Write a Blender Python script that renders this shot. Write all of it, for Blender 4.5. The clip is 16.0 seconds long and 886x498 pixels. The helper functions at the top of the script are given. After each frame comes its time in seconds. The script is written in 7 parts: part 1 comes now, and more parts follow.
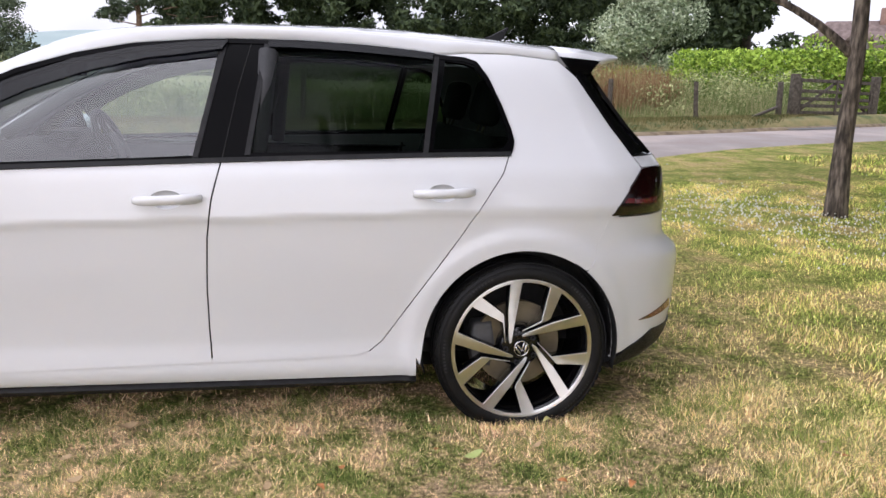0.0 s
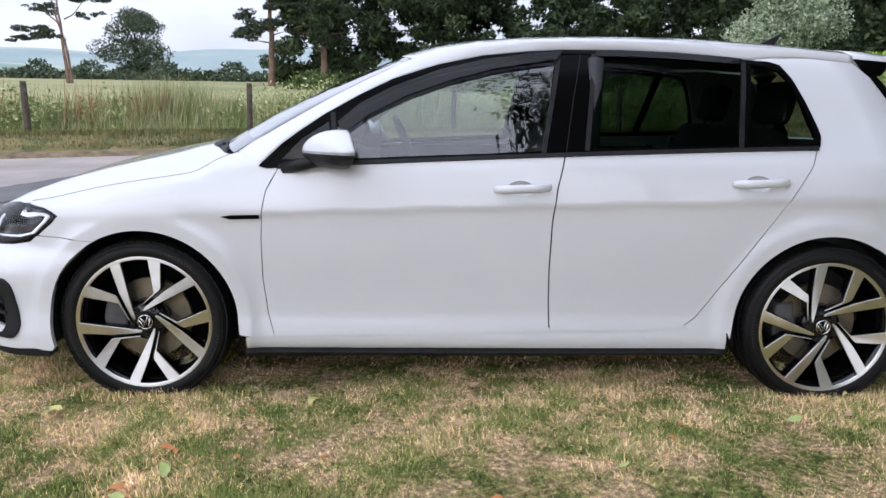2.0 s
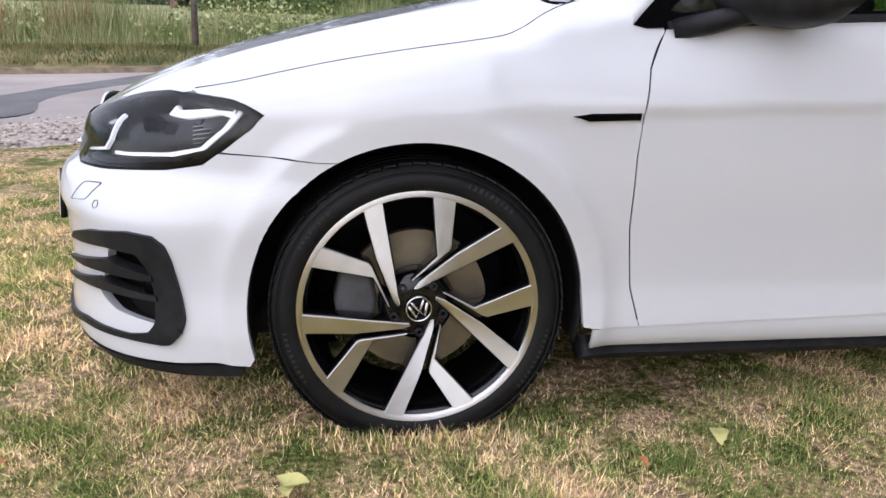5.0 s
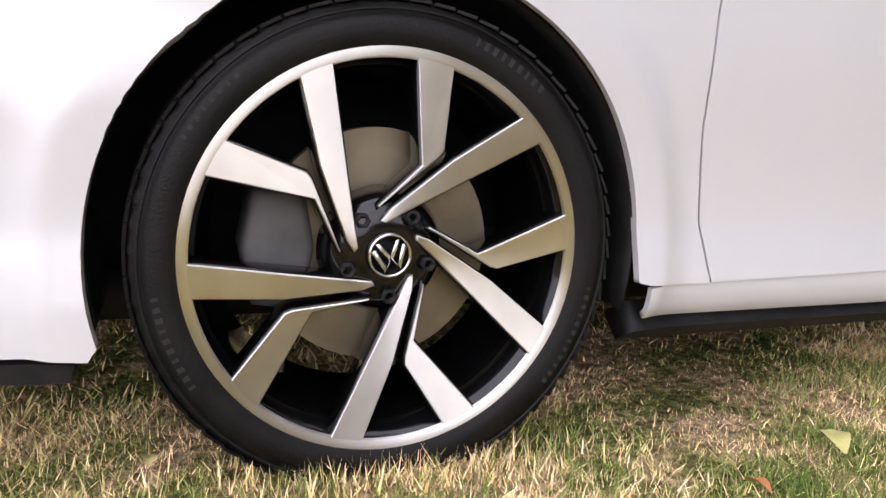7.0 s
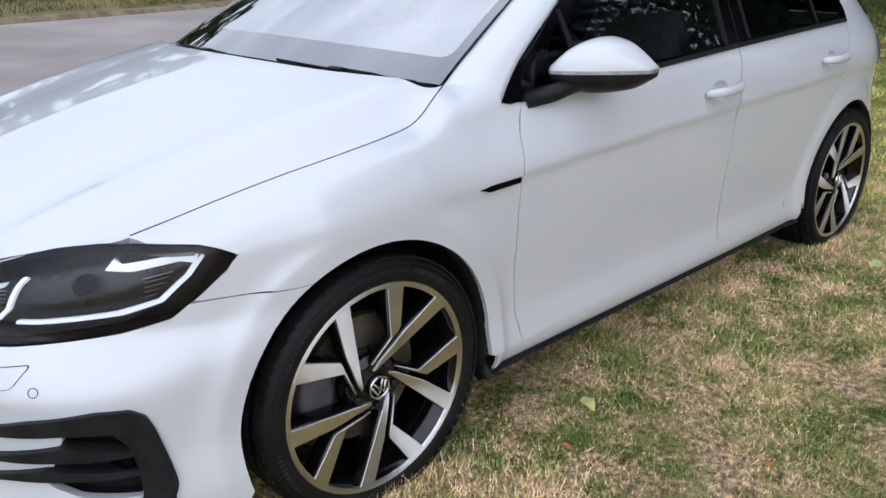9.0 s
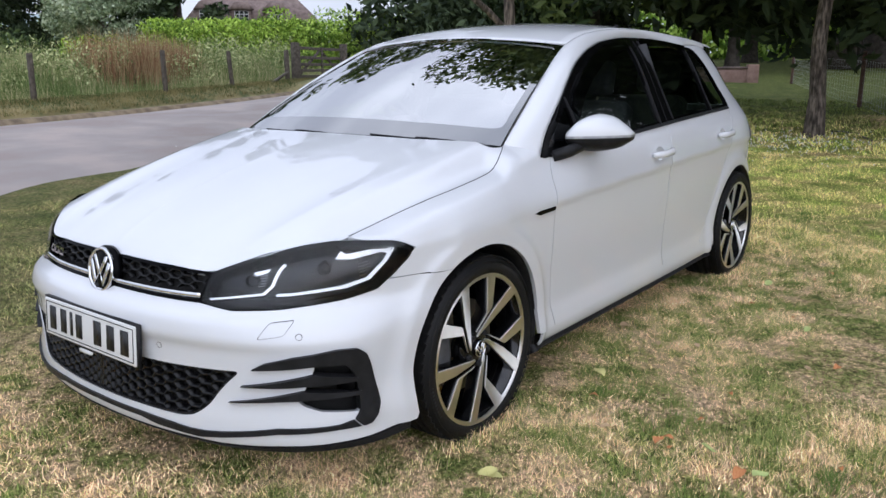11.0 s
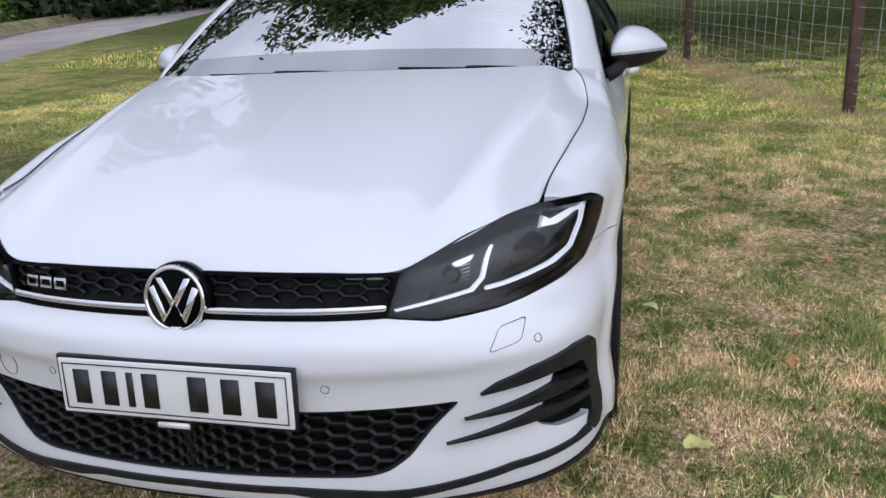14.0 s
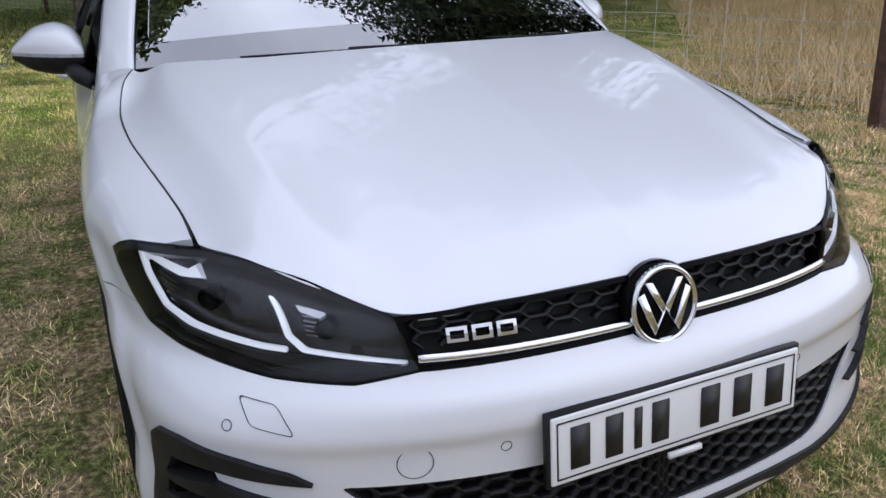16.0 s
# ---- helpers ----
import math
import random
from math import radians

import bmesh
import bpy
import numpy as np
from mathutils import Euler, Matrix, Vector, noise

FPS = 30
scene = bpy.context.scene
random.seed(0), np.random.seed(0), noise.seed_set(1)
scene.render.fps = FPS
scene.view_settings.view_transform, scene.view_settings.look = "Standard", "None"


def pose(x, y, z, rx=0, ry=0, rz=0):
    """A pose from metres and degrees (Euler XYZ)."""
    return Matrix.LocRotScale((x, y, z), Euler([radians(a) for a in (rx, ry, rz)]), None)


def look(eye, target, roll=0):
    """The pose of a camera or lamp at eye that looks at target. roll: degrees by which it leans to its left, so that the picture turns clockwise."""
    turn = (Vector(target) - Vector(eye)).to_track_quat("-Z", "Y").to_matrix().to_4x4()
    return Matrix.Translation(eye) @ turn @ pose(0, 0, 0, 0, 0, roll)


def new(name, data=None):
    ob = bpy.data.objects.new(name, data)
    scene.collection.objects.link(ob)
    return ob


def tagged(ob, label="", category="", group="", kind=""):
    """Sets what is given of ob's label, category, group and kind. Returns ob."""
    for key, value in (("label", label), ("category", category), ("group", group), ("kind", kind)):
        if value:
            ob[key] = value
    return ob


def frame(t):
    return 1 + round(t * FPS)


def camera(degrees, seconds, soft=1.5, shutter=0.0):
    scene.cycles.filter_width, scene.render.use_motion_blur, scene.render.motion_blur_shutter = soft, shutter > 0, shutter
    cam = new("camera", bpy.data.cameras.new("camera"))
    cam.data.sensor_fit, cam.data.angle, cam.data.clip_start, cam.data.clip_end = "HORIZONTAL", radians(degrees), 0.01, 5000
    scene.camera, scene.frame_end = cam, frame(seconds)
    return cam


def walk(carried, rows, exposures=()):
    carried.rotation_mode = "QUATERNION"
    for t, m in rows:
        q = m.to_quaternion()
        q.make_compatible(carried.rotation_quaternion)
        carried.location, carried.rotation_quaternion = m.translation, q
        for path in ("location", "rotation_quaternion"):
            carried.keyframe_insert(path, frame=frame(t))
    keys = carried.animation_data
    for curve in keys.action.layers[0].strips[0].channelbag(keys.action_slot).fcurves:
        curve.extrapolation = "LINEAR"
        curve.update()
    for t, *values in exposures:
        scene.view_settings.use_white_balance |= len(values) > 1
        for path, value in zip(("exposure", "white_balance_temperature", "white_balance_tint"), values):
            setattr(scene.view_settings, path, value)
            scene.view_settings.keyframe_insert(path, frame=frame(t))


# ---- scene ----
cam = camera(59.2, 16.0)
EXPOSURES = [(0, .74, 6120, 18), (1.0, .62, 5840, 17), (2.5, .54, 5700, 14), (4.2, .48, 5700, 15), (6.3, .96, 6200, 20), (7.0, .96, 6200, 20), (7.5, .86, 5960, 17), (8.0, .52, 5720, 13), (9.0, .32, 5620, 12), (12, .36, 5680, 14), (14, .20, 5650, 15), (16, .15, 5620, 16)]
PATH = [
    (0, (1.911, -3.454, 1.2), (2.226, -1.517, 0.813), 1.7),
    (0.5, (1.782, -3.635, 1.205), (2.032, -1.685, 0.838), 1.6),
    (1, (1.552, -3.728, 1.191), (1.715, -1.769, 0.821), 1.2),
    (1.5, (1.301, -3.809, 1.177), (1.39, -1.845, 0.81), 0.9),
    (2, (1.074, -3.765, 1.152), (1.118, -1.799, 0.787), 0.8),
    (2.5, (0.806, -3.707, 1.161), (0.834, -1.744, 0.782), 0.5),
    (3, (0.501, -3.635, 1.17), (0.531, -1.678, 0.758), 0.4),
    (3.5, (0.26, -3.47, 1.163), (0.323, -1.527, 0.695), 0.4),
    (4, (0.044, -3.161, 1.135), (0.153, -1.236, 0.602), 0.5),
    (4.2, (-0.023, -3.029, 1.118), (0.108, -1.113, 0.561), 0.6),
    (6.3, (-0.256, -1.771, 0.49), (0.34, 0.097, 0.093), 3.6),
    (6.5, (-0.257, -1.77, 0.503), (0.366, 0.092, 0.121), 3.7),
    (7, (-0.268, -1.788, 0.512), (0.401, 0.059, 0.137), 2.8),
    (7.5, (-0.328, -1.868, 0.749), (0.368, -0.093, 0.143), -0.6),
    (8, (-0.414, -1.974, 1.079), (0.422, -0.351, 0.263), -1.6),
    (8.5, (-0.639, -2.077, 1.188), (0.455, -0.599, 0.399), -0.2),
    (9, (-0.974, -2.1, 1.241), (0.311, -0.735, 0.545), 0.0),
    (9.2, (-1.109, -2.117, 1.258), (0.235, -0.788, 0.603), -0.0),
    (11.3, (-2.103, -2.273, 1.225), (-0.553, -1.089, 0.781), -0.2),
    (11.5, (-2.132, -2.28, 1.225), (-0.579, -1.1, 0.779), -0.1),
    (12, (-2.158, -2.28, 1.228), (-0.582, -1.138, 0.77), -0.2),
    (12.5, (-2.159, -2.167, 1.212), (-0.54, -1.098, 0.728), -0.9),
    (13, (-2.159, -1.802, 1.184), (-0.463, -0.883, 0.658), -2.3),
    (13.5, (-2.145, -1.377, 1.174), (-0.365, -0.668, 0.599), -3.2),
    (14, (-2.127, -0.897, 1.191), (-0.284, -0.428, 0.57), -3.0),
    (14.5, (-2.103, -0.441, 1.171), (-0.226, -0.24, 0.509), -2.4),
    (15, (-2.027, -0.012, 1.175), (-0.15, -0.103, 0.489), -1.7),
    (15.5, (-1.938, 0.436, 1.167), (-0.111, 0.012, 0.473), -1.3),
    (16, (-1.773, 0.83, 1.187), (-0.06, 0.064, 0.493), -1.7),
]
walk(cam, [(t, look(eye, target, roll)) for t, eye, target, roll in PATH], EXPOSURES)

# ---- world and sun: a bright overcast afternoon ----
world = bpy.data.worlds.new("sky")
scene.world = world
world.use_nodes = True
wn, wl = world.node_tree.nodes, world.node_tree.links
wn.clear()
w_out = wn.new("ShaderNodeOutputWorld")
w_bg = wn.new("ShaderNodeBackground")
w_sky = wn.new("ShaderNodeTexSky")
w_sky.sky_type = "NISHITA"
w_sky.sun_disc = False
SUN_EL, SUN_AZ = 30.0, 205.0
w_sky.sun_elevation, w_sky.sun_rotation = radians(SUN_EL), radians(SUN_AZ)
w_sky.air_density, w_sky.dust_density, w_sky.ozone_density = 1.0, 3.0, 1.0
w_tc = wn.new("ShaderNodeTexCoord")
w_map = wn.new("ShaderNodeMapping")
w_map.inputs["Scale"].default_value = (1.0, 1.0, 2.6)
w_noise = wn.new("ShaderNodeTexNoise")
w_noise.inputs["Scale"].default_value = 2.2
w_noise.inputs["Detail"].default_value = 6.0
w_ramp = wn.new("ShaderNodeValToRGB")
w_ramp.color_ramp.elements[0].position, w_ramp.color_ramp.elements[0].color = 0.34, (7.7, 7.75, 8.2, 1)
w_ramp.color_ramp.elements[1].position, w_ramp.color_ramp.elements[1].color = 0.68, (11.8, 11.75, 11.9, 1)
w_mix = wn.new("ShaderNodeMixRGB")
w_mix.inputs["Fac"].default_value = 0.86
wl.new(w_tc.outputs["Generated"], w_map.inputs["Vector"])
wl.new(w_map.outputs["Vector"], w_noise.inputs["Vector"])
wl.new(w_noise.outputs["Fac"], w_ramp.inputs["Fac"])
wl.new(w_sky.outputs["Color"], w_mix.inputs["Color1"])
wl.new(w_ramp.outputs["Color"], w_mix.inputs["Color2"])
# overcast: brighter towards the zenith
w_sep = wn.new("ShaderNodeSeparateXYZ")
w_grad = wn.new("ShaderNodeMapRange")
w_grad.inputs["From Min"].default_value, w_grad.inputs["From Max"].default_value = 0.0, 1.0
w_grad.inputs["To Min"].default_value, w_grad.inputs["To Max"].default_value = 0.70, 1.03
w_mul = wn.new("ShaderNodeMixRGB")
w_mul.blend_type, w_mul.inputs["Fac"].default_value = "MULTIPLY", 1.0
wl.new(w_tc.outputs["Generated"], w_sep.inputs["Vector"])
wl.new(w_sep.outputs["Z"], w_grad.inputs["Value"])
wl.new(w_mix.outputs["Color"], w_mul.inputs["Color1"])
wl.new(w_grad.outputs["Result"], w_mul.inputs["Color2"])
# thin cloud: the sky brightens smoothly towards the veiled sun
w_dot = wn.new("ShaderNodeVectorMath")
w_dot.operation = "DOT_PRODUCT"
w_dot.inputs[1].default_value = (math.sin(radians(SUN_AZ)) * math.cos(radians(SUN_EL)), math.cos(radians(SUN_AZ)) * math.cos(radians(SUN_EL)), math.sin(radians(SUN_EL)))
w_glow = wn.new("ShaderNodeMapRange")
w_glow.interpolation_type = "SMOOTHSTEP"
w_glow.inputs["From Min"].default_value, w_glow.inputs["From Max"].default_value = -0.4, 1.0
w_glow.inputs["To Min"].default_value, w_glow.inputs["To Max"].default_value = 1.22, 1.66
w_mul2 = wn.new("ShaderNodeMixRGB")
w_mul2.blend_type, w_mul2.inputs["Fac"].default_value = "MULTIPLY", 1.0
wl.new(w_tc.outputs["Generated"], w_dot.inputs[0])
wl.new(w_dot.outputs["Value"], w_glow.inputs["Value"])
wl.new(w_mul.outputs["Color"], w_mul2.inputs["Color1"])
wl.new(w_glow.outputs["Result"], w_mul2.inputs["Color2"])
wl.new(w_mul2.outputs["Color"], w_bg.inputs["Color"])
w_bg.inputs["Strength"].default_value = 0.084
wl.new(w_bg.outputs["Background"], w_out.inputs["Surface"])
sun = new("sun", bpy.data.lights.new("sun", "SUN"))
sun.data.energy, sun.data.angle, sun.data.color = 0.56, radians(110), (1.0, 0.96, 0.9)
sun.matrix_world = look((0, 0, 60), (60 * math.sin(radians(SUN_AZ)) / math.tan(radians(SUN_EL)) * -1, 60 * math.cos(radians(SUN_AZ)) / math.tan(radians(SUN_EL)) * -1, 0))


# ---- materials ----
def mat(name, c1, c2=None, scale=6.0, rough=0.6, metal=0.0, bump=0.0, bscale=60.0, coat=0.0, spec=0.5, island=0.0, rand=0.0, rough2=None, c3=None, detail=4.0, trans=0.0, emit=0.0, stretch=None):
    m = bpy.data.materials.new(name)
    m.use_nodes = True
    n, l = m.node_tree.nodes, m.node_tree.links
    b = n["Principled BSDF"]
    b.inputs["Roughness"].default_value = rough
    b.inputs["Metallic"].default_value = metal
    b.inputs["Specular IOR Level"].default_value = spec
    b.inputs["Coat Weight"].default_value = coat
    b.inputs["Coat Roughness"].default_value = 0.03
    b.inputs["Transmission Weight"].default_value = trans
    tc = n.new("ShaderNodeTexCoord")
    vec = tc.outputs["Object"]
    if stretch:
        mpg = n.new("ShaderNodeMapping")
        mpg.inputs["Scale"].default_value = stretch
        l.new(vec, mpg.inputs["Vector"])
        vec = mpg.outputs["Vector"]
    no = n.new("ShaderNodeTexNoise")
    no.inputs["Scale"].default_value, no.inputs["Detail"].default_value = scale, detail
    l.new(vec, no.inputs["Vector"])
    ramp = n.new("ShaderNodeValToRGB")
    c2 = c2 or tuple(c * 0.86 for c in c1)
    e = ramp.color_ramp.elements
    e[0].position, e[0].color = 0.36, (*c1, 1)
    e[1].position, e[1].color = 0.64, (*c2, 1)
    if c3:
        x = e.new(0.5)
        x.color = (*c3, 1)
    fac = no.outputs["Fac"]
    if island or rand:
        src = n.new("ShaderNodeNewGeometry").outputs["Random Per Island"] if island else n.new("ShaderNodeObjectInfo").outputs["Random"]
        mp = n.new("ShaderNodeMapRange")
        k = island or rand
        mp.inputs["To Min"].default_value, mp.inputs["To Max"].default_value = -k / 2, k / 2
        l.new(src, mp.inputs["Value"])
        ad = n.new("ShaderNodeMath")
        l.new(fac, ad.inputs[0])
        l.new(mp.outputs["Result"], ad.inputs[1])
        fac = ad.outputs["Value"]
    l.new(fac, ramp.inputs["Fac"])
    l.new(ramp.outputs["Color"], b.inputs["Base Color"])
    if rough2 is not None:
        rr = n.new("ShaderNodeMapRange")
        rr.inputs["From Min"].default_value, rr.inputs["From Max"].default_value = 0.35, 0.65
        rr.inputs["To Min"].default_value, rr.inputs["To Max"].default_value = rough, rough2
        l.new(no.outputs["Fac"], rr.inputs["Value"])
        l.new(rr.outputs["Result"], b.inputs["Roughness"])
    if bump:
        nb = n.new("ShaderNodeTexNoise")
        nb.inputs["Scale"].default_value, nb.inputs["Detail"].default_value = bscale, 5.0
        l.new(vec, nb.inputs["Vector"])
        bp = n.new("ShaderNodeBump")
        bp.inputs["Strength"].default_value, bp.inputs["Distance"].default_value = min(bump, 1.0), 0.01
        l.new(nb.outputs["Fac"], bp.inputs["Height"])
        l.new(bp.outputs["Normal"], b.inputs["Normal"])
    if emit:
        b.inputs["Emission Color"].default_value = (1, 1, 1, 1)
        b.inputs["Emission Strength"].default_value = emit
    return m


def glass_mat(name, tint, gloss=0.05, rough=0.0, power=5.0):
    m = bpy.data.materials.new(name)
    m.use_nodes = True
    n, l = m.node_tree.nodes, m.node_tree.links
    n.clear()
    out = n.new("ShaderNodeOutputMaterial")
    tr = n.new("ShaderNodeBsdfTransparent")
    tr.inputs["Color"].default_value = (*tint, 1)
    gl = n.new("ShaderNodeBsdfGlossy")
    gl.inputs["Roughness"].default_value = rough
    # gloss rises towards grazing angles
    lw = n.new("ShaderNodeLayerWeight")
    lw.inputs["Blend"].default_value = 0.5
    pw = n.new("ShaderNodeMath")
    pw.operation, pw.inputs[1].default_value = "POWER", power
    l.new(lw.outputs["Facing"], pw.inputs[0])
    fr = n.new("ShaderNodeMapRange")
    fr.inputs["To Min"].default_value, fr.inputs["To Max"].default_value = gloss, 1.0
    l.new(pw.outputs["Value"], fr.inputs["Value"])
    mx = n.new("ShaderNodeMixShader")
    l.new(fr.outputs["Result"], mx.inputs["Fac"])
    l.new(tr.outputs["BSDF"], mx.inputs[1])
    l.new(gl.outputs["BSDF"], mx.inputs[2])
    l.new(mx.outputs["Shader"], out.inputs["Surface"])
    return m


M_PAINT = mat("white_paint", (0.665, 0.675, 0.69), (0.645, 0.655, 0.675), scale=1.5, rough=0.4, coat=1.0)
M_GLOSSBLACK = mat("gloss_black", (0.003, 0.003, 0.0034), rough=0.10, coat=0.0, spec=0.04)
M_TRIM = mat("black_plastic", (0.012, 0.012, 0.013), (0.02, 0.02, 0.021), scale=25, rough=0.42, bump=0.15, bscale=600, spec=0.16)
M_COMB = mat("grille_black", (0.006, 0.006, 0.0065), rough=0.35, spec=0.25)
M_DARK = mat("dark_void", (0.008, 0.008, 0.008), rough=0.9)
M_RUBBER = mat("tyre_rubber", (0.006, 0.006, 0.0065), (0.011, 0.0108, 0.0105), scale=14, rough=0.5, rough2=0.66, bump=0.2, bscale=220, spec=0.22)
M_MARK = mat("raised_rubber", (0.020, 0.020, 0.021), (0.030, 0.030, 0.031), scale=40, rough=0.6, spec=0.3)
M_RIMBLACK = mat("gloss_black_wheel", (0.004, 0.004, 0.0045), rough=0.09, spec=0.5)
M_ALU = mat("diamond_cut_aluminium", (0.90, 0.89, 0.87), (0.84, 0.83, 0.81), scale=20, rough=0.42, metal=1.0)
# turned faces: fine circular grooves round the hub, so that gloss spreads outwards from it
_n, _l = M_ALU.node_tree.nodes, M_ALU.node_tree.links
_tc = _n.new("ShaderNodeTexCoord")
_flat = _n.new("ShaderNodeVectorMath")
_flat.operation, _flat.inputs[1].default_value = "MULTIPLY", (1, 0, 1)
_vt = _n.new("ShaderNodeVectorTransform")
_vt.vector_type, _vt.convert_from, _vt.convert_to = "VECTOR", "OBJECT", "WORLD"
_un = _n.new("ShaderNodeVectorMath")
_un.operation = "NORMALIZE"
_l.new(_tc.outputs["Object"], _flat.inputs[0])
_l.new(_flat.outputs["Vector"], _vt.inputs["Vector"])
_l.new(_vt.outputs["Vector"], _un.inputs[0])
_l.new(_un.outputs["Vector"], _n["Principled BSDF"].inputs["Tangent"])
_n["Principled BSDF"].inputs["Anisotropic"].default_value = 1.0
M_CHROME = mat("chrome", (0.75, 0.75, 0.76), (0.7, 0.7, 0.71), rough=0.07, metal=1.0)
M_STEEL = mat("brake_disc_steel", (0.30, 0.26, 0.19), (0.2, 0.17, 0.12), scale=12, rough=0.5, metal=0.9)
M_CALIPER = mat("caliper_grey", (0.11, 0.11, 0.115), (0.07, 0.07, 0.07), scale=18, rough=0.55)
M_GLASS = glass_mat("clear_glass", (0.74, 0.83, 0.81), 0.12)
M_SCREEN = glass_mat("windscreen_glass", (0.40, 0.45, 0.45), 0.66, power=2.0)
M_FRIT = glass_mat("windscreen_printed_edge", (0.02, 0.02, 0.02), 0.30, power=2.0)
M_TINT = glass_mat("tinted_glass", (0.22, 0.28, 0.24), 0.008)
M_LENS = glass_mat("lamp_lens", (0.93, 0.94, 0.95), 0.035)
M_SMOKE = glass_mat("smoked_acrylic", (0.10, 0.10, 0.12), 0.03, 0.06)
M_REDLENS = mat("dark_red_lens", (0.006, 0.0010, 0.0015), (0.012, 0.0014, 0.002), scale=30, rough=0.12, coat=0.2)
M_REDBAR = mat("red_light_bar", (0.11, 0.008, 0.012), rough=0.15, coat=1.0)
M_SEAT = mat("seat_cloth", (0.013, 0.013, 0.0145), (0.022, 0.022, 0.024), scale=60, rough=0.85, bump=0.3, bscale=500)
M_DASH = mat("dash_plastic", (0.024, 0.0245, 0.026), (0.036, 0.036, 0.038), scale=30, rough=0.6, bump=0.2, bscale=700)
M_LINER = mat("grey_headliner", (0.32, 0.32, 0.31), rough=0.9)
# a faint emission is added to stand for the guides' bright reflections
M_DRL = mat("white_guide_added_glow", (0.85, 0.87, 0.9), (0.8, 0.82, 0.86), rough=0.2, coat=1.0, emit=0.3)
M_LAMPGREY = mat("lamp_bezel_grey", (0.022, 0.0225, 0.025), (0.014, 0.0145, 0.016), scale=8, rough=0.2, metal=0.35)
M_LOUVRE = mat("dim_lamp_chrome", (0.30, 0.30, 0.31), (0.22, 0.22, 0.23), rough=0.25, metal=1.0)
M_LAMPBACK = mat("lamp_back_grey", (0.020, 0.0205, 0.022), (0.013, 0.013, 0.014), scale=8, rough=0.25, metal=0.2)
M_REPEATER = mat("clear_indicator", (0.42, 0.43, 0.45), (0.30, 0.31, 0.33), scale=60, rough=0.25)
M_PLATE = mat("number_plate_white", (0.72, 0.72, 0.70), (0.68, 0.68, 0.66), rough=0.35)
M_INK = mat("plate_black", (0.01, 0.01, 0.01), rough=0.5)


# ---- mesh helpers ----
def part(name, bm, material, parent=None, label="", smooth=True, free=True):
    me = bpy.data.meshes.new(name)
    bm.to_mesh(me)
    if free:
        bm.free()
    me.materials.append(material)
    if smooth:
        me.polygons.foreach_set("use_smooth", [True] * len(me.polygons))
    ob = new(name, me)
    if parent is not None:
        ob.parent = parent
    if label:
        tagged(ob, label)
    return ob


def thing(name, label, category, m=None, group="", kind=""):
    ob = new(name)
    ob.empty_display_size = 0.1
    if m is not None:
        ob.matrix_basis = m
    return tagged(ob, label, category, group, kind)


def fast_mesh(name, co, tris, material, smooth=False, quads=None):
    """A mesh from arrays of places and faces."""
    me = bpy.data.meshes.new(name)
    faces = tris if quads is None else quads
    k = faces.shape[1]
    me.vertices.add(len(co))
    me.vertices.foreach_set("co", np.ascontiguousarray(co, dtype=np.float32).ravel())
    me.loops.add(faces.size)
    me.loops.foreach_set("vertex_index", np.ascontiguousarray(faces, dtype=np.int32).ravel())
    me.polygons.add(len(faces))
    me.polygons.foreach_set("loop_start", np.arange(0, faces.size, k, dtype=np.int32))
    me.polygons.foreach_set("use_smooth", np.full(len(faces), smooth))
    me.update(calc_edges=True)
    me.materials.append(material)
    return me


def add_box(bm, x0, x1, y0, y1, z0, z1, bevel=0.0, seg=2):
    r = bmesh.ops.create_cube(bm, size=1.0)
    vs = r["verts"]
    for v in vs:
        v.co = Vector(((x0 + x1) / 2 + v.co.x * (x1 - x0), (y0 + y1) / 2 + v.co.y * (y1 - y0), (z0 + z1) / 2 + v.co.z * (z1 - z0)))
    if bevel:
        es = list({e for v in vs for e in v.link_edges})
        bmesh.ops.bevel(bm, geom=es, offset=bevel, segments=seg, profile=0.6, affect="EDGES")
    return bm


def box_bm(*a, **k):
    return add_box(bmesh.new(), *a, **k)


def lathe(profile, n=48, axis="y", closed=False):
    """Profile of (radius, along) turned round an axis."""
    bm = bmesh.new()
    rings = []
    for i in range(n):
        a = 2 * math.pi * i / n
        c, s = math.cos(a), math.sin(a)
        rings.append([bm.verts.new((r * c, y, r * s) if axis == "y" else (r * c, r * s, y)) for r, y in profile])
    m = len(profile)
    for i in range(n):
        for j in range(m if closed else m - 1):
            a, b = rings[i], rings[(i + 1) % n]
            bm.faces.new((a[j], a[(j + 1) % m], b[(j + 1) % m], b[j]))
    bmesh.ops.remove_doubles(bm, verts=bm.verts, dist=1e-6)
    bmesh.ops.recalc_face_normals(bm, faces=bm.faces)
    return bm


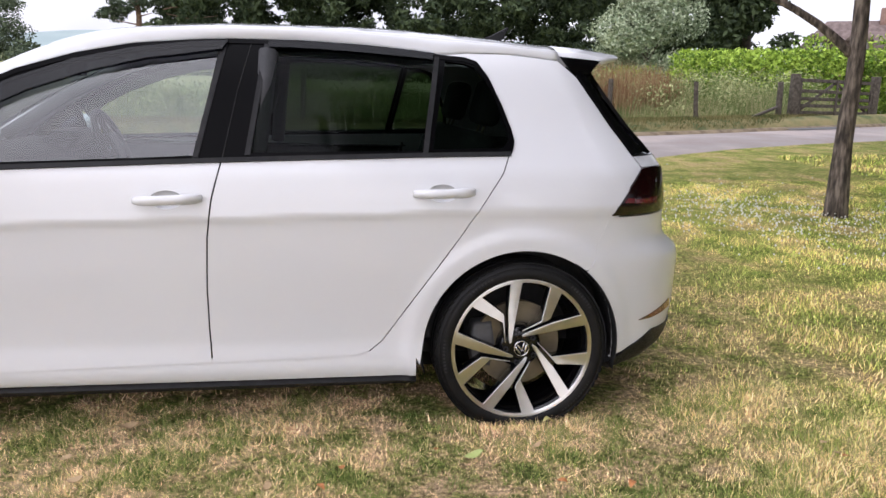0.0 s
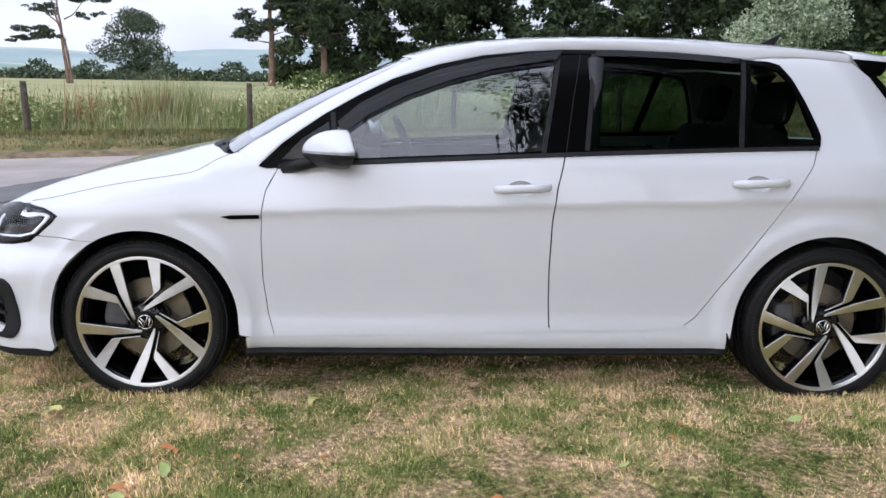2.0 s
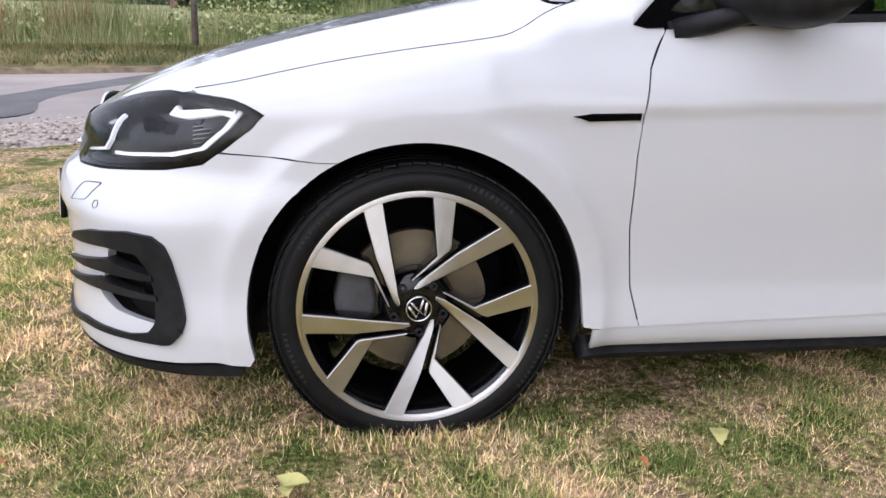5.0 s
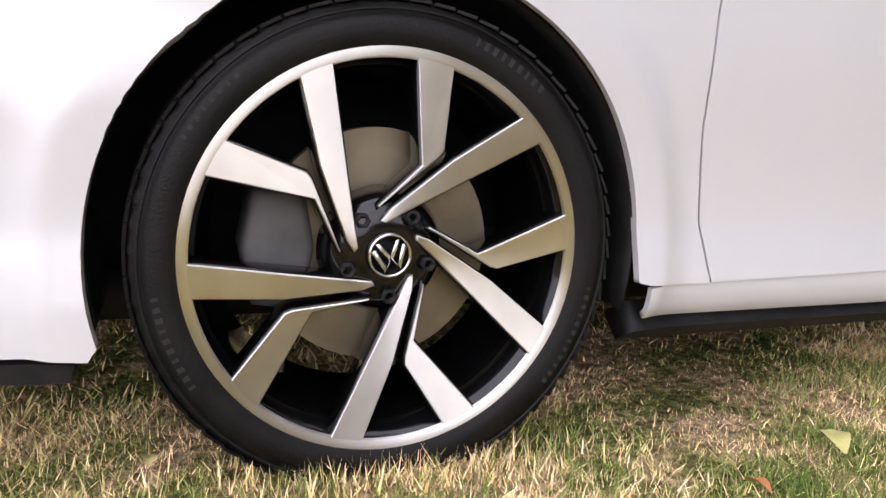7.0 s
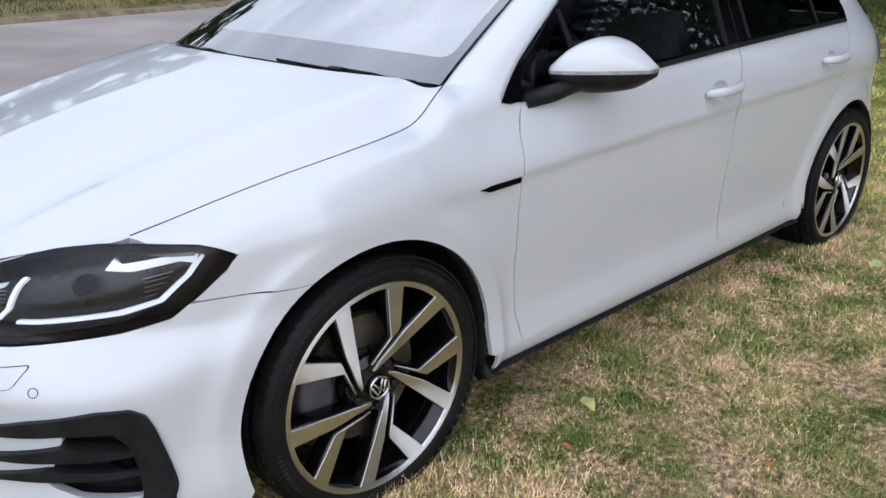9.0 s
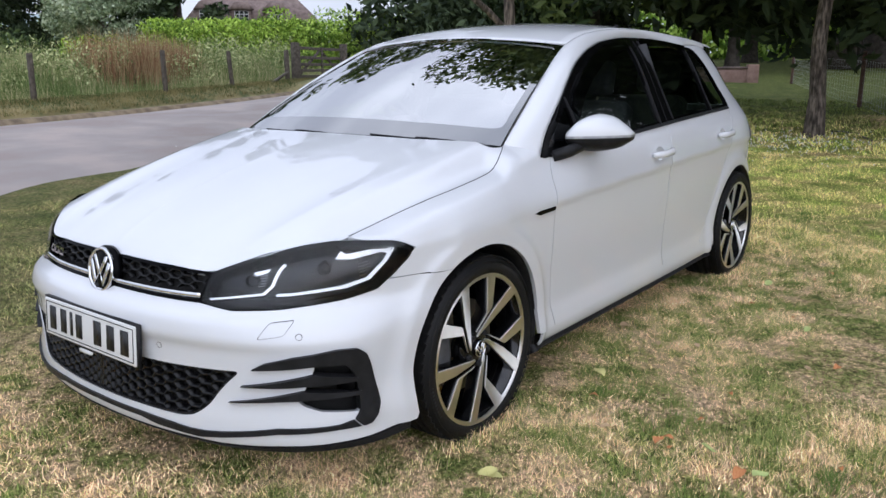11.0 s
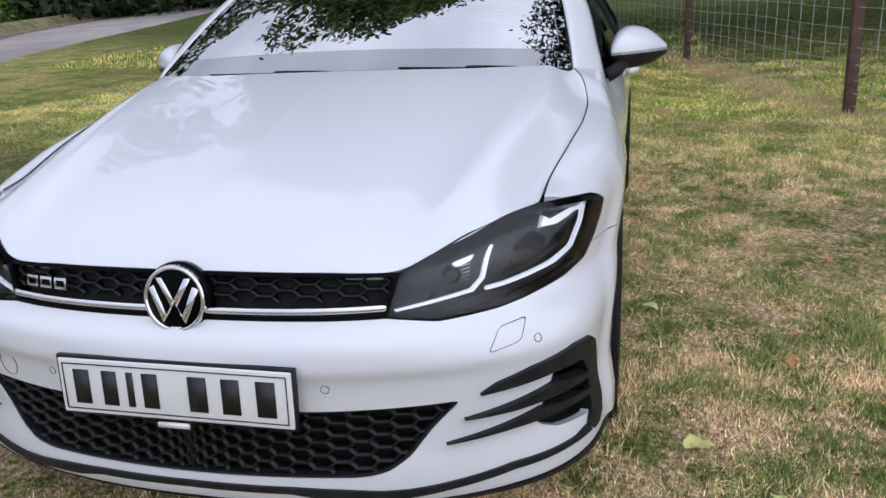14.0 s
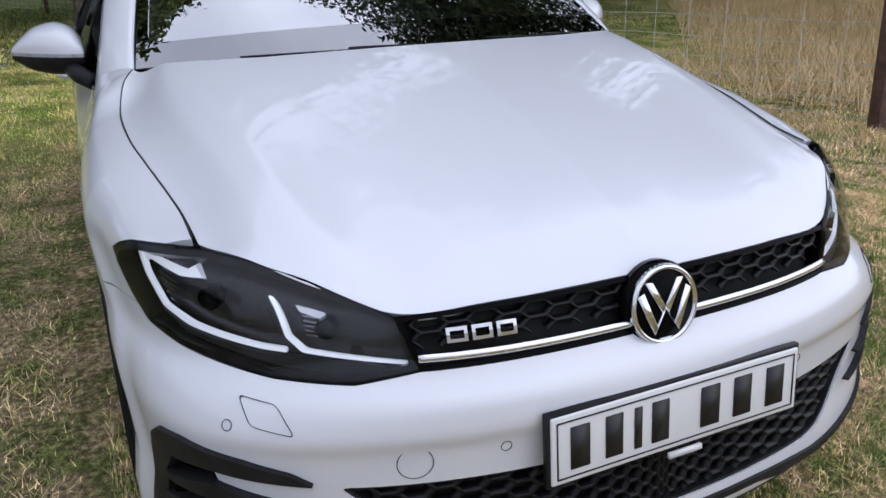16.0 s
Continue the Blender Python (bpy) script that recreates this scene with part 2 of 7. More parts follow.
def tube(points, radius, n=8, taper=None, cap=True):
    """A round bar along points; taper: radius at each point."""
    bm = bmesh.new()
    pts = [Vector(p) for p in points]
    up = Vector((0.31, 0.17, 0.93))
    rings = []
    for i, p in enumerate(pts):
        d = (pts[min(i + 1, len(pts) - 1)] - pts[max(i - 1, 0)]).normalized()
        a = d.cross(up)
        if a.length < 1e-3:
            a = d.cross(Vector((1, 0, 0)))
        a.normalize()
        b = d.cross(a)
        r = taper[i] if taper else radius
        rings.append([bm.verts.new(p + (a * math.cos(2 * math.pi * k / n) + b * math.sin(2 * math.pi * k / n)) * r) for k in range(n)])
    for i in range(len(pts) - 1):
        for k in range(n):
            bm.faces.new((rings[i][k], rings[i][(k + 1) % n], rings[i + 1][(k + 1) % n], rings[i + 1][k]))
    if cap:
        bm.faces.new(rings[0][::-1])
        bm.faces.new(rings[-1])
    bmesh.ops.recalc_face_normals(bm, faces=bm.faces)
    return bm


def spline(pts, n):
    """n points along a smooth curve through pts."""
    P = [Vector(p) for p in pts]
    if len(P) == 2:
        return [P[0].lerp(P[1], i / (n - 1)) for i in range(n)]
    out = []
    m = len(P) - 1
    for i in range(n):
        u = i / (n - 1) * m
        k = min(int(u), m - 1)
        t = u - k
        p0, p1, p2, p3 = P[max(k - 1, 0)], P[k], P[k + 1], P[min(k + 2, m)]
        out.append(0.5 * ((2 * p1) + (p2 - p0) * t + (2 * p0 - 5 * p1 + 4 * p2 - p3) * t * t + (3 * p1 - p0 - 3 * p2 + p3) * t ** 3))
    return out


def prism(outline, y0, y1, bevel=0.0, seg=2, plane="xz"):
    """A flat outline in x and z, drawn out from y0 to y1 (or another plane)."""
    bm = bmesh.new()

    def at(a, b, d):
        return (a, d, b) if plane == "xz" else (d, a, b) if plane == "yz" else (a, b, d)

    va = [bm.verts.new(at(a, b, y0)) for a, b in outline]
    vb = [bm.verts.new(at(a, b, y1)) for a, b in outline]
    n = len(outline)
    fa = bm.faces.new(va)
    fb = bm.faces.new(vb[::-1])
    for i in range(n):
        bm.faces.new((va[i], vb[i], vb[(i + 1) % n], va[(i + 1) % n]))
    bmesh.ops.recalc_face_normals(bm, faces=bm.faces)
    if bevel:
        es = [e for e in bm.edges if any(f in (fa, fb) for f in e.link_faces)]
        bmesh.ops.bevel(bm, geom=es, offset=bevel, segments=seg, profile=0.6, affect="EDGES")
    return bm


# ---- the lie of the land ----
def soft(d, k):
    return k * np.logaddexp(0, d / k)


def land(x, y):
    """Height of the ground: level under the car, rising gently to the lane and field and along the lawn."""
    return 0.020 + 0.033 * soft(np.asarray(y) - 2.0, 1.0) + 0.022 * np.minimum(soft(np.asarray(x) - 6.0, 1.5), 90)


def on_land(x, y):
    return float(land(x, y))


# ================= the car =================
from mathutils.geometry import delaunay_2d_cdt


def smooth_fn(xs, ys):
    """Monotone cubic through points."""
    xs, ys = np.array(xs, float), np.array(ys, float)
    hh = np.diff(xs)
    d = np.diff(ys) / hh
    m = np.zeros(len(xs))
    m[0], m[-1] = d[0], d[-1]
    for i in range(1, len(xs) - 1):
        if d[i - 1] * d[i] > 0:
            w1, w2 = 2 * hh[i] + hh[i - 1], hh[i] + 2 * hh[i - 1]
            m[i] = (w1 + w2) / (w1 / d[i - 1] + w2 / d[i])
    xl, yl, ml, hl = xs.tolist(), ys.tolist(), m.tolist(), hh.tolist()

    def fn(x):
        x = min(max(x, xl[0]), xl[-1])
        i = 0
        while i < len(hl) - 1 and x > xl[i + 1]:
            i += 1
        t = (x - xl[i]) / hl[i]
        p, q = ml[i] * hl[i], ml[i + 1] * hl[i]
        return yl[i] * (1 + 2 * t) * (1 - t) ** 2 + p * t * (1 - t) ** 2 + yl[i + 1] * t * t * (3 - 2 * t) + q * t * t * (t - 1)

    return fn


# half width of the flank by height; nose and tail of the centre line by height
HALF = smooth_fn([.15, .19, .225, .26, .30, .36, .42, .60, .715, .735, .743, .765, .84, .905, .945, 1.0, 1.1, 1.2, 1.3, 1.36, 1.42],
                 [.78, .815, .850, .857, .853, .846, .848, .861, .8645, .8665, .8722, .8690, .857, .842, .822, .795, .747, .693, .627, .575, .50])
NOSE = smooth_fn([.14, .17, .19, .22, .26, .32, .42, .47, .497, .52, .555, .575, .60, .65, .69, .75, .80],
                 [-.78, -.842, -.866, -.876, -.874, -.867, -.870, -.8725, -.8815, -.8765, -.863, -.835, -.818, -.806, -.785, -.70, -.62])
TAIL = smooth_fn([.18, .22, .30, .42, .60, .64, .67, .70, .80, .95, 1.0, 1.1, 1.27, 1.38],
                 [3.15, 3.28, 3.37, 3.395, 3.40, 3.385, 3.345, 3.32, 3.31, 3.30, 3.27, 3.18, 3.05, 2.98])
NF, MF, X1, NR, MR = 2.5, 3.0, 2.55, 3.0, 4.0
AXLES, HUB_Z = (0.0, 2.631), 0.315


def ends(z):
    """How square the front corner is: squarer in the bumper than at the lamps."""
    q = min(max((z - .46) / .14, 0), 1)
    q = q * q * (3 - 2 * q)
    return 5 + (NF - 5) * q, 2 + (MF - 2) * q


def width(x, z):
    s = .038 * min(max(x - .46, -.4), 2.3)
    w = HALF(z - s * max(0, 1 - abs(z - .75) / .35))
    if x < -.1 and z < .27:
        # the front lip stands out
        w += (max(w, .858) - w) * min((-.1 - x) / .15, 1)
    if x > 1.3:
        q = ((x - 1.3) / 1.5) ** 2
        w *= 1 - .02 * q
        if z > .85:
            w *= 1 - .03 * min((z - .85) / .3, 1) * q
    # the shoulder rolls in towards the front pillar's foot
    if -.1 < x < .9 and .76 < z < 1.05:
        a, b, c = min((z - .76) / .14, 1), min(max((z - .95) / .1, 0), 1), min(max((x - .5) / .4, 0), 1)
        w -= .035 * a * a * (3 - 2 * a) * (1 - b * b * (3 - 2 * b)) * (1 - c * c * (3 - 2 * c))
    for xc in AXLES:
        r = math.hypot(x - xc, z - HUB_Z)
        q = min(max((r - .408) / .055, 0), 1)
        w += .013 * (1 - q) ** 2 * (1 if z > .2 else 0)
    return w


def flank(x, z):
    """Left side of the body: x along the car, z up; wrapped round both ends."""
    w = width(x, z)
    if x < 0:
        nf, mf = ends(z)
        w *= max(0.0, 1 - min(-x / -NOSE(z), 1) ** nf) ** (1 / mf)
    elif x > X1:
        w *= max(0.0, 1 - min((x - X1) / (TAIL(z) - X1), 1) ** NR) ** (1 / MR)
    return Vector((x, -w, z))


_phi = np.linspace(0, math.pi / 2, 900)
_cx = .876 * np.sin(_phi) ** (2 / NF)
_cy = .857 * np.cos(_phi) ** (2 / MF)
_arc = np.concatenate([[0], np.cumsum(np.hypot(np.diff(_cx[::-1]), np.diff(_cy[::-1])))])
_phr = _phi[::-1]


def bow(s, z):
    """Front of the body: s metres round from the centre line (minus: the car's right), z up."""
    p = float(np.interp(abs(s), _arc, _phr))
    nf, mf = ends(z)
    x = NOSE(z) * math.sin(p) ** (2 / nf)
    y = width(x, z) * max(math.cos(p), 0) ** (2 / mf)
    return Vector((x, -y if s > 0 else y, z))


def s_of_y(y, z):
    """Way round the front at which the body is |y| from the middle."""
    c = min(abs(y) / width(-.6, z), 1) ** (ends(z)[1] / 2)
    return float(np.interp(-math.acos(c), -_phr, _arc))


def s_of_x(x, z):
    c = min(max(x / NOSE(z), 0), 1) ** (ends(z)[0] / 2)
    return float(np.interp(-math.asin(c), -_phr, _arc))


def s_at(v, z):
    """Way round the front: v is y if above zero, else x."""
    return s_of_y(v, z) if v >= 0 else s_of_x(v, z)


_tphi = np.linspace(0, math.pi / 2, 600)
_tx = .84 * np.sin(_tphi) ** (2 / NR)
_ty = .85 * np.cos(_tphi) ** (2 / MR)
_tarc = np.concatenate([[0], np.cumsum(np.hypot(np.diff(_tx[::-1]), np.diff(_ty[::-1])))])
_tphr = _tphi[::-1]


def stern(s, z):
    """Rear of the body, as bow()."""
    p = float(np.interp(abs(s), _tarc, _tphr))
    x = X1 + (TAIL(z) - X1) * math.sin(p) ** (2 / NR)
    y = width(x, z) * max(math.cos(p), 0) ** (2 / MR)
    return Vector((x, -y if s > 0 else y, z))


def t_of_x(x, z):
    c = min(max((x - X1) / (TAIL(z) - X1), 0), 1) ** (NR / 2)
    return float(np.interp(-math.asin(c), -_tphr, _tarc))


def inside(px, py, loop):
    x, y = np.asarray(px), np.asarray(py)
    hit = np.zeros(x.shape, bool)
    n = len(loop)
    for i in range(n):
        (x0, y0), (x1, y1) = loop[i], loop[(i + 1) % n]
        if y0 == y1:
            continue
        hit ^= ((y0 > y) != (y1 > y)) & (x < (x1 - x0) * (y - y0) / (y1 - y0) + x0)
    return hit


def dense(loop, step):
    out = []
    n = len(loop)
    for i in range(n):
        a, b = loop[i], loop[(i + 1) % n]
        k = max(1, int(math.ceil(math.dist(a, b) / step)))
        out += [(a[0] + (b[0] - a[0]) * j / k, a[1] + (b[1] - a[1]) * j / k) for j in range(k)]
    return out


def rounded(loop, r, seg=4):
    """Corners of an outline rounded off."""
    out = []
    n = len(loop)
    for i in range(n):
        p, a, b = Vector(loop[i]), Vector(loop[i - 1]), Vector(loop[(i + 1) % n])
        d = min(r, (a - p).length * .45, (b - p).length * .45)
        u, v = p + (a - p).normalized() * d, p + (b - p).normalized() * d
        for k in range(seg + 1):
            t = k / seg
            q = u * (1 - t) ** 2 + p * 2 * t * (1 - t) + v * t * t
            out.append((q.x, q.y))
    return out


def shrink(loop, d):
    n = len(loop)
    area = sum(loop[i][0] * loop[(i + 1) % n][1] - loop[(i + 1) % n][0] * loop[i][1] for i in range(n))
    sg = 1 if area > 0 else -1
    out = []
    for i in range(n):
        a, p, b = Vector(loop[i - 1]), Vector(loop[i]), Vector(loop[(i + 1) % n])
        e, f = (p - a).normalized(), (b - p).normalized()
        m = Vector((-(e + f).y, (e + f).x))
        if m.length < 1e-6:
            out.append(loop[i])
            continue
        m.normalize()
        c = max(.4, m.dot(Vector((-e.y, e.x))))
        q = p + m * (sg * d / c)
        out.append((q.x, q.y))
    return out


def sheet(loop, surf, off=0.0, step=.03, flange=.014, holes=(), gap=.0018, hole_flange=None):
    """A panel: a curved surface cut to an outline, with turned-in edges."""
    loop = dense(shrink(loop, gap) if gap else list(loop), step * .7)
    holes = [dense(h, step * .7) for h in holes]
    pts = list(loop)
    edges = [(i, (i + 1) % len(loop)) for i in range(len(loop))]
    for h in holes:
        k = len(pts)
        pts += h
        edges += [(k + i, k + (i + 1) % len(h)) for i in range(len(h))]
    xs, ys = [p[0] for p in loop], [p[1] for p in loop]
    gx, gy = np.meshgrid(np.arange(min(xs), max(xs), step), np.arange(min(ys), max(ys), step))
    gx = gx + (np.arange(gx.shape[0]) % 2 * .5 * step)[:, None]
    gx, gy = gx.ravel(), gy.ravel()
    ok = inside(gx, gy, loop)
    for h in holes:
        ok &= ~inside(gx, gy, h)
    gx, gy = gx[ok], gy[ok]
    rim = np.array(pts)
    if len(gx):
        near = np.sqrt(((gx[:, None] - rim[None, :, 0]) ** 2 + (gy[:, None] - rim[None, :, 1]) ** 2)).min(1)
        keep = near > step * .38
        pts += list(zip(gx[keep].tolist(), gy[keep].tolist()))
    v2, _, tri, *_ = delaunay_2d_cdt([Vector(p) for p in pts], edges, [], 0, 1e-7)
    c = np.array([[sum(v2[i][k] for i in t) / len(t) for k in (0, 1)] for t in tri])
    ok = inside(c[:, 0], c[:, 1], loop)
    for h in holes:
        ok &= ~inside(c[:, 0], c[:, 1], h)
    # no slivers between points in one line
    P = np.array([[v2[i][:] for i in t] for t in tri])
    side_len = np.max([np.hypot(*(P[:, i] - P[:, i - 1]).T) for i in range(3)], axis=0)
    area = np.abs((P[:, 1, 0] - P[:, 0, 0]) * (P[:, 2, 1] - P[:, 0, 1]) - (P[:, 2, 0] - P[:, 0, 0]) * (P[:, 1, 1] - P[:, 0, 1]))
    ok &= area > .004 * side_len ** 2
    bm = bmesh.new()
    e = 1e-3
    place, nrm = [], []
    for p in v2:
        q = surf(p[0], p[1])
        a, b = surf(p[0] + e, p[1]) - surf(p[0] - e, p[1]), surf(p[0], p[1] + e) - surf(p[0], p[1] - e)
        n = a.cross(b)
        n = n.normalized() if n.length > 1e-12 else Vector((0, -1, 0))
        if surf in INWARD:
            n = -n
        place.append(q + n * off)
        nrm.append(n)
    vs = [bm.verts.new(p) for p in place]
    for t, good in zip(tri, ok):
        if good:
            bm.faces.new([vs[i] for i in t])
    bm.normal_update()
    bm.verts.index_update()
    if flange:
        bnd = [ed for ed in bm.edges if len(ed.link_faces) == 1]
        made = {}
        for ed in bnd:
            for v in ed.verts:
                if v not in made:
                    n = nrm[v.index]
                    made[v] = (bm.verts.new(v.co), bm.verts.new(v.co - n * flange))
        for ed in bnd:
            a, b = ed.verts
            lp = ed.link_loops[0]
            if lp.vert is a:
                a, b = b, a
            bm.faces.new((made[a][0], made[b][0], made[b][1], made[a][1]))
    for v in [v for v in bm.verts if not v.link_faces]:
        bm.verts.remove(v)
    return bm


INWARD = [stern]


def mirrored(bm):
    """The same for the car's other side."""
    b2 = bm.copy()
    for v in b2.verts:
        v.co.y = -v.co.y
    bmesh.ops.reverse_faces(b2, faces=b2.faces)
    return b2


def both(name, bm, material, parent, label=""):
    b2 = mirrored(bm)
    return part(name, bm, material, parent, label), part(name, b2, material, parent, label)


def strip(curve_a, curve_b, n=60, m=6, bulge=0.0, out=Vector((0, 0, 1))):
    """A surface between two curves, bulged in the middle."""
    A, B = spline(curve_a, n), spline(curve_b, n)
    bm = bmesh.new()
    rows = []
    for a, b in zip(A, B):
        rows.append([bm.verts.new(a.lerp(b, j / m) + out * bulge * 4 * (j / m) * (1 - j / m)) for j in range(m + 1)])
    for i in range(n - 1):
        for j in range(m):
            bm.faces.new((rows[i][j], rows[i + 1][j], rows[i + 1][j + 1], rows[i][j + 1]))
    return bm


def facing(bm, way):
    """Turns the faces so that they look the given way."""
    bm.normal_update()
    if sum((f.normal.dot(Vector(way)) * f.calc_area() for f in bm.faces)) < 0:
        bmesh.ops.reverse_faces(bm, faces=bm.faces)
    return bm


def thicken(bm, d):
    bm.normal_update()
    bmesh.ops.solidify(bm, geom=bm.faces[:], thickness=d)
    return bm


car = thing("car", "white five-door hatchback parked on a dry lawn", "car")

# -- flank panels (x, z) --
DOOR_FRONT = [(.513, .908), (.472, .826), (.458, .742), (.453, .645), (.454, .49), (.47, .352), (.495, .262)]
DOOR_MID = [(1.596, .965), (1.567, .847), (1.551, .719), (1.546, .541), (1.549, .403), (1.556, .287)]
DOOR_REAR = [(2.570, .999), (2.544, .941), (2.478, .845), (2.39, .714), (2.269, .546), (2.17, .405), (2.13, .35), (2.088, .317), (2.043, .302), (1.93, .294)]
BELT = [(.618, .915), (.829, .929), (1.255, .950), (1.596, .965)]
BELT_R = [(1.596, .965), (1.906, .978), (2.239, .990), (2.570, .999)]


def arch(xc, r, a0, a1, n=26, rz=1.0):
    return [(xc + r * math.cos(radians(a0 + (a1 - a0) * i / n)), HUB_Z + rz * r * math.sin(radians(a0 + (a1 - a0) * i / n))) for i in range(n + 1)]


def cup_loop(cx, cz):
    return [(cx + .052 * math.cos(2 * math.pi * k / 24), cz + .030 * math.sin(2 * math.pi * k / 24)) for k in range(24)]


front_door_loop = DOOR_FRONT + DOOR_MID[::-1] + BELT[:-1][::-1]
rear_door_loop = [(1.596, .965)] + DOOR_MID[1:] + DOOR_REAR[::-1] + BELT_R[1:-1][::-1]
bm = sheet(front_door_loop, flank, step=.013, gap=.0026, flange=.005, holes=[cup_loop(1.4275, .844)])
facing(bm, (0, -1, 0))
fd_l, fd_r = both("front_door", bm, M_PAINT, car)
bm = facing(sheet(rear_door_loop, flank, step=.013, gap=.0026, flange=.005, holes=[cup_loop(2.328, .872)]), (0, -1, 0))
rd_l, rd_r = both("rear_door", bm, M_PAINT, car)

# sill and side skirt
bm = facing(sheet([(.385, .262), (.385, .207), (2.252, .219), (2.25, .300), (2.1, .318), (2.043, .318), (1.93, .311), (1.556, .304), (1.0, .290), (.495, .280)], flank, off=-.0035, step=.012, flange=.01), (0, -1, 0))
both("sill", bm, M_PAINT, car)
bm = facing(sheet([(.375, .203), (.365, .176), (2.252, .192), (2.254, .215)], flank, off=.012, step=.04, flange=.05), (0, -1, 0))
both("side_skirt", bm, M_TRIM, car, "satin black side skirt")

# front wing: flank below, rolled over to the bonnet edge above
Z_S = .70
SHOULDER = smooth_fn([-.38, -.165, -.065, .093, .254, .435], [.755, .802, .819, .840, .853, .864])
HOOD_EDGE = smooth_fn([-.5, -.375, -.28, -.16, 0, .11, .18, .225, .265, .30, .335, .47], [.748, .773, .796, .823, .852, .870, .884, .905, .930, .946, .957, .985])
HOOD_Y = smooth_fn([-.5, -.375, -.28, -.16, 0, .11, .18, .225, .265, .30, .335], [.700, .708, .722, .742, .762, .766, .763, .756, .745, .730, .712])

A_TOP = radians(70)


def wing(x, v):
    if v <= Z_S:
        return flank(x, v)
    a = min((v - Z_S) / .26, 1.0) * A_TOP
    ze, ye = HOOD_EDGE(x), HOOD_Y(x)
    y0 = -flank(x, Z_S).y
    z = Z_S + (ze - Z_S) * (math.sin(a) / math.sin(A_TOP)) ** .74
    y = y0 + (ye - y0) * (1 - math.cos(a) ** .88) / (1 - math.cos(A_TOP) ** .88)
    # a crisp shoulder line runs back from the lamp
    cr = .0075 * max(0.0, 1 - abs(z - SHOULDER(x)) / .04) * min(max((.5 - x) / .3, 0), 1)
    y, z = y + cr * .75, z + cr * .65
    # straightens out towards the door
    f = min(max((x + .12) / .57, 0), 1)
    zs = min(.87, ze - .045)
    g = min(max((z - zs) / (ze - .008 - zs), 0), 1)
    f = f * f * (3 - 2 * f) * (1 - g * g * (3 - 2 * g))
    y += (-flank(x, z).y - y) * f
    # lies flush under the window surround's front corner
    k = min(max((x - .35) / .09, 0), 1)
    y -= k * max(0.0, y + flank(x, z).y)
    return Vector((x, -y, z))


def v_of(x, z, n=40):
    lo, hi = .5, .96
    for _ in range(n):
        m = (lo + hi) / 2
        lo, hi = (m, hi) if wing(x, m).z < z else (lo, m)
    return lo


wing_loop = [(-.402, .6405), (-.275, .636)] + [(-.21, .629)] + arch(0, .357, 118.4, 8, 30) + [(.362, .27), (.384, .265), (.495, .262)] + \
    [(.47, .352), (.454, .49), (.453, .645), (.458, v_of(.458, .742)), (.465, v_of(.465, .785)), (.472, v_of(.472, .826)), (.490, v_of(.490, .866)), (.511, v_of(.511, .900)), (.47, .96), (.335, .96), (0, .96), (-.2, .96), (-.375, .96), (-.468, .957), (-.450, v_of(-.450, .7525)), (-.415, v_of(-.415, .7500)), (-.374, v_of(-.374, .7455)), (-.345, v_of(-.345, .7355)), (-.312, v_of(-.312, .7180)), (-.334, .695), (-.378, .660)]
bm = facing(sheet(wing_loop, wing, step=.0105, gap=.0009), (0, -1, .5))
both("front_wing", bm, M_PAINT, car)

# rear quarter with the thick rear pillar
quarter_loop = DOOR_REAR[:-2] + [(2.10, .30), (2.25, .289), (2.262, .262)] + arch(2.631, .358, 172, 52, 30) + \
    [(2.93, .615), (2.975, .75), (2.985, .79), (3.03, .892), (3.092, .956), (3.06, 1.0), (2.93, 1.19), (2.87, 1.28), (2.80, 1.338), (2.6, 1.354), (2.45, 1.352), (2.352, 1.342),
     (2.434, 1.333), (2.478, 1.32), (2.515, 1.267), (2.558, 1.167), (2.585, 1.086), (2.592, 1.047), (2.583, 1.01)]
bm = facing(sheet(quarter_loop, flank, step=.022, gap=.0008), (0, -1, 0))
both("rear_quarter", bm, M_PAINT, car)

# rear bumper wraps round the tail
rb = [(2.881, .618), (2.934, .755), (2.945, .786), (3.05, .786), (3.14, .786), (3.19, .786)]
left = [(t_of_x(x, z), z) for x, z in rb] + [(.60, .786)]
arch_pts = [(t_of_x(x, z), z) for x, z in arch(2.631, .358, 50, -8, 16)]
bumper_loop = left + [(-s, z) for s, z in left[::-1]] + [(-s, z) for s, z in arch_pts] + \
    [(-1.0, .262), (-.8, .325), (-.55, .325), (-.4, .29), (.4, .29), (.55, .325), (.8, .325), (1.0, .262)] + arch_pts[::-1]
bm = facing(sheet(bumper_loop, stern, off=.001, step=.02, flange=.008, gap=.0006), (1, 0, 0))
part("rear_bumper", bm, M_PAINT, car)
bm = facing(sheet([(-1.03, .235), (-.9, .20), (-.4, .185), (.4, .185), (.9, .20), (1.03, .235), (.95, .27), (.8, .34), (.55, .34), (.4, .30), (-.4, .30), (-.55, .34), (-.8, .34), (-.95, .27)], stern, off=.006, step=.04, flange=.04), (1, 0, 0))
part("rear_diffuser", bm, M_TRIM, car, "satin black lower rear apron")
for sg in (1, -1):
    lp = rounded([(sg * t_of_x(3.105, .39), .385), (sg * t_of_x(3.17, .39), .385), (sg * t_of_x(3.29, .41), .405), (sg * t_of_x(3.28, .44), .44)], .006)
    part("rear_reflector", facing(sheet(lp, stern, off=.004, step=.03, flange=.008, gap=0), (1, 0, 0)), M_REDBAR, car, "slim red rear reflector")

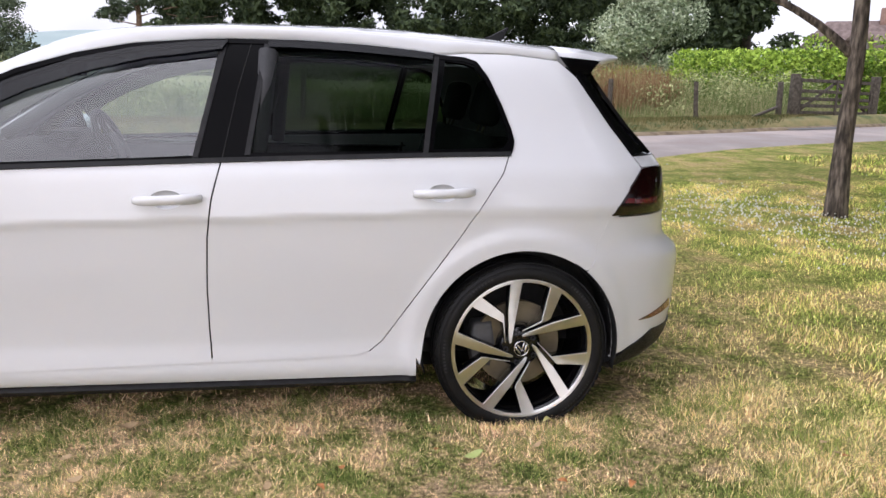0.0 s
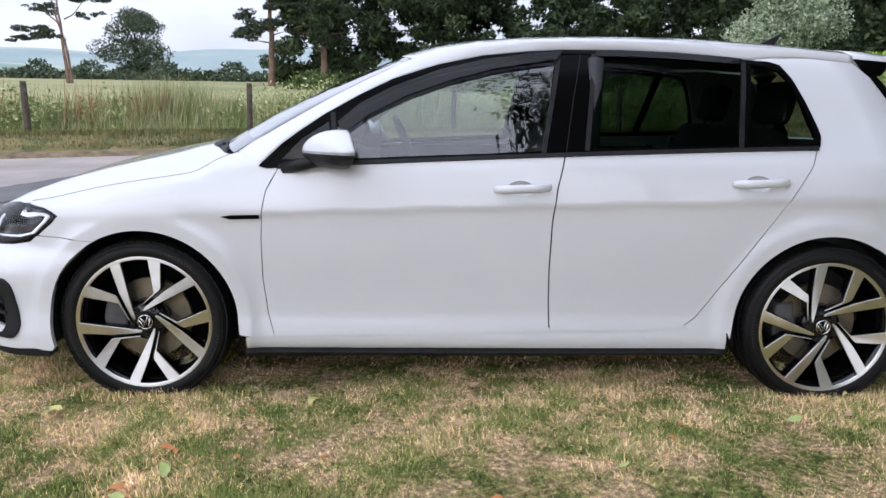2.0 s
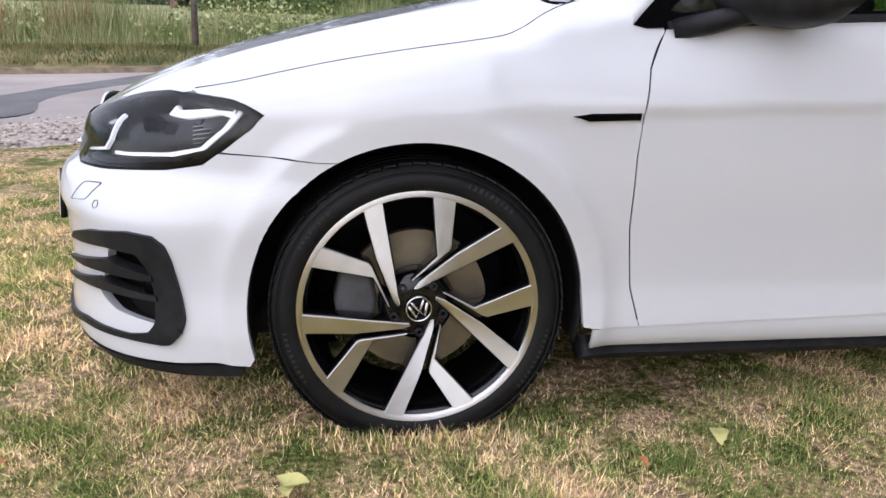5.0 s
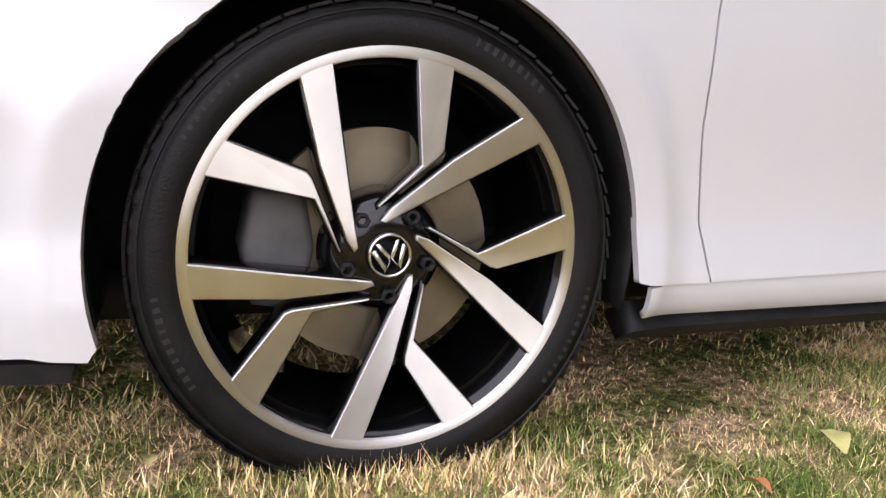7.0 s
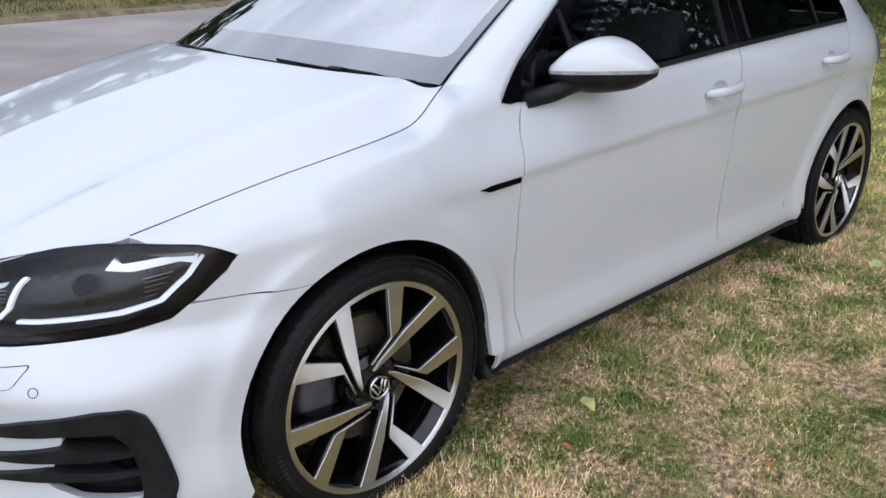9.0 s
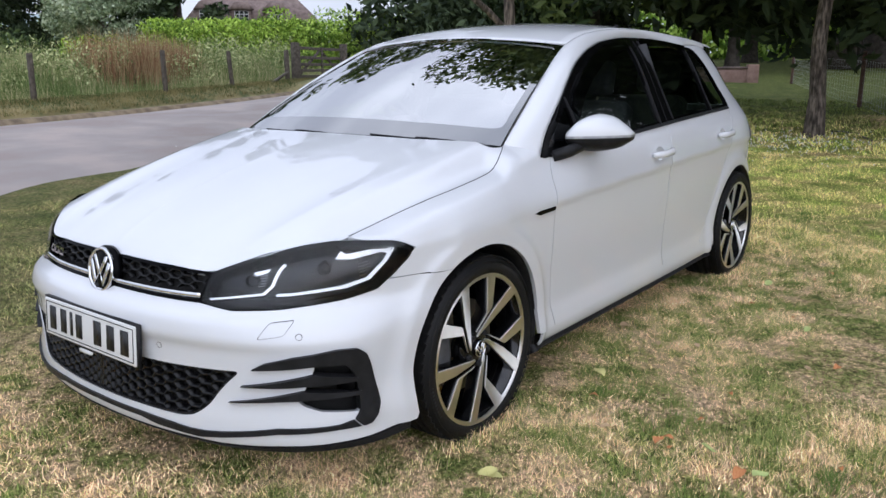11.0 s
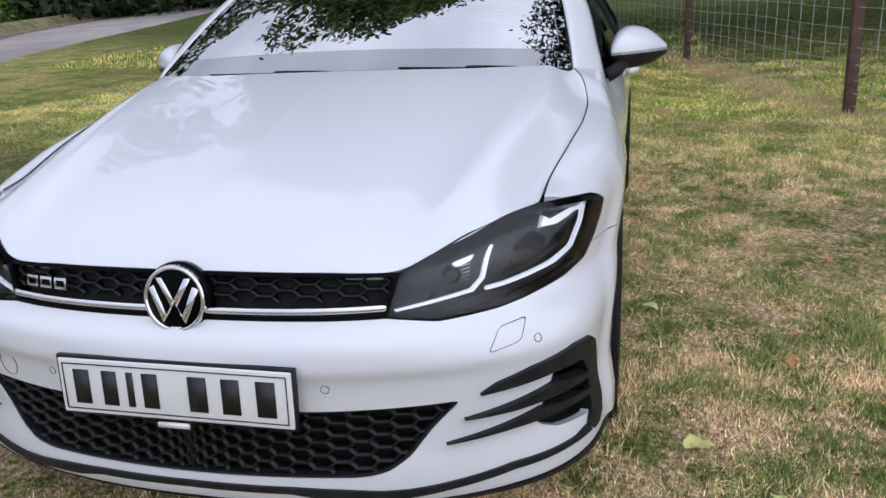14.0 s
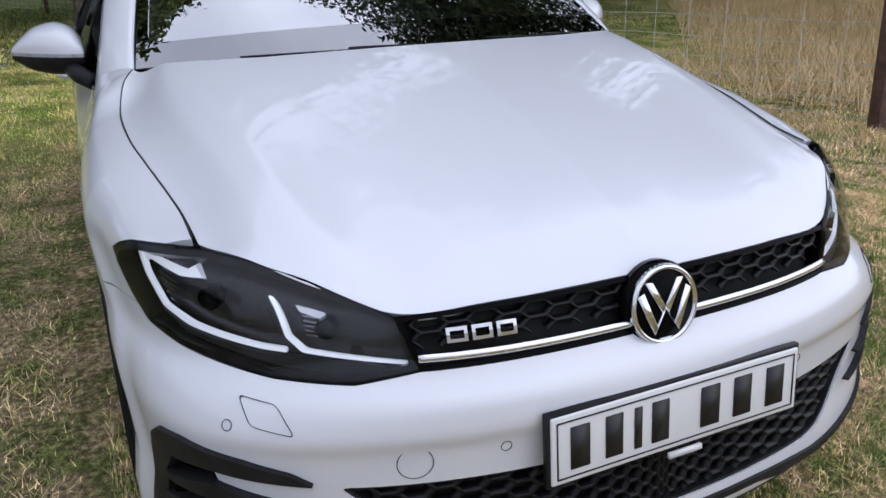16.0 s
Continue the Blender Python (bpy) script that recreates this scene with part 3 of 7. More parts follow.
# tailgate, its window and the lamps
tg = [(-.62, .79), (.62, .79), (.62, .958), (t_of_x(3.097, .959), .959), (t_of_x(3.066, .999), .999), (-t_of_x(3.066, .999), .999), (-t_of_x(3.097, .959), .959), (-.62, .958)]
part("tailgate", facing(sheet(tg, stern, step=.04), (1, 0, 0)), M_PAINT, car)
part("rear_window", facing(sheet([(-.60, 1.004), (.60, 1.004), (.56, 1.36), (-.56, 1.36)], stern, step=.04, off=-.004), (1, 0, 0)), M_GLOSSBLACK, car, "dark tinted rear window")
for sg in (1, -1):
    tl = [(2.943, .79), (3.03, .892), (3.085, .955), (3.14, .96), (3.2, .957)]
    lp = [(sg * t_of_x(x, z), z) for x, z in tl] + [(sg * .62, .955), (sg * .62, .79)]
    lamp = part("tail_lamp", facing(sheet(rounded(lp, .012), stern, off=.006, step=.03, flange=.02, gap=.003), (1, 0, 0)), M_REDLENS, car, "dark smoked red tail lamp")
    lp = [(sg * t_of_x(x, z), z) for x, z in ((3.0, .838), (3.08, .83), (3.16, .832), (3.16, .85), (3.08, .848), (3.01, .852))]
    part("light_bar", facing(sheet(lp, stern, off=.009, step=.03, flange=.004, gap=0), (1, 0, 0)), M_REDBAR, lamp, "glossy red light bar")
    lp = [(sg * t_of_x(x, z), z) for x, z in ((2.87, 1.285), (2.885, 1.30), (2.94, 1.235), (3.115, 1.005), (3.062, 1.0), (2.93, 1.192))]
    part("pillar_trim", facing(sheet(lp, stern, off=.010, step=.03, flange=.02, gap=0), (1, 0, 0)), M_GLOSSBLACK, car, "gloss black blade beside the rear window")

# -- roof, rails, screens --
DLO_TOP = [(.441, .912), (.526, .998), (.688, 1.109), (.813, 1.18), (.94, 1.243), (1.115, 1.301), (1.293, 1.339), (1.475, 1.358), (1.613, 1.367), (1.845, 1.370), (2.076, 1.363), (2.261, 1.350)]
rail_low = [flank(x, z) for x, z in DLO_TOP + [(2.352, 1.342), (2.45, 1.352), (2.6, 1.354), (2.80, 1.338)]]
rail_high = [(.335, -.712, .956), (.42, -.698, 1.012), (.60, -.662, 1.118), (.74, -.632, 1.195), (.88, -.602, 1.268), (1.02, -.58, 1.330), (1.2, -.568, 1.378), (1.45, -.560, 1.405),
             (1.613, -.558, 1.412), (1.845, -.553, 1.415), (2.076, -.548, 1.412), (2.261, -.543, 1.405), (2.352, -.540, 1.402), (2.45, -.536, 1.397), (2.6, -.530, 1.388), (2.80, -.52, 1.372)]
bm = strip(rail_low, rail_high, 90, 8, .012, Vector((0, -.6, .8)))
both("roof_rail", thicken(facing(bm, (0, -1, .6)), .01), M_PAINT, car, "white pillar and roof side")
ROOF_Z = smooth_fn([.93, 1.0, 1.07, 1.29, 1.64, 2.04, 2.45, 2.81], [1.352, 1.378, 1.398, 1.434, 1.456, 1.461, 1.445, 1.420])
EDGE = [Vector(p) for p in rail_high[5:]]
edge_fine = spline(EDGE, 60)


def roof_grid():
    bm = bmesh.new()
    rows = []
    for i, e in enumerate(edge_fine):
        f = i / 59
        xc = .945 + (2.85 - .945) * f
        zc = ROOF_Z(xc)
        row = []
        for j in range(25):
            t = -1 + 2 * j / 24
            a = abs(t)
            k = a ** 2.4
            row.append(bm.verts.new((xc + (e.x - xc) * a ** 2, t * -e.y, zc + (e.z - zc) * k)))
        rows.append(row)
    for i in range(59):
        for j in range(24):
            bm.faces.new((rows[i][j], rows[i + 1][j], rows[i + 1][j + 1], rows[i][j + 1]))
    return bm


part("roof", thicken(facing(roof_grid(), (0, 0, 1)), .01), M_PAINT, car)

# spoiler: lip that runs on from the roof
def spoiler_bm():
    bm = bmesh.new()
    rows = []
    for j in range(25):
        t = -1 + 2 * j / 24
        a = abs(t)
        y = t * .520
        x0, x1 = 2.85 - .05 * a ** 2, 3.17 - .19 * a ** 3
        z0 = ROOF_Z(2.81) + (1.372 - ROOF_Z(2.81)) * a ** 2.4
        z1 = 1.392 - .042 * a ** 2.2
        ring = [(x0, z0), (x0 + .5 * (x1 - x0), (z0 + z1) / 2 + .006), (x1 - .01, z1 + .002), (x1, z1 - .006), (x1 - .008, z1 - .02), (x0 + .35 * (x1 - x0), z0 - .055), (x0, z0 - .05)]
        rows.append([bm.verts.new((x, y, z)) for x, z in ring])
    m = len(rows[0])
    for i in range(24):
        for k in range(m):
            bm.faces.new((rows[i][k], rows[i + 1][k], rows[i + 1][(k + 1) % m], rows[i][(k + 1) % m]))
    bm.faces.new(rows[0])
    bm.faces.new(rows[-1])
    bmesh.ops.recalc_face_normals(bm, faces=bm.faces)
    return bm


part("roof_spoiler", spoiler_bm(), M_PAINT, car)
for sg in (1, -1):
    side = prism([(2.81, 1.355), (2.975, 1.345), (2.93, 1.29), (2.875, 1.285)], -.012, .012, .004)
    for v in side.verts:
        v.co.y = sg * (-.535 + v.co.y + (v.co.x - 2.81) * .12)
    part("spoiler_winglet", side, M_GLOSSBLACK, car, "gloss black blade under the spoiler")
fin = prism([(2.60, 1.44), (2.70, 1.438), (2.735, 1.495), (2.725, 1.497), (2.66, 1.463)], -.012, .012, .006)
part("roof_aerial", fin, M_TRIM, car, "small black aerial on the roof")


def screen(y, w):
    """The windscreen: y from -1 to 1 across, w up."""
    a = abs(y)
    b = Vector((.185 + .15 * a ** 2, 0, .984 - .026 * a ** 2))
    t = Vector((.95 + .05 * a ** 2, 0, 1.357 - .043 * a ** 2.2))
    p = b.lerp(t, w)
    hy = .705 + (.578 - .705) * w
    p.y = y * hy
    p += Vector((-.46, 0, .88)) * (.022 * 4 * w * (1 - w) * (1 - .3 * a))
    return p


INWARD.append(screen)
bm = sheet([(-1, 0), (1, 0), (1, 1), (-1, 1)], screen, step=.06, flange=0, gap=0)
part("windscreen", facing(bm, (-1, 0, 1)), M_SCREEN, car, "raked windscreen reflecting the sky").visible_shadow = False
bm = sheet([(-1, -.01), (1, -.01), (1, 1.012), (-1, 1.012)], screen, off=.0035, step=.05, flange=.004, gap=0, holes=[rounded([(-.962, .115), (.962, .115), (.958, .975), (-.958, .975)], .05)])
part("windscreen_border", facing(bm, (-1, 0, 1)), M_FRIT, car, "black printed border of the windscreen")
# scuttle under the windscreen with two wipers
bm = strip([(.345, -.70, .945), (.25, -.45, .962), (.2, 0, .972), (.25, .45, .962), (.345, .70, .945)], [(.25, -.70, .925), (.14, -.45, .945), (.10, 0, .955), (.14, .45, .945), (.25, .70, .925)], 40, 4)
part("scuttle", thicken(facing(bm, (0, 0, 1)), .02), M_TRIM, car, "black plastic scuttle panel")
for pts in ((screen(-.92, -.012), screen(-.60, -.010), screen(-.28, -.002)), (screen(-.12, -.022), screen(.25, -.016), screen(.66, -.004))):
    pts = [p + Vector((-.004, 0, .0045)) for p in pts]
    wip = part("wiper", tube(spline(pts, 14), .0028, 6), M_TRIM, car, "black windscreen wiper")
    mid = pts[1]
    part("wiper_arm", tube([pts[0] + Vector((-.012, 0, -.006)), pts[0].lerp(mid, .5) + Vector((-.004, 0, .004)), mid + Vector((0, 0, .005))], .0034, 6), M_TRIM, wip)
    part("wiper_joint", box_bm(mid.x - .012, mid.x + .008, mid.y - .026, mid.y + .026, mid.z - .003, mid.z + .008, bevel=.004), M_TRIM, wip)

# -- bonnet --
F_CURVE = [(-.785, 0, .679), (-.782, -.15, .679), (-.770, -.30, .677), (-.742, -.45, .675), (-.665, -.561, .7165), (-.574, -.640, .7445), (-.478, -.7025, .7545)]


def bonnet():
    bm = bmesh.new()
    N, K = 110, 40
    Fp = spline(F_CURVE, N // 2 + 1)
    cols = []
    for i in range(-N // 2, N // 2 + 1):
        a = abs(i) / (N / 2)
        f = Fp[abs(i)].copy()
        rx, rz, ry = .150 + .185 * a ** 2.2, .984 - .029 * a ** 2, .7145 * (abs(f.y) / .7025) ** .97 if a else 0
        r = Vector((rx, -ry, rz))
        t0 = Vector((.30 + .32 * a, 0, .40 - .15 * a))
        t1 = Vector((.95 - .22 * a, 0, .17 + .01 * a))
        col = []
        for k in range(K + 1):
            t = k / K
            p = f * (2 * t ** 3 - 3 * t * t + 1) + t0 * (t ** 3 - 2 * t * t + t) + r * (-2 * t ** 3 + 3 * t * t) + t1 * (t ** 3 - t * t)
            y = abs(f.y) + (ry - abs(f.y)) * t
            y *= 1 + (HOOD_Y(p.x) / (.7025 + .012 * t) - 1) * a
            d = y - (.47 + .19 * t)
            crease = .011 * max(0.0, 1 - abs(d) / (.10 if d > 0 else .24)) * min(1, .2 + 4 * t) * (1 - .35 * t)
            p.z += crease
            k2 = min(max((a - .75) / .25, 0), 1)
            p.z += (HOOD_EDGE(p.x) - p.z) * k2 * k2 * (3 - 2 * k2)
            if a > .99:
                y, p.z = HOOD_Y(p.x) - .0012, HOOD_EDGE(p.x)
            p.y = (-y if i > 0 else y)
            col.append(bm.verts.new(p))
        cols.append(col)
    for i in range(N):
        for k in range(K):
            bm.faces.new((cols[i][k], cols[i + 1][k], cols[i + 1][k + 1], cols[i][k + 1]))
    bm.normal_update()
    return bm


bon = facing(bonnet(), (0, 0, 1))
bnd = [e for e in bon.edges if len(e.link_faces) == 1]
ext = bmesh.ops.extrude_edge_only(bon, edges=bnd)
for v in [g for g in ext["geom"] if isinstance(g, bmesh.types.BMVert)]:
    v.co += Vector((.012 if v.co.x < -.3 else 0, 0, -.018))
    v.co.y *= .992
bmesh.ops.split_edges(bon, edges=bnd)
part("bonnet", bon, M_PAINT, car)
# dark strip laid along the shut line for the shade in its gap
bm = tube([wing(-.46 + .79 * k / 70, .9597) + Vector((0, .0006, -.0002)) for k in range(71)], .0017, 6)
both("bonnet_shut_line", bm, M_INK, car, "thin dark shut line beside the bonnet")

def lamp_skin(s, z):
    """Front skin of the headlamps: the nose, rolled over to the bonnet's edge like the wing."""
    p = bow(s, z)
    if p.x < -.66 or z < .70:
        return p
    x = max(p.x, -.47)
    y = -wing(x, v_of(x, min(z, HOOD_EDGE(x) - .001), 18)).y
    f = min(max((p.x + .66) / .22, 0), 1)
    f = f * f * (3 - 2 * f)
    a = abs(p.y) + (min(y, abs(p.y)) - abs(p.y)) * f
    p.y = a if p.y > 0 else -a
    return p


# -- front bumper --
lamp_loop = [(s_of_y(y, z), z) for y, z in ((.70, .754), (.75, .751))] + [(s_of_x(x, z), z) for x, z in ((-.376, .744), (-.347, .734), (-.316, .716), (-.338, .690), (-.385, .655), (-.438, .617))] + \
    [(s_of_y(y, z), z) for y, z in ((.757, .600), (.64, .584), (.53, .579), (.43, .592), (.458, .675), (.575, .726), (.645, .745))]
GRILLE_LOW = [(.30, .408), (.575, .414), (.525, .366), (.469, .295), (.423, .264), (.375, .255)]
gl = [(s_of_y(y, z), z) for y, z in GRILLE_LOW]
grille_loop = gl + [(-s, z) for s, z in gl[::-1]]
VOID = [(.748, .437), (-.569, .430), (-.549, .392), (-.542, .341), (-.546, .281), (.755, .296), (.722, .315), (.705, .334), (.723, .36), (.738, .402)]
fog_loop = [(s_at(v, z), z) for v, z in VOID]
half = [(0, .588), (s_of_y(.43, .590), .590), (s_of_y(.53, .577), .577), (s_of_y(.64, .581), .581), (s_of_y(.757, .597), .597), (s_of_x(-.44, .614), .614), (s_of_x(-.408, .6385), .6385), (s_of_x(-.30, .6365), .6365),
        (s_of_x(-.215, .629), .629)]
half += [(s_of_x(x, z), z) for x, z in arch(0, .357, 118.6, 196, 22)]
half += [(s_at(v, z), z) for v, z in ((-.353, .200), (-.42, .204), (-.51, .198), (-.61, .198), (.667, .198), (.507, .190), (0, .194))]
front_loop = half + [(-s, z) for s, z in half[1:-1][::-1]]
bm = sheet(front_loop, bow, step=.012, flange=.02, gap=.0008, holes=[rounded(grille_loop, .02), rounded(fog_loop, .008), [(-s, z) for s, z in rounded(fog_loop, .008)][::-1]])
bumper = part("front_bumper", facing(bm, (-1, 0, 0)), M_PAINT, car)
lip = [(s_at(v, z), z) for v, z in ((0, .189), (.507, .186), (.667, .194), (-.61, .194), (-.51, .194), (-.42, .200), (-.365, .197), (-.37, .172), (-.49, .170), (-.61, .174), (.658, .174), (.5, .166), (0, .164))]
bm = sheet(lip + [(-s, z) for s, z in lip[1:-1][::-1]], bow, off=.002, step=.035, flange=.06)
part("front_splitter", facing(bm, (-1, 0, 0)), M_TRIM, bumper, "satin black lower lip")
# black blade line across the chin that runs up into the corner vents
blade = [(0, .238), (.224, .236), (.333, .231), (.411, .225), (.467, .226), (.519, .231), (.669, .254), (-.605, .253), (-.565, .261)]
blade_lo = [(-.545, .238), (-.613, .240), (.669, .238), (.518, .215), (.443, .206), (.389, .208), (.287, .213), (.223, .222), (0, .225)]
lp = [(s_at(v, z), z) for v, z in blade + blade_lo]
lp = lp + [(-s, z) for s, z in lp[1:-1][::-1]]
part("chin_blade", facing(sheet(lp, bow, off=.007, step=.03, flange=.012, gap=0), (-1, 0, 0)), M_TRIM, bumper, "thin black blade across the chin")


def comb(loop, surf, cell, off, depth, bar, flat=1.0):
    """A net of six-sided cells within an outline."""
    bm = bmesh.new()
    xs, zs = [p[0] for p in loop], [p[1] for p in loop]
    cw, ch = cell
    rows = int((max(zs) - min(zs)) / ch) + 2
    cols = int((max(xs) - min(xs)) / (cw * .75)) + 2
    for r in range(rows):
        for c in range(cols):
            cx, cz = min(xs) + c * cw * .75, min(zs) + (r + .5 * (c % 2)) * ch
            for a, b in (((-.25, .5), (.25, .5)), ((.25, .5), (.5, 0)), ((.5, 0), (.25, -.5))):
                a, b = (cx + a[0] * cw, cz + a[1] * ch), (cx + b[0] * cw, cz + b[1] * ch)
                if not inside([(a[0] + b[0]) / 2], [(a[1] + b[1]) / 2], loop)[0]:
                    continue
                P, Q = surf(*a), surf(*b)
                d = (Q - P).normalized()
                n = Vector((-1, 0, 0))
                s = d.cross(n).normalized() * bar
                vs = []
                for pnt in (P, Q):
                    for k, l in ((1, off), (-1, off), (-1, off - depth), (1, off - depth)):
                        vs.append(bm.verts.new(pnt + s * k + n * l))
                for q in ((0, 1, 5, 4), (1, 2, 6, 5), (3, 0, 4, 7)):
                    bm.faces.new([vs[i2] for i2 in q])
    bmesh.ops.recalc_face_normals(bm, faces=bm.faces)
    return bm


# lower grille
low_g = part("lower_grille", facing(sheet(shrink(grille_loop, -.006), bow, off=-.05, step=.04, flange=0, gap=0), (-1, 0, 0)), M_DARK, bumper, "black lower honeycomb grille")
part("honeycomb", comb(shrink(grille_loop, -.002), bow, (.058, .030), -.010, .022, .0030), M_COMB, low_g)
rimlp = sheet(shrink(rounded(grille_loop, .02), -.004), bow, off=-.004, step=.03, flange=.04, gap=0, holes=[shrink(rounded(grille_loop, .02), .006)])
part("grille_rim", facing(rimlp, (-1, 0, 0)), M_TRIM, low_g)

# corner vents
HOOK = [(.605, .422), (.639, .443), (.704, .461), (-.599, .475), (-.544, .470), (-.520, .452), (-.507, .419), (-.489, .343), (-.483, .294), (-.492, .267), (-.514, .241), (-.541, .238), (-.563, .262), (-.546, .281), (-.543, .341), (-.552, .393), (-.576, .429), (.745, .433)]
BLADES = (((.576, .373), (.743, .409), (-.545, .386), (-.545, .375), (.725, .377), (.672, .374)), ((.54, .322), (.717, .361), (-.538, .342), (-.538, .331), (.738, .335), (.668, .333)))
for sg in (1, -1):
    vl = [(sg * s_at(v, z), z) for v, z in VOID]
    vent = part("corner_vent", facing(sheet(shrink(vl, -.008), bow, off=-.06, step=.03, flange=-.055, gap=0), (-1, -.5 * sg, 0)), M_DARK, bumper, "black corner vent with two blades")
    hk = rounded([(sg * s_at(v, z), z) for v, z in HOOK], .008, 4)
    part("vent_frame", facing(sheet(hk, bow, off=.010, step=.014, flange=.03, gap=0), (-1, -.5 * sg, 0)), M_TRIM, vent, "satin black hooked vent frame")
    for bl in BLADES:
        lp = [(sg * s_at(v, z), z) for v, z in bl]
        part("blade", facing(sheet(lp, bow, off=.014, step=.014, flange=.03, gap=0), (-1, -.5 * sg, 0)), M_TRIM, vent)
    c = bow(sg * s_of_x(-.60, .36), .36)
    lampf = part("fog_lamp", lathe([(.0, -.02), (.026, -.018), (.030, 0), (.026, .006), (.0, .010)], 20), M_GLOSSBLACK, vent, "small round fog lamp")
    lampf.matrix_basis = Matrix.Translation(c + Vector((.045, .0, 0))) @ pose(0, 0, 0, 0, 0, -70 if sg > 0 else 250)

# sensors, washer covers, towing cover, seams
def ring_on(surf, s, z, r, w, name, material, parent, label=""):
    """A fine ring lying on the skin."""
    e = .004
    c = surf(s, z)
    u, v = surf(s + e, z) - surf(s - e, z), surf(s, z + e) - surf(s, z - e)
    n = u.cross(v).normalized()
    u = Vector((0, 0, 1)).cross(n).normalized()
    v = n.cross(u)
    pts = [c + n * .0006 + u * (r * math.cos(a)) + v * (r * math.sin(a)) for a in [2 * math.pi * k / 28 for k in range(29)]]
    return part(name, tube(pts, w, 6, cap=False), material, parent, label)


for sg in (1, -1):
    for y, z in ((.315, .459), (.717, .517)):
        sens = ring_on(bow, sg * s_of_y(y, z), z, .0088, .0007, "sensor_ring", M_INK, bumper, "fine dark ring round a parking sensor")
    w4 = rounded([(sg * s_of_y(y, z), z) for y, z in ((.628, .511), (.644, .554), (.692, .559), (.686, .521))], .01)
    part("washer_seam", facing(sheet(w4, bow, off=.0012, step=.02, flange=.002, gap=0, holes=[shrink(w4, .0009)]), (-1, -sg, 0)), M_INK, bumper, "thin seam of the lamp washer cover")
ring_on(bow, -s_of_y(.459, .451), .451, .029, .0007, "towing_cover_seam", M_INK, bumper, "round seam of the towing eye cover")

# -- upper grille, chrome bar, badge --
ug = [(s_of_y(.455, .672), .672), (s_of_y(.424, .590), .590)]
ug_loop = [(0, .678), (s_of_y(.30, .677), .677)] + ug + [(0, .588)]
ug_loop = ug_loop + [(-s, z) for s, z in ug_loop[1:-1][::-1]]
upper = part("upper_grille", facing(sheet(ug_loop, bow, off=-.03, step=.035, flange=0, gap=0), (-1, 0, 0)), M_DARK, car, "black upper honeycomb grille")
comb_loop = [(s, max(z, .619)) for s, z in shrink(ug_loop, .006)]
part("honeycomb", comb(comb_loop, bow, (.060, .024), -.010, .016, .0022), M_COMB, upper)
part("grille_rim", facing(sheet(shrink(ug_loop, -.003), bow, off=-.001, step=.03, flange=.03, gap=0, holes=[shrink(ug_loop, .0045)]), (-1, 0, 0)), M_GLOSSBLACK, upper)
bm = bmesh.new()
rings = []
s_end = s_of_y(.432, .61)
for i in range(81):
    s = s_end * (2 * i / 80 - 1)
    zc = .6065 + .004 * (s / s_end) ** 2
    c = bow(s, zc) + Vector((-.004, 0, 0))
    c0 = bow(s - .004, zc)
    d = (bow(s + .004, zc) - c0).normalized()
    n_ = Vector((d.y, -d.x, 0))
    n_ = n_ if n_.x < 0 else -n_
    rings.append([bm.verts.new(c + n_ * (.007 * math.cos(a)) + Vector((0, 0, .0078 * math.sin(a)))) for a in [2 * math.pi * k / 12 for k in range(12)]])
for a, b in zip(rings[:-1], rings[1:]):
    for k in range(12):
        bm.faces.new((a[k], a[(k + 1) % 12], b[(k + 1) % 12], b[k]))
bm.faces.new(rings[0])
bm.faces.new(rings[-1])
bmesh.ops.recalc_face_normals(bm, faces=bm.faces)
part("chrome_strip", bm, M_CHROME, upper, "bright chrome strip")
part("grille_ledge", facing(sheet([(-s_of_y(.42, .592), .596), (s_of_y(.42, .592), .596), (s_of_y(.42, .592), .588), (-s_of_y(.42, .592), .588)], bow, off=.0, step=.03, flange=.02, gap=0), (-1, 0, 0)), M_GLOSSBLACK, upper)
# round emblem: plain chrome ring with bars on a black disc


def emblem(parent, m, R):
    disc = part("emblem_disc", lathe([(0, .012), (R * .86, .010), (R * .95, .004), (R, -.004), (R, -.02), (0, -.02)], 40), M_GLOSSBLACK, parent, "round black emblem")
    disc.matrix_basis = m
    part("emblem_ring", lathe([(R * .80, .0100), (R * .83, .0155), (R * .90, .0155), (R * .94, .007), (R * .80, .007)], 40, closed=True), M_CHROME, disc, "chrome ring")
    for pts in (((-.56, .62), (-.36, .62), (.0, -.02), (-.10, -.20)), ((.56, .62), (.36, .62), (.0, -.02), (.10, -.20)), ((-.80, .30), (-.62, .40), (-.26, -.46), (-.36, -.70)), ((.80, .30), (.62, .40), (.26, -.46), (.36, -.70)),
                ((-.36, -.70), (-.26, -.46), (.03, .0), (.0, -.12)), ((.36, -.70), (.26, -.46), (-.03, .0), (.0, -.12))):
        part("emblem_bar", prism([(a * R * .94, b * R * .94) for a, b in pts], .008, .0165, .0015, 1), M_CHROME, disc)
    return disc


# y of the emblem's own axes points out of the nose
emblem(upper, Matrix.Translation((-.817, 0, .629)) @ pose(0, 0, 0, 0, 0, 90) @ pose(0, 0, 0, 10, 0, 0), .075)
for y0, y1 in ((.352, .385), (.312, .345), (.272, .305)):
    lp = [(-s_of_y(y1, .64), .630), (-s_of_y(y0, .64), .630), (-s_of_y(y0, .64), .653), (-s_of_y(y1, .64), .653)]
    hol = shrink(lp, .0055)
    part("badge_bar", facing(sheet(lp, bow, off=.006, step=.02, flange=.01, gap=0, holes=[hol]), (-1, 0, 0)), M_CHROME, upper, "plain chrome badge")

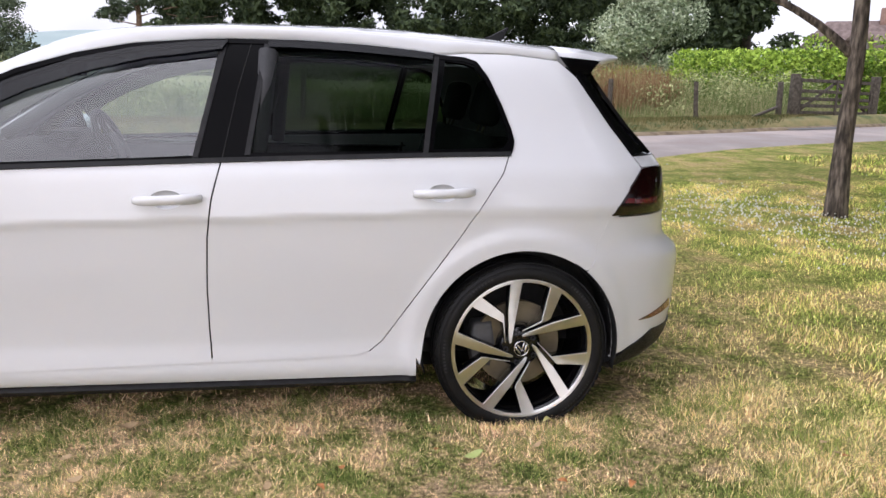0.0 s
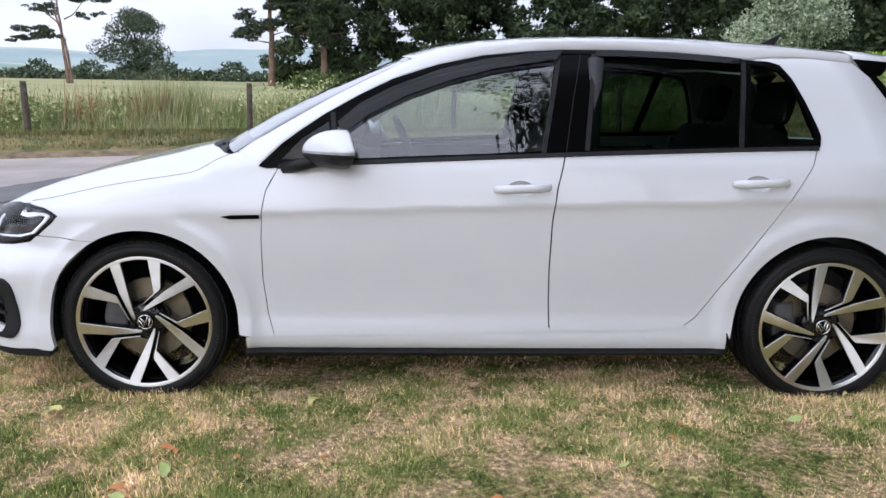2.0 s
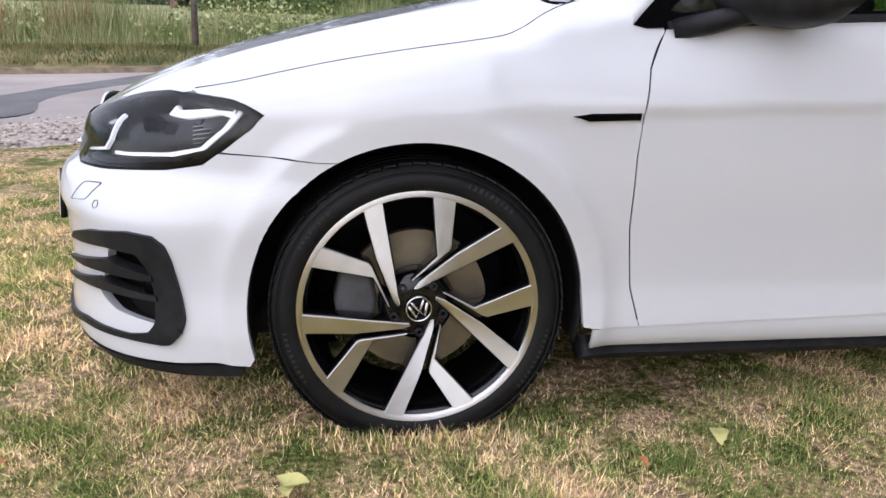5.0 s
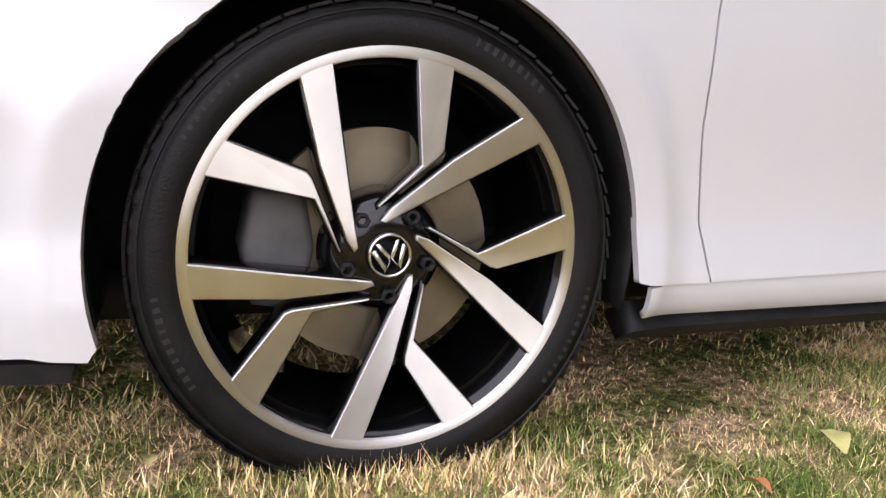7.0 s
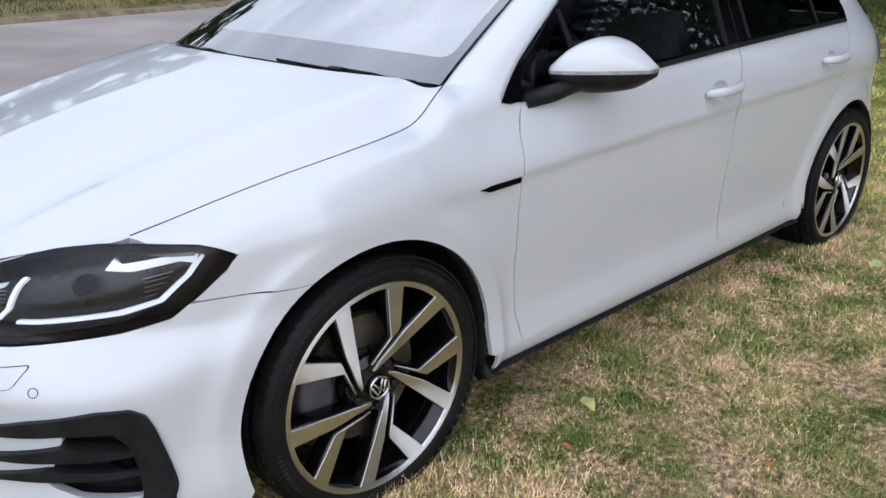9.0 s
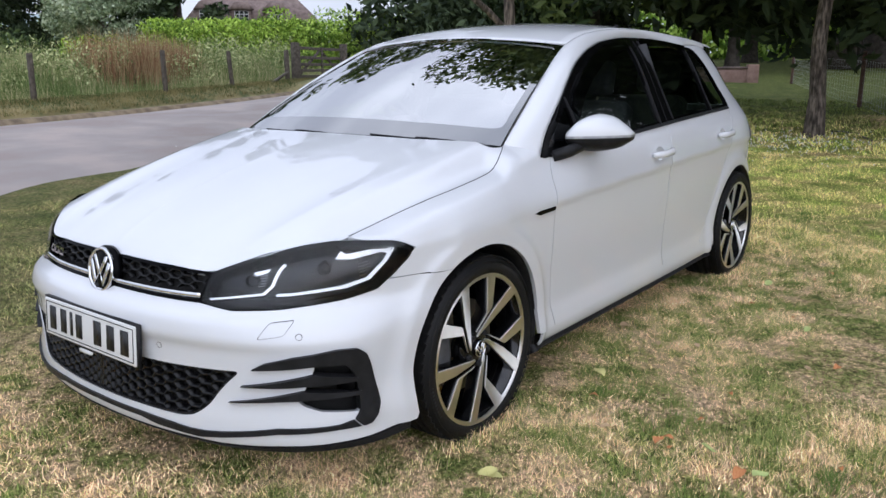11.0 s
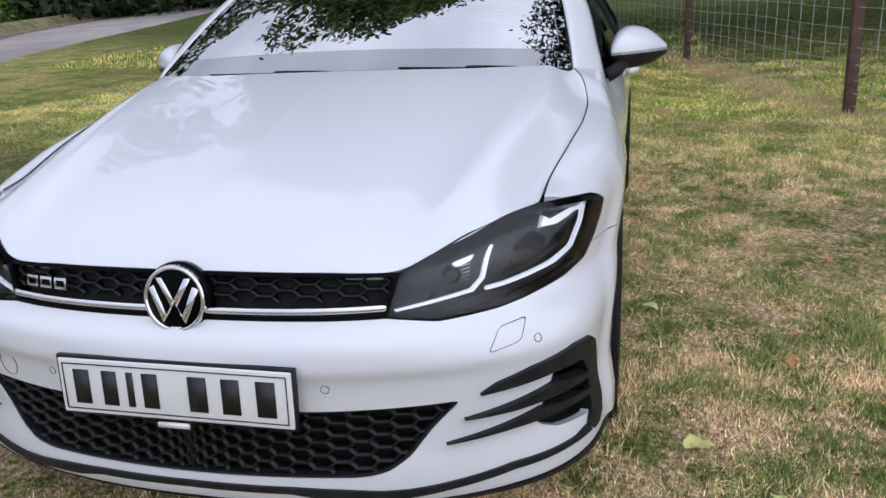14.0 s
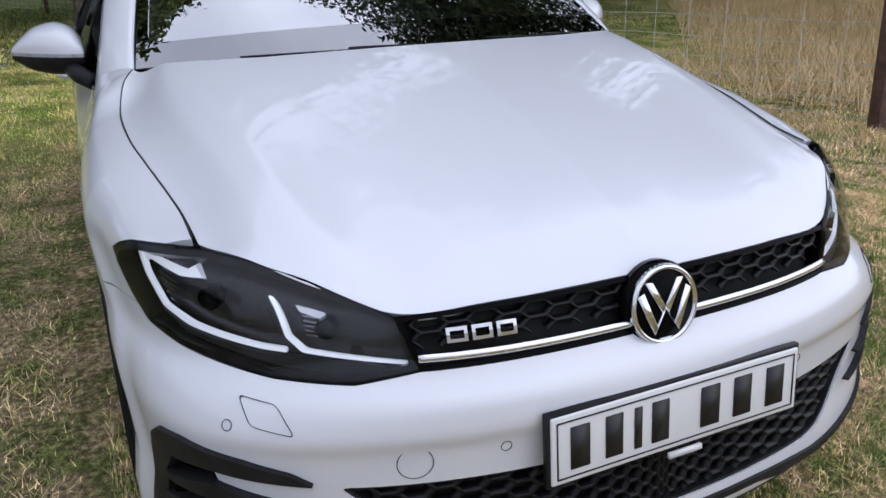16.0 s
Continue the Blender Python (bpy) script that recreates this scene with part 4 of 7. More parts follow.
# number plate, characters as plain bars
plate = part("number_plate", box_bm(-.006, .006, -.262, .262, -.060, .060, bevel=.003), M_PLATE, car, "white number plate with plain black bars")
plate.matrix_basis = Matrix.Translation((-.886, -.003, .452)) @ pose(0, 0, 0, 0, 4, 0)
fr = prism([(-.268, -.066), (.268, -.066), (.268, .066), (-.268, .066)], -.010, .004, .003, 2, "yz")
bmf = part("plate_frame", fr, M_TRIM, plate)
bmf.matrix_basis = pose(.008, 0, 0)
for y, w in ((.212, .05), (.146, .046), (.098, .02), (.052, .048), (-.055, .056), (-.128, .054), (-.204, .056)):
    part("plate_bar", box_bm(-.0085, -.004, y - w * .36 - .003, y + w * .36 - .003, -.037, .038), M_INK, plate)
for y0, y1, z0, z1 in ((-.252, .252, .049, .051), (-.252, .252, -.051, -.049), (.2505, .2525, -.05, .05), (-.2525, -.2505, -.05, .05)):
    part("plate_line", box_bm(-.0078, -.004, y0, y1, z0, z1), M_INK, plate)
part("dealer_tag", box_bm(-.0165, -.010, -.035, .035, -.073, -.063), M_PLATE, plate, "small plain white tag")

# -- headlamps --
for sg in (1, -1):
    L = [(sg * s, z) for s, z in lamp_loop]
    head = part("headlamp", facing(sheet(rounded(shrink(L, -.002), .008), lamp_skin, off=-.050, step=.03, flange=0, gap=0), (-1, -sg * .6, 0)), M_LAMPBACK, car, "dark headlamp with two bright light guides")
    part("lamp_rim", facing(sheet(rounded(shrink(L, -.002), .008), lamp_skin, off=.0, step=.025, flange=.05, gap=0, holes=[rounded(shrink(L, .010), .008)]), (-1, -sg * .6, 0)), M_GLOSSBLACK, head)

    def U(y, z):
        return (sg * (s_of_y(y, z) if y > 0 else s_of_x(y, z)), z)

    def lay(name, pts, material, off, flange, label="", r=.004, step=.02):
        return part(name, facing(sheet(rounded([U(*p) for p in pts], r), lamp_skin, off=off, step=step, flange=flange, gap=0), (-1, -sg * .6, 0)), material, head, label)

    # light guides: an L along the outer pod, an L along the inner pod
    lay("light_guide", [(-.376, .727), (-.367, .721), (-.394, .688), (-.449, .640), (.757, .6225), (.66, .6125), (.622, .6115), (.624, .6185), (.66, .6195), (.750, .630), (-.457, .646), (-.405, .690)], M_DRL, -.024, .008, "bright white light guide")
    lay("light_guide", [(.621, .707), (.629, .708), (.6185, .640), (.598, .6165), (.44, .598), (.439, .6025), (.592, .622), (.611, .643)], M_DRL, -.016, .008, "bright white light guide")
    lay("pod_shelf", [(.70, .738), (.75, .744), (-.37, .735), (-.40, .690), (-.45, .655), (.74, .640), (.67, .630), (.645, .636), (.65, .70)], M_LAMPGREY, -.046, .01, "grey lamp pod")
    lay("pod_shelf", [(.607, .700), (.596, .650), (.582, .636), (.455, .612), (.472, .655), (.55, .688)], M_LAMPGREY, -.038, .01, "grey lamp pod")
    # the shelf is no lamp; it takes the same added glow for its shine
    lay("chrome_fin", [(-.376, .725), (-.430, .738), (-.500, .731), (-.530, .718), (-.490, .711), (-.412, .718), (-.390, .712)], M_DRL, -.026, .012, "white reflector shelf over the lamp pod, with added glow", r=.001)
    lay("chrome_fin", [(.556, .684), (.597, .699), (.594, .684), (.560, .671)], M_CHROME, -.026, .015, "chrome reflector fin")
    for k in range(5):
        lay("lamp_louvre", [(-.478, .692 - .0095 * k), (-.424 - .009 * k, .701 - .011 * k), (-.424 - .009 * k, .6985 - .011 * k), (-.478, .6895 - .0095 * k)], M_LOUVRE, -.032, .012, r=.0008, step=.02)
        lay("lamp_louvre", [(.574, .676 - .009 * k), (.594, .679 - .009 * k), (.594, .676 - .009 * k), (.574, .673 - .009 * k)], M_LOUVRE, -.032, .012, r=.001, step=.03)
    for y, z, r in ((.700, .684, .017), (.548, .652, .015)):
        c = lamp_skin(U(y, z)[0], z)
        b = part("projector", lathe([(0, .014), (r * .5, .011), (r * .85, .002), (r, -.008), (r * 1.15, -.008), (r * 1.15, -.03)], 28), M_GLOSSBLACK, head, "round projector lens")
        b.matrix_basis = Matrix.Translation(c + Vector((.046, .012 * sg, 0))) @ pose(0, 0, 0, 0, 0, -55 if sg > 0 else 235)
    lay("lamp_base", [(.79, .64), (.76, .612), (.64, .596), (.53, .590), (.46, .592), (.53, .606), (.64, .607), (.75, .618)], M_TRIM, -.02, .02, "black ribbed lamp base")
    cov = part("lamp_cover", facing(sheet(rounded(L, .008), lamp_skin, off=.003, step=.025, flange=.0, gap=.001), (-1, -sg * .6, 0)), M_LENS, head, "clear lamp cover")
    cov.visible_shadow = False

# -- side glass, trims --
DLO = DLO_TOP + [(2.352, 1.338), (2.434, 1.333), (2.478, 1.32), (2.515, 1.267), (2.558, 1.167), (2.585, 1.086), (2.592, 1.047), (2.583, 1.01), (2.568, 1.0),
                 (2.239, .991), (1.906, .979), (1.6, .967), (1.255, .951), (.829, .93), (.618, .915), (.471, .905)]
GLASS_F = [(.755, .945), (.735, 1.06), (.76, 1.10), (.817, 1.142), (.943, 1.206), (1.116, 1.270), (1.294, 1.313), (1.475, 1.337), (1.578, 1.344), (1.512, .982), (1.255, .968), (.955, .954)]
GLASS_V = [(.52, .938), (.60, 1.018), (.70, 1.085), (.705, 1.06), (.715, .948), (.62, .938)]
GLASS_R = [(1.742, 1.336), (1.69, .993), (2.262, 1.010), (2.325, 1.328), (2.0, 1.346)]
GLASS_Q = [(2.362, 1.318), (2.300, 1.014), (2.546, 1.022), (2.572, 1.048), (2.566, 1.10), (2.520, 1.232), (2.468, 1.298), (2.43, 1.312)]
bm = sheet(DLO, flank, off=.004, step=.03, flange=.012, gap=0, holes=[GLASS_F, GLASS_V, GLASS_R, GLASS_Q])
both("window_surround", facing(bm, (0, -1, 0)), M_GLOSSBLACK, car, "gloss black window surround and pillar covers")
for nm, lp, mt in (("front_side_window", GLASS_F, M_GLASS), ("corner_window", GLASS_V, M_SMOKE), ("rear_side_window", GLASS_R, M_TINT), ("quarter_window", GLASS_Q, M_TINT)):
    bm = facing(sheet(shrink(lp, -.004), flank, off=-.001, step=.05, flange=0, gap=0), (0, -1, 0))
    for g in both(nm, bm, mt, car):
        g.visible_shadow = False
# satin weather strip along the belt and round the windows
bl = [(.515, .905), (.618, .911), (.829, .926), (1.255, .947), (1.6, .963), (1.906, .975), (2.239, .987), (2.575, .997)]
lp = bl + [(x, z + .013) for x, z in bl[::-1]]
both("belt_strip", facing(sheet(lp, flank, off=.008, step=.04, flange=.01, gap=0), (0, -1, 0)), M_TRIM, car)
top = [(x, z) for x, z in DLO_TOP[:]] + [(2.352, 1.338), (2.434, 1.333), (2.478, 1.32), (2.515, 1.267), (2.558, 1.167), (2.585, 1.086), (2.592, 1.047), (2.583, 1.012)]
inner = shrink(DLO, .016)[:len(top)]
lp = top + inner[::-1]
both("window_trim", facing(sheet(lp, flank, off=.007, step=.03, flange=.006, gap=0), (0, -1, 0)), M_GLOSSBLACK, car)
for a, b in (((2.332, 1.330), (2.273, 1.0)), ((1.594, 1.352), (1.515, .975)), ((1.735, 1.352), (1.68, .985)), ((.715, 1.115), (.735, .94))):
    lp = [(a[0] - .009, a[1]), (b[0] - .009, b[1]), (b[0] + .009, b[1]), (a[0] + .009, a[1])]
    both("window_divider", facing(sheet(lp, flank, off=.008, step=.04, flange=.01, gap=0), (0, -1, 0)), M_TRIM, car)
lp = [(1.683, 1.366), (1.639, 1.187), (1.597, .967), (1.600, .967), (1.642, 1.187), (1.686, 1.366)]
both("pillar_gap", facing(sheet(lp, flank, off=.0055, step=.04, flange=.002, gap=0), (0, -1, 0)), M_DARK, car)
# smoked wind deflectors
DF = [(.735, 1.072), (.816, 1.142), (.943, 1.208), (1.116, 1.273), (1.294, 1.316), (1.475, 1.342), (1.606, 1.353)]
DFI = [(1.585, 1.322), (1.475, 1.303), (1.339, 1.282), (1.162, 1.235), (.988, 1.171), (.861, 1.107), (.765, 1.035)]
both("wind_deflector", facing(sheet(DF + DFI, flank, off=.020, step=.03, flange=.012, gap=0), (0, -1, 0)), M_SMOKE, car, "smoked acrylic wind deflector")
DR = [(1.742, 1.356), (1.9, 1.358), (2.1, 1.350), (2.322, 1.335), (2.315, 1.312), (2.1, 1.326), (1.9, 1.334), (1.738, 1.334)]
both("wind_deflector", facing(sheet(DR, flank, off=.020, step=.03, flange=.012, gap=0), (0, -1, 0)), M_SMOKE, car, "smoked acrylic wind deflector")

# door handles with their scooped recesses
def handle(x0, x1, z, tilt, door_l, door_r):
    n = 20
    for sg, dr in ((1, door_l), (-1, door_r)):
        bm = bmesh.new()
        rings = []
        for i in range(n + 1):
            f = i / n
            x = x0 + (x1 - x0) * f
            zz = z + tilt * (f - .5)
            e = max(0, 1 - abs(2 * f - 1) ** 6)
            h2 = .0160 * (.62 + .38 * e) * (1.12 if f > .72 else 1)
            d = .012 + .030 * (1 - abs(2 * f - 1) ** 3)
            y = -flank(x, zz).y
            rings.append([bm.verts.new((x, -sg * (y + d + h2 * .8 * math.cos(a)), zz + h2 * math.sin(a))) for a in [2 * math.pi * k / 12 for k in range(12)]])
        for i in range(n):
            for k in range(12):
                bm.faces.new((rings[i][k], rings[i][(k + 1) % 12], rings[i + 1][(k + 1) % 12], rings[i + 1][k]))
        bm.faces.new(rings[0])
        bm.faces.new(rings[-1])
        bmesh.ops.recalc_face_normals(bm, faces=bm.faces)
        part("door_handle", bm, M_PAINT, dr, "white pull handle")
        cx = (x0 + x1) / 2 - .005
        bm = bmesh.new()
        loops = []
        for r_, dep in ((1.03, .0), (.97, .004), (.85, .014), (.55, .024), (.2, .026)):
            loops.append([bm.verts.new(flank(cx + .052 * r_ * math.cos(a), z - .004 + .030 * r_ * math.sin(a)) + Vector((0, dep, 0))) for a in [2 * math.pi * k / 24 for k in range(24)]])
        for a, b in zip(loops[:-1], loops[1:]):
            for k in range(24):
                bm.faces.new((a[k], a[(k + 1) % 24], b[(k + 1) % 24], b[k]))
        bm.faces.new(loops[-1])
        if sg < 0:
            for v in bm.verts:
                v.co.y = -v.co.y
        bmesh.ops.recalc_face_normals(bm, faces=bm.faces)
        facing(bm, (0, -sg, 0))
        part("handle_recess", bm, M_PAINT, dr)


handle(1.325, 1.540, .848, .010, fd_l, fd_r)
handle(2.226, 2.440, .876, .008, rd_l, rd_r)
# black wing badge
both("wing_badge", facing(sheet([(x, v_of(x, z)) for x, z in ((.306, .729), (.340, .7185), (.4505, .7225), (.4505, .7380), (.343, .7350))], wing, off=.005, step=.02, flange=.006, gap=0), (0, -1, 0)), M_GLOSSBLACK, car, "black blade badge on the wing")

# door mirrors
M_TOP = smooth_fn([0, .12, .35, .6, .85, 1.0], [1.012, 1.042, 1.056, 1.046, 1.014, .986])
M_FRONT = smooth_fn([0, .15, .4, .7, 1.0], [.606, .612, .640, .695, .772])
M_REAR = smooth_fn([0, .5, 1.0], [.782, .800, .822])
M_LOW = smooth_fn([0, .3, .7, 1.0], [.928, .912, .924, .957])


def mirror_head(sg):
    bm = bmesh.new()
    rings = []
    for i in range(21):
        f = i / 20
        yy = .815 + .185 * f
        zt, zb, xf, xr = M_TOP(f), M_LOW(f), M_FRONT(f), M_REAR(f)
        zm = .974 + .006 * f
        ring = []
        for q in range(32):
            a = 2 * math.pi * q / 32
            c, sn = math.cos(a), math.sin(a)
            x = xr - .03 + .03 * abs(c) ** .4 if c > 0 else xr - .03 - (xr - .03 - xf) * abs(c) ** .85
            z = zm + ((zt - zm) * abs(sn) ** (.55 if c > 0 else .9) if sn > 0 else -(zm - zb) * abs(sn) ** .8)
            ring.append(bm.verts.new((x, -sg * yy, z)))
        rings.append(ring)
    for i in range(20):
        for q in range(32):
            bm.faces.new((rings[i][q], rings[i][(q + 1) % 32], rings[i + 1][(q + 1) % 32], rings[i + 1][q]))
    bm.faces.new(rings[0])
    bm.faces.new(rings[-1])
    bmesh.ops.recalc_face_normals(bm, faces=bm.faces)
    return bm


for sg, dr in ((1, fd_l), (-1, fd_r)):
    full = mirror_head(sg)
    topb = full.copy()
    bmesh.ops.bisect_plane(topb, geom=topb.verts[:] + topb.edges[:] + topb.faces[:], plane_co=(.70, 0, .950), plane_no=(0.02, .03 * sg, 1), clear_inner=True)
    cap = part("mirror_cap", topb, M_PAINT, dr, "white door mirror cap")
    lowb = full
    bmesh.ops.bisect_plane(lowb, geom=lowb.verts[:] + lowb.edges[:] + lowb.faces[:], plane_co=(.70, 0, .941), plane_no=(0.02, .03 * sg, 1), clear_outer=True)
    part("mirror_base", lowb, M_TRIM, cap, "black lower mirror housing")
    rp = mirror_head(sg)
    bmesh.ops.bisect_plane(rp, geom=rp.verts[:] + rp.edges[:] + rp.faces[:], plane_co=(.70, 0, .950), plane_no=(0.02, .03 * sg, 1), clear_outer=True)
    bmesh.ops.bisect_plane(rp, geom=rp.verts[:] + rp.edges[:] + rp.faces[:], plane_co=(.70, 0, .941), plane_no=(0.02, .03 * sg, 1), clear_inner=True)
    part("mirror_repeater", rp, M_REPEATER, cap, "slim clear indicator strip")
    stalk = tube([(.535, -sg * .80, .905), (.60, -sg * .835, .922), (.68, -sg * .86, .945)], .02, 10, taper=[.022, .024, .022])
    part("mirror_arm", stalk, M_TRIM, cap, "black mirror arm")
    mg = prism([(-sg * .83, .955), (-sg * .985, .972), (-sg * .97, 1.008), (-sg * .84, 1.03)], .800, .803, 0, plane="yz")
    part("mirror_glass", mg, M_CHROME, cap, "mirror glass")

# -- underbody and wheel wells --
floor_pan = part("underbody", box_bm(-.62, 3.15, -.62, .62, .175, .24, bevel=.02), M_DARK, car, "dark underbody")
part("engine_bay_liner", box_bm(-.70, .34, -.52, .52, .24, .62, bevel=.03), M_DARK, car)
# plain dark boxes added to close the openings behind the lamps
for sg in (1, -1):
    part("lamp_housing", box_bm(-.47, -.29, min(sg * .53, sg * .70), max(sg * .53, sg * .70), .585, .715, bevel=.02), M_DARK, car)
    part("lamp_gap_block", box_bm(-.45, -.32, min(sg * .60, sg * .735), max(sg * .60, sg * .735), .66, .736, bevel=.006), M_INK, car)
for xc in AXLES:
    for sg in (1, -1):
        bm = bmesh.new()
        rows = []
        for i in range(31):
            a = radians(-14 + 208 * i / 30)
            rows.append([bm.verts.new((xc + .362 * math.cos(a), -sg * y, max(HUB_Z + .362 * math.sin(a), .19))) for y in (.848, .80, .55)])
        for i in range(30):
            for j in range(2):
                bm.faces.new((rows[i][j], rows[i + 1][j], rows[i + 1][j + 1], rows[i][j + 1]))
        bm.faces.new([r[2] for r in rows])
        bmesh.ops.recalc_face_normals(bm, faces=bm.faces)
        part("wheel_arch_liner", thicken(bm, .004), M_TRIM, car, "black wheel arch liner")

# -- wheels --
RIM, TYRE = .2585, .318
UNIT = RIM / 350.0


def pol(p):
    return ((p[0] - 685) * UNIT, (449 - p[1]) * UNIT)


STRAIGHT = [pol(p) for p in ((514, 140), (580, 116), (610, 290), (637, 440), (624, 454), (606, 428), (556, 300))]
BENT = [pol(p) for p in ((366, 318), (395, 246), (543, 303), (553, 316), (602, 432), (611, 450), (594, 448), (549, 357))]


def wheel(xc, sg, turn, name="wheel"):
    w = new(name)
    w.parent = car
    w.matrix_basis = Matrix.Translation((xc, -sg * .752, HUB_Z + .0)) @ (pose(0, 0, 0, 0, turn, 0) if sg > 0 else pose(0, 0, 0, 0, -turn, 180))
    tagged(w, "machined alloy wheel with five forked spokes and a low tyre")
    half_w = .1125
    prof = [(RIM - .012, -half_w + .012), (RIM + .004, -half_w - .001), (RIM + .012, -half_w - .004), (RIM + .03, -half_w - .0055), (TYRE - .022, -half_w + .001), (TYRE - .010, -half_w + .010), (TYRE - .003, -half_w + .024)]
    tread = []
    for g in (-.058, -.022, .022, .058):
        tread += [(TYRE, g - .006), (TYRE - .007, g - .0045), (TYRE - .007, g + .0045), (TYRE, g + .006)]
    prof = prof + tread + [(r, -y) for r, y in prof[::-1]]
    part("tyre", lathe(prof, 96), M_RUBBER, w, "low-profile black tyre")
    # raised ring and plain raised bars where the side wall carries its marks
    part("tyre_rib", lathe([(RIM + .040, -half_w - .0035), (RIM + .041, -half_w - .006), (RIM + .043, -half_w - .006), (RIM + .044, -half_w - .0025)], 80), M_RUBBER, w)
    bm = bmesh.new()
    for a0, m_, h_ in ((20, 9, .010), (100, 12, .007), (165, 6, .010), (238, 10, .008), (300, 8, .006)):
        for k in range(m_):
            m = Matrix.Rotation(radians(a0 + 2.6 * k), 4, "Y") @ Matrix.Translation((0, -half_w - .0045, RIM + .027))
            bmesh.ops.create_cube(bm, size=1.0, matrix=m @ Matrix.Diagonal((.0062 if k % 3 else .0042, .0022, h_, 1)))
    tagged(part("raised_mark", bm, M_MARK, w, "plain raised marks round the tyre wall", smooth=False), kind="stuff")
    # shoulder blocks: short cuts across the tread's edge
    bm = bmesh.new()
    for k in range(64):
        a = 2 * math.pi * k / 64
        for side_ in (-1, 1):
            m = Matrix.Rotation(a, 4, "Y") @ Matrix.Translation((0, side_ * (half_w - .022), TYRE - .0042)) @ Matrix.Rotation(side_ * radians(18), 4, "Z")
            r = bmesh.ops.create_cube(bm, size=1.0, matrix=m @ Matrix.Diagonal((.0262, .028, .0040, 1)))
    tagged(part("tread_block", bm, M_RUBBER, w, smooth=False), kind="stuff")
    barrel = [(RIM - .004, -half_w + .010), (RIM - .020, -half_w + .022), (RIM - .026, -.03), (RIM - .045, .06), (RIM - .02, .105)]
    part("rim_barrel", lathe(barrel, 72), M_RIMBLACK, w, "gloss black rim barrel")
    face_y = -half_w + .006
    part("rim_lip", lathe([(RIM + .005, face_y + .006), (RIM + .004, face_y - .001), (RIM + .001, face_y - .0036), (RIM - .0115, face_y - .0034), (RIM - .0130, face_y - .002), (RIM - .0140, face_y + .002)], 120), M_ALU, w, "bright machined rim lip")
    # spokes: machined faces on black sides
    for k in range(5):
        rot = Matrix.Rotation(radians(72 * k), 2)
        for shape in (STRAIGHT, BENT):
            pts = [rot @ Vector(p) for p in shape]
            pts = [(p.x, p.y) for p in pts]

            def dish(bm):
                for v in bm.verts:
                    r = math.hypot(v.co.x, v.co.z)
                    v.co.y += .022 * (1 - min(r / RIM, 1)) ** 1.3
                return bm

            b = dish(prism(shrink(pts, .0042), face_y - .0035, face_y + .004, .0012, 1))
            part("spoke_face", b, M_ALU, w, "bright machined spoke face", smooth=False)
            fat = shrink(pts, .0018)
            b = dish(prism(fat, face_y + .001, face_y + .045, .004, 2))
            part("spoke", b, M_RIMBLACK, w, "gloss black spoke side")
    part("hub", lathe([(0, face_y + .018), (.030, face_y + .018), (.058, face_y + .020), (.075, face_y + .030), (.085, face_y + .06), (.05, face_y + .08)], 40), M_RIMBLACK, w, "gloss black hub")
    for k in range(5):
        a = radians(72 * k + 57)
        b = lathe([(0, .002), (.006, .002), (.0065, -.010), (.010, -.010), (.010, .012)], 6)
        o = part("wheel_bolt", b, M_TRIM, w)
        o.matrix_basis = Matrix.Translation((.056 * math.cos(a), face_y + .020, .056 * math.sin(a)))
    em = emblem(w, Matrix.Translation((0, face_y + .020, 0)) @ pose(0, 0, 0, 0, 0, 180) @ pose(0, 0, 0, 0, turn + 12, 0), .031)
    part("brake_disc", lathe([(.07, -.02), (.075, -.03), (.158, -.03), (.158, -.008), (.07, -.008)], 48), M_STEEL, w, "worn steel brake disc", smooth=False)
    cal = prism([(-.165, -.075), (-.10, -.085), (-.085, 0), (-.10, .085), (-.165, .075), (-.18, 0)], -.045, .05, .012)
    part("brake_caliper", cal, M_CALIPER, w, "grey brake caliper").matrix_basis = pose(0, 0, 0, 0, -turn if sg > 0 else turn, 0)
    return w


wheel(0.0, 1, 0)
wheel(2.631, 1, 16.5)
wheel(0.0, -1, 8)
wheel(2.631, -1, 31)

# -- cabin --
cab = new("cabin")
cab.parent = car
tagged(cab, "dark cabin with cloth seats")
part("cabin_floor", box_bm(.25, 2.75, -.70, .70, .26, .30), M_DASH, cab)


def seat(x, y, bench=False):
    wd = .25 if not bench else .56
    part("seat_cushion", box_bm(x, x + .50, y - wd, y + wd, .38, .56, bevel=.05, seg=3), M_SEAT, cab)
    bk = box_bm(-.06, .07, -wd, wd, 0, .60, bevel=.05, seg=3)
    o = part("seat_back", bk, M_SEAT, cab)
    o.matrix_basis = pose(x + .50, y, .50, 0, 20, 0)
    for hy in ((0,) if not bench else (-.36, .36)):
        hb = box_bm(-.045, .045, -.125, .125, -.09, .09, bevel=.04, seg=3)
        o = part("headrest", hb, M_SEAT, cab)
        o.matrix_basis = pose(x + .755, y + hy, 1.175, 0, 14, 0)
        for dy in (-.05, .05):
            part("headrest_post", tube([(x + .715, y + hy + dy, 1.03), (x + .75, y + hy + dy, 1.12)], .006, 6), M_STEEL, cab)


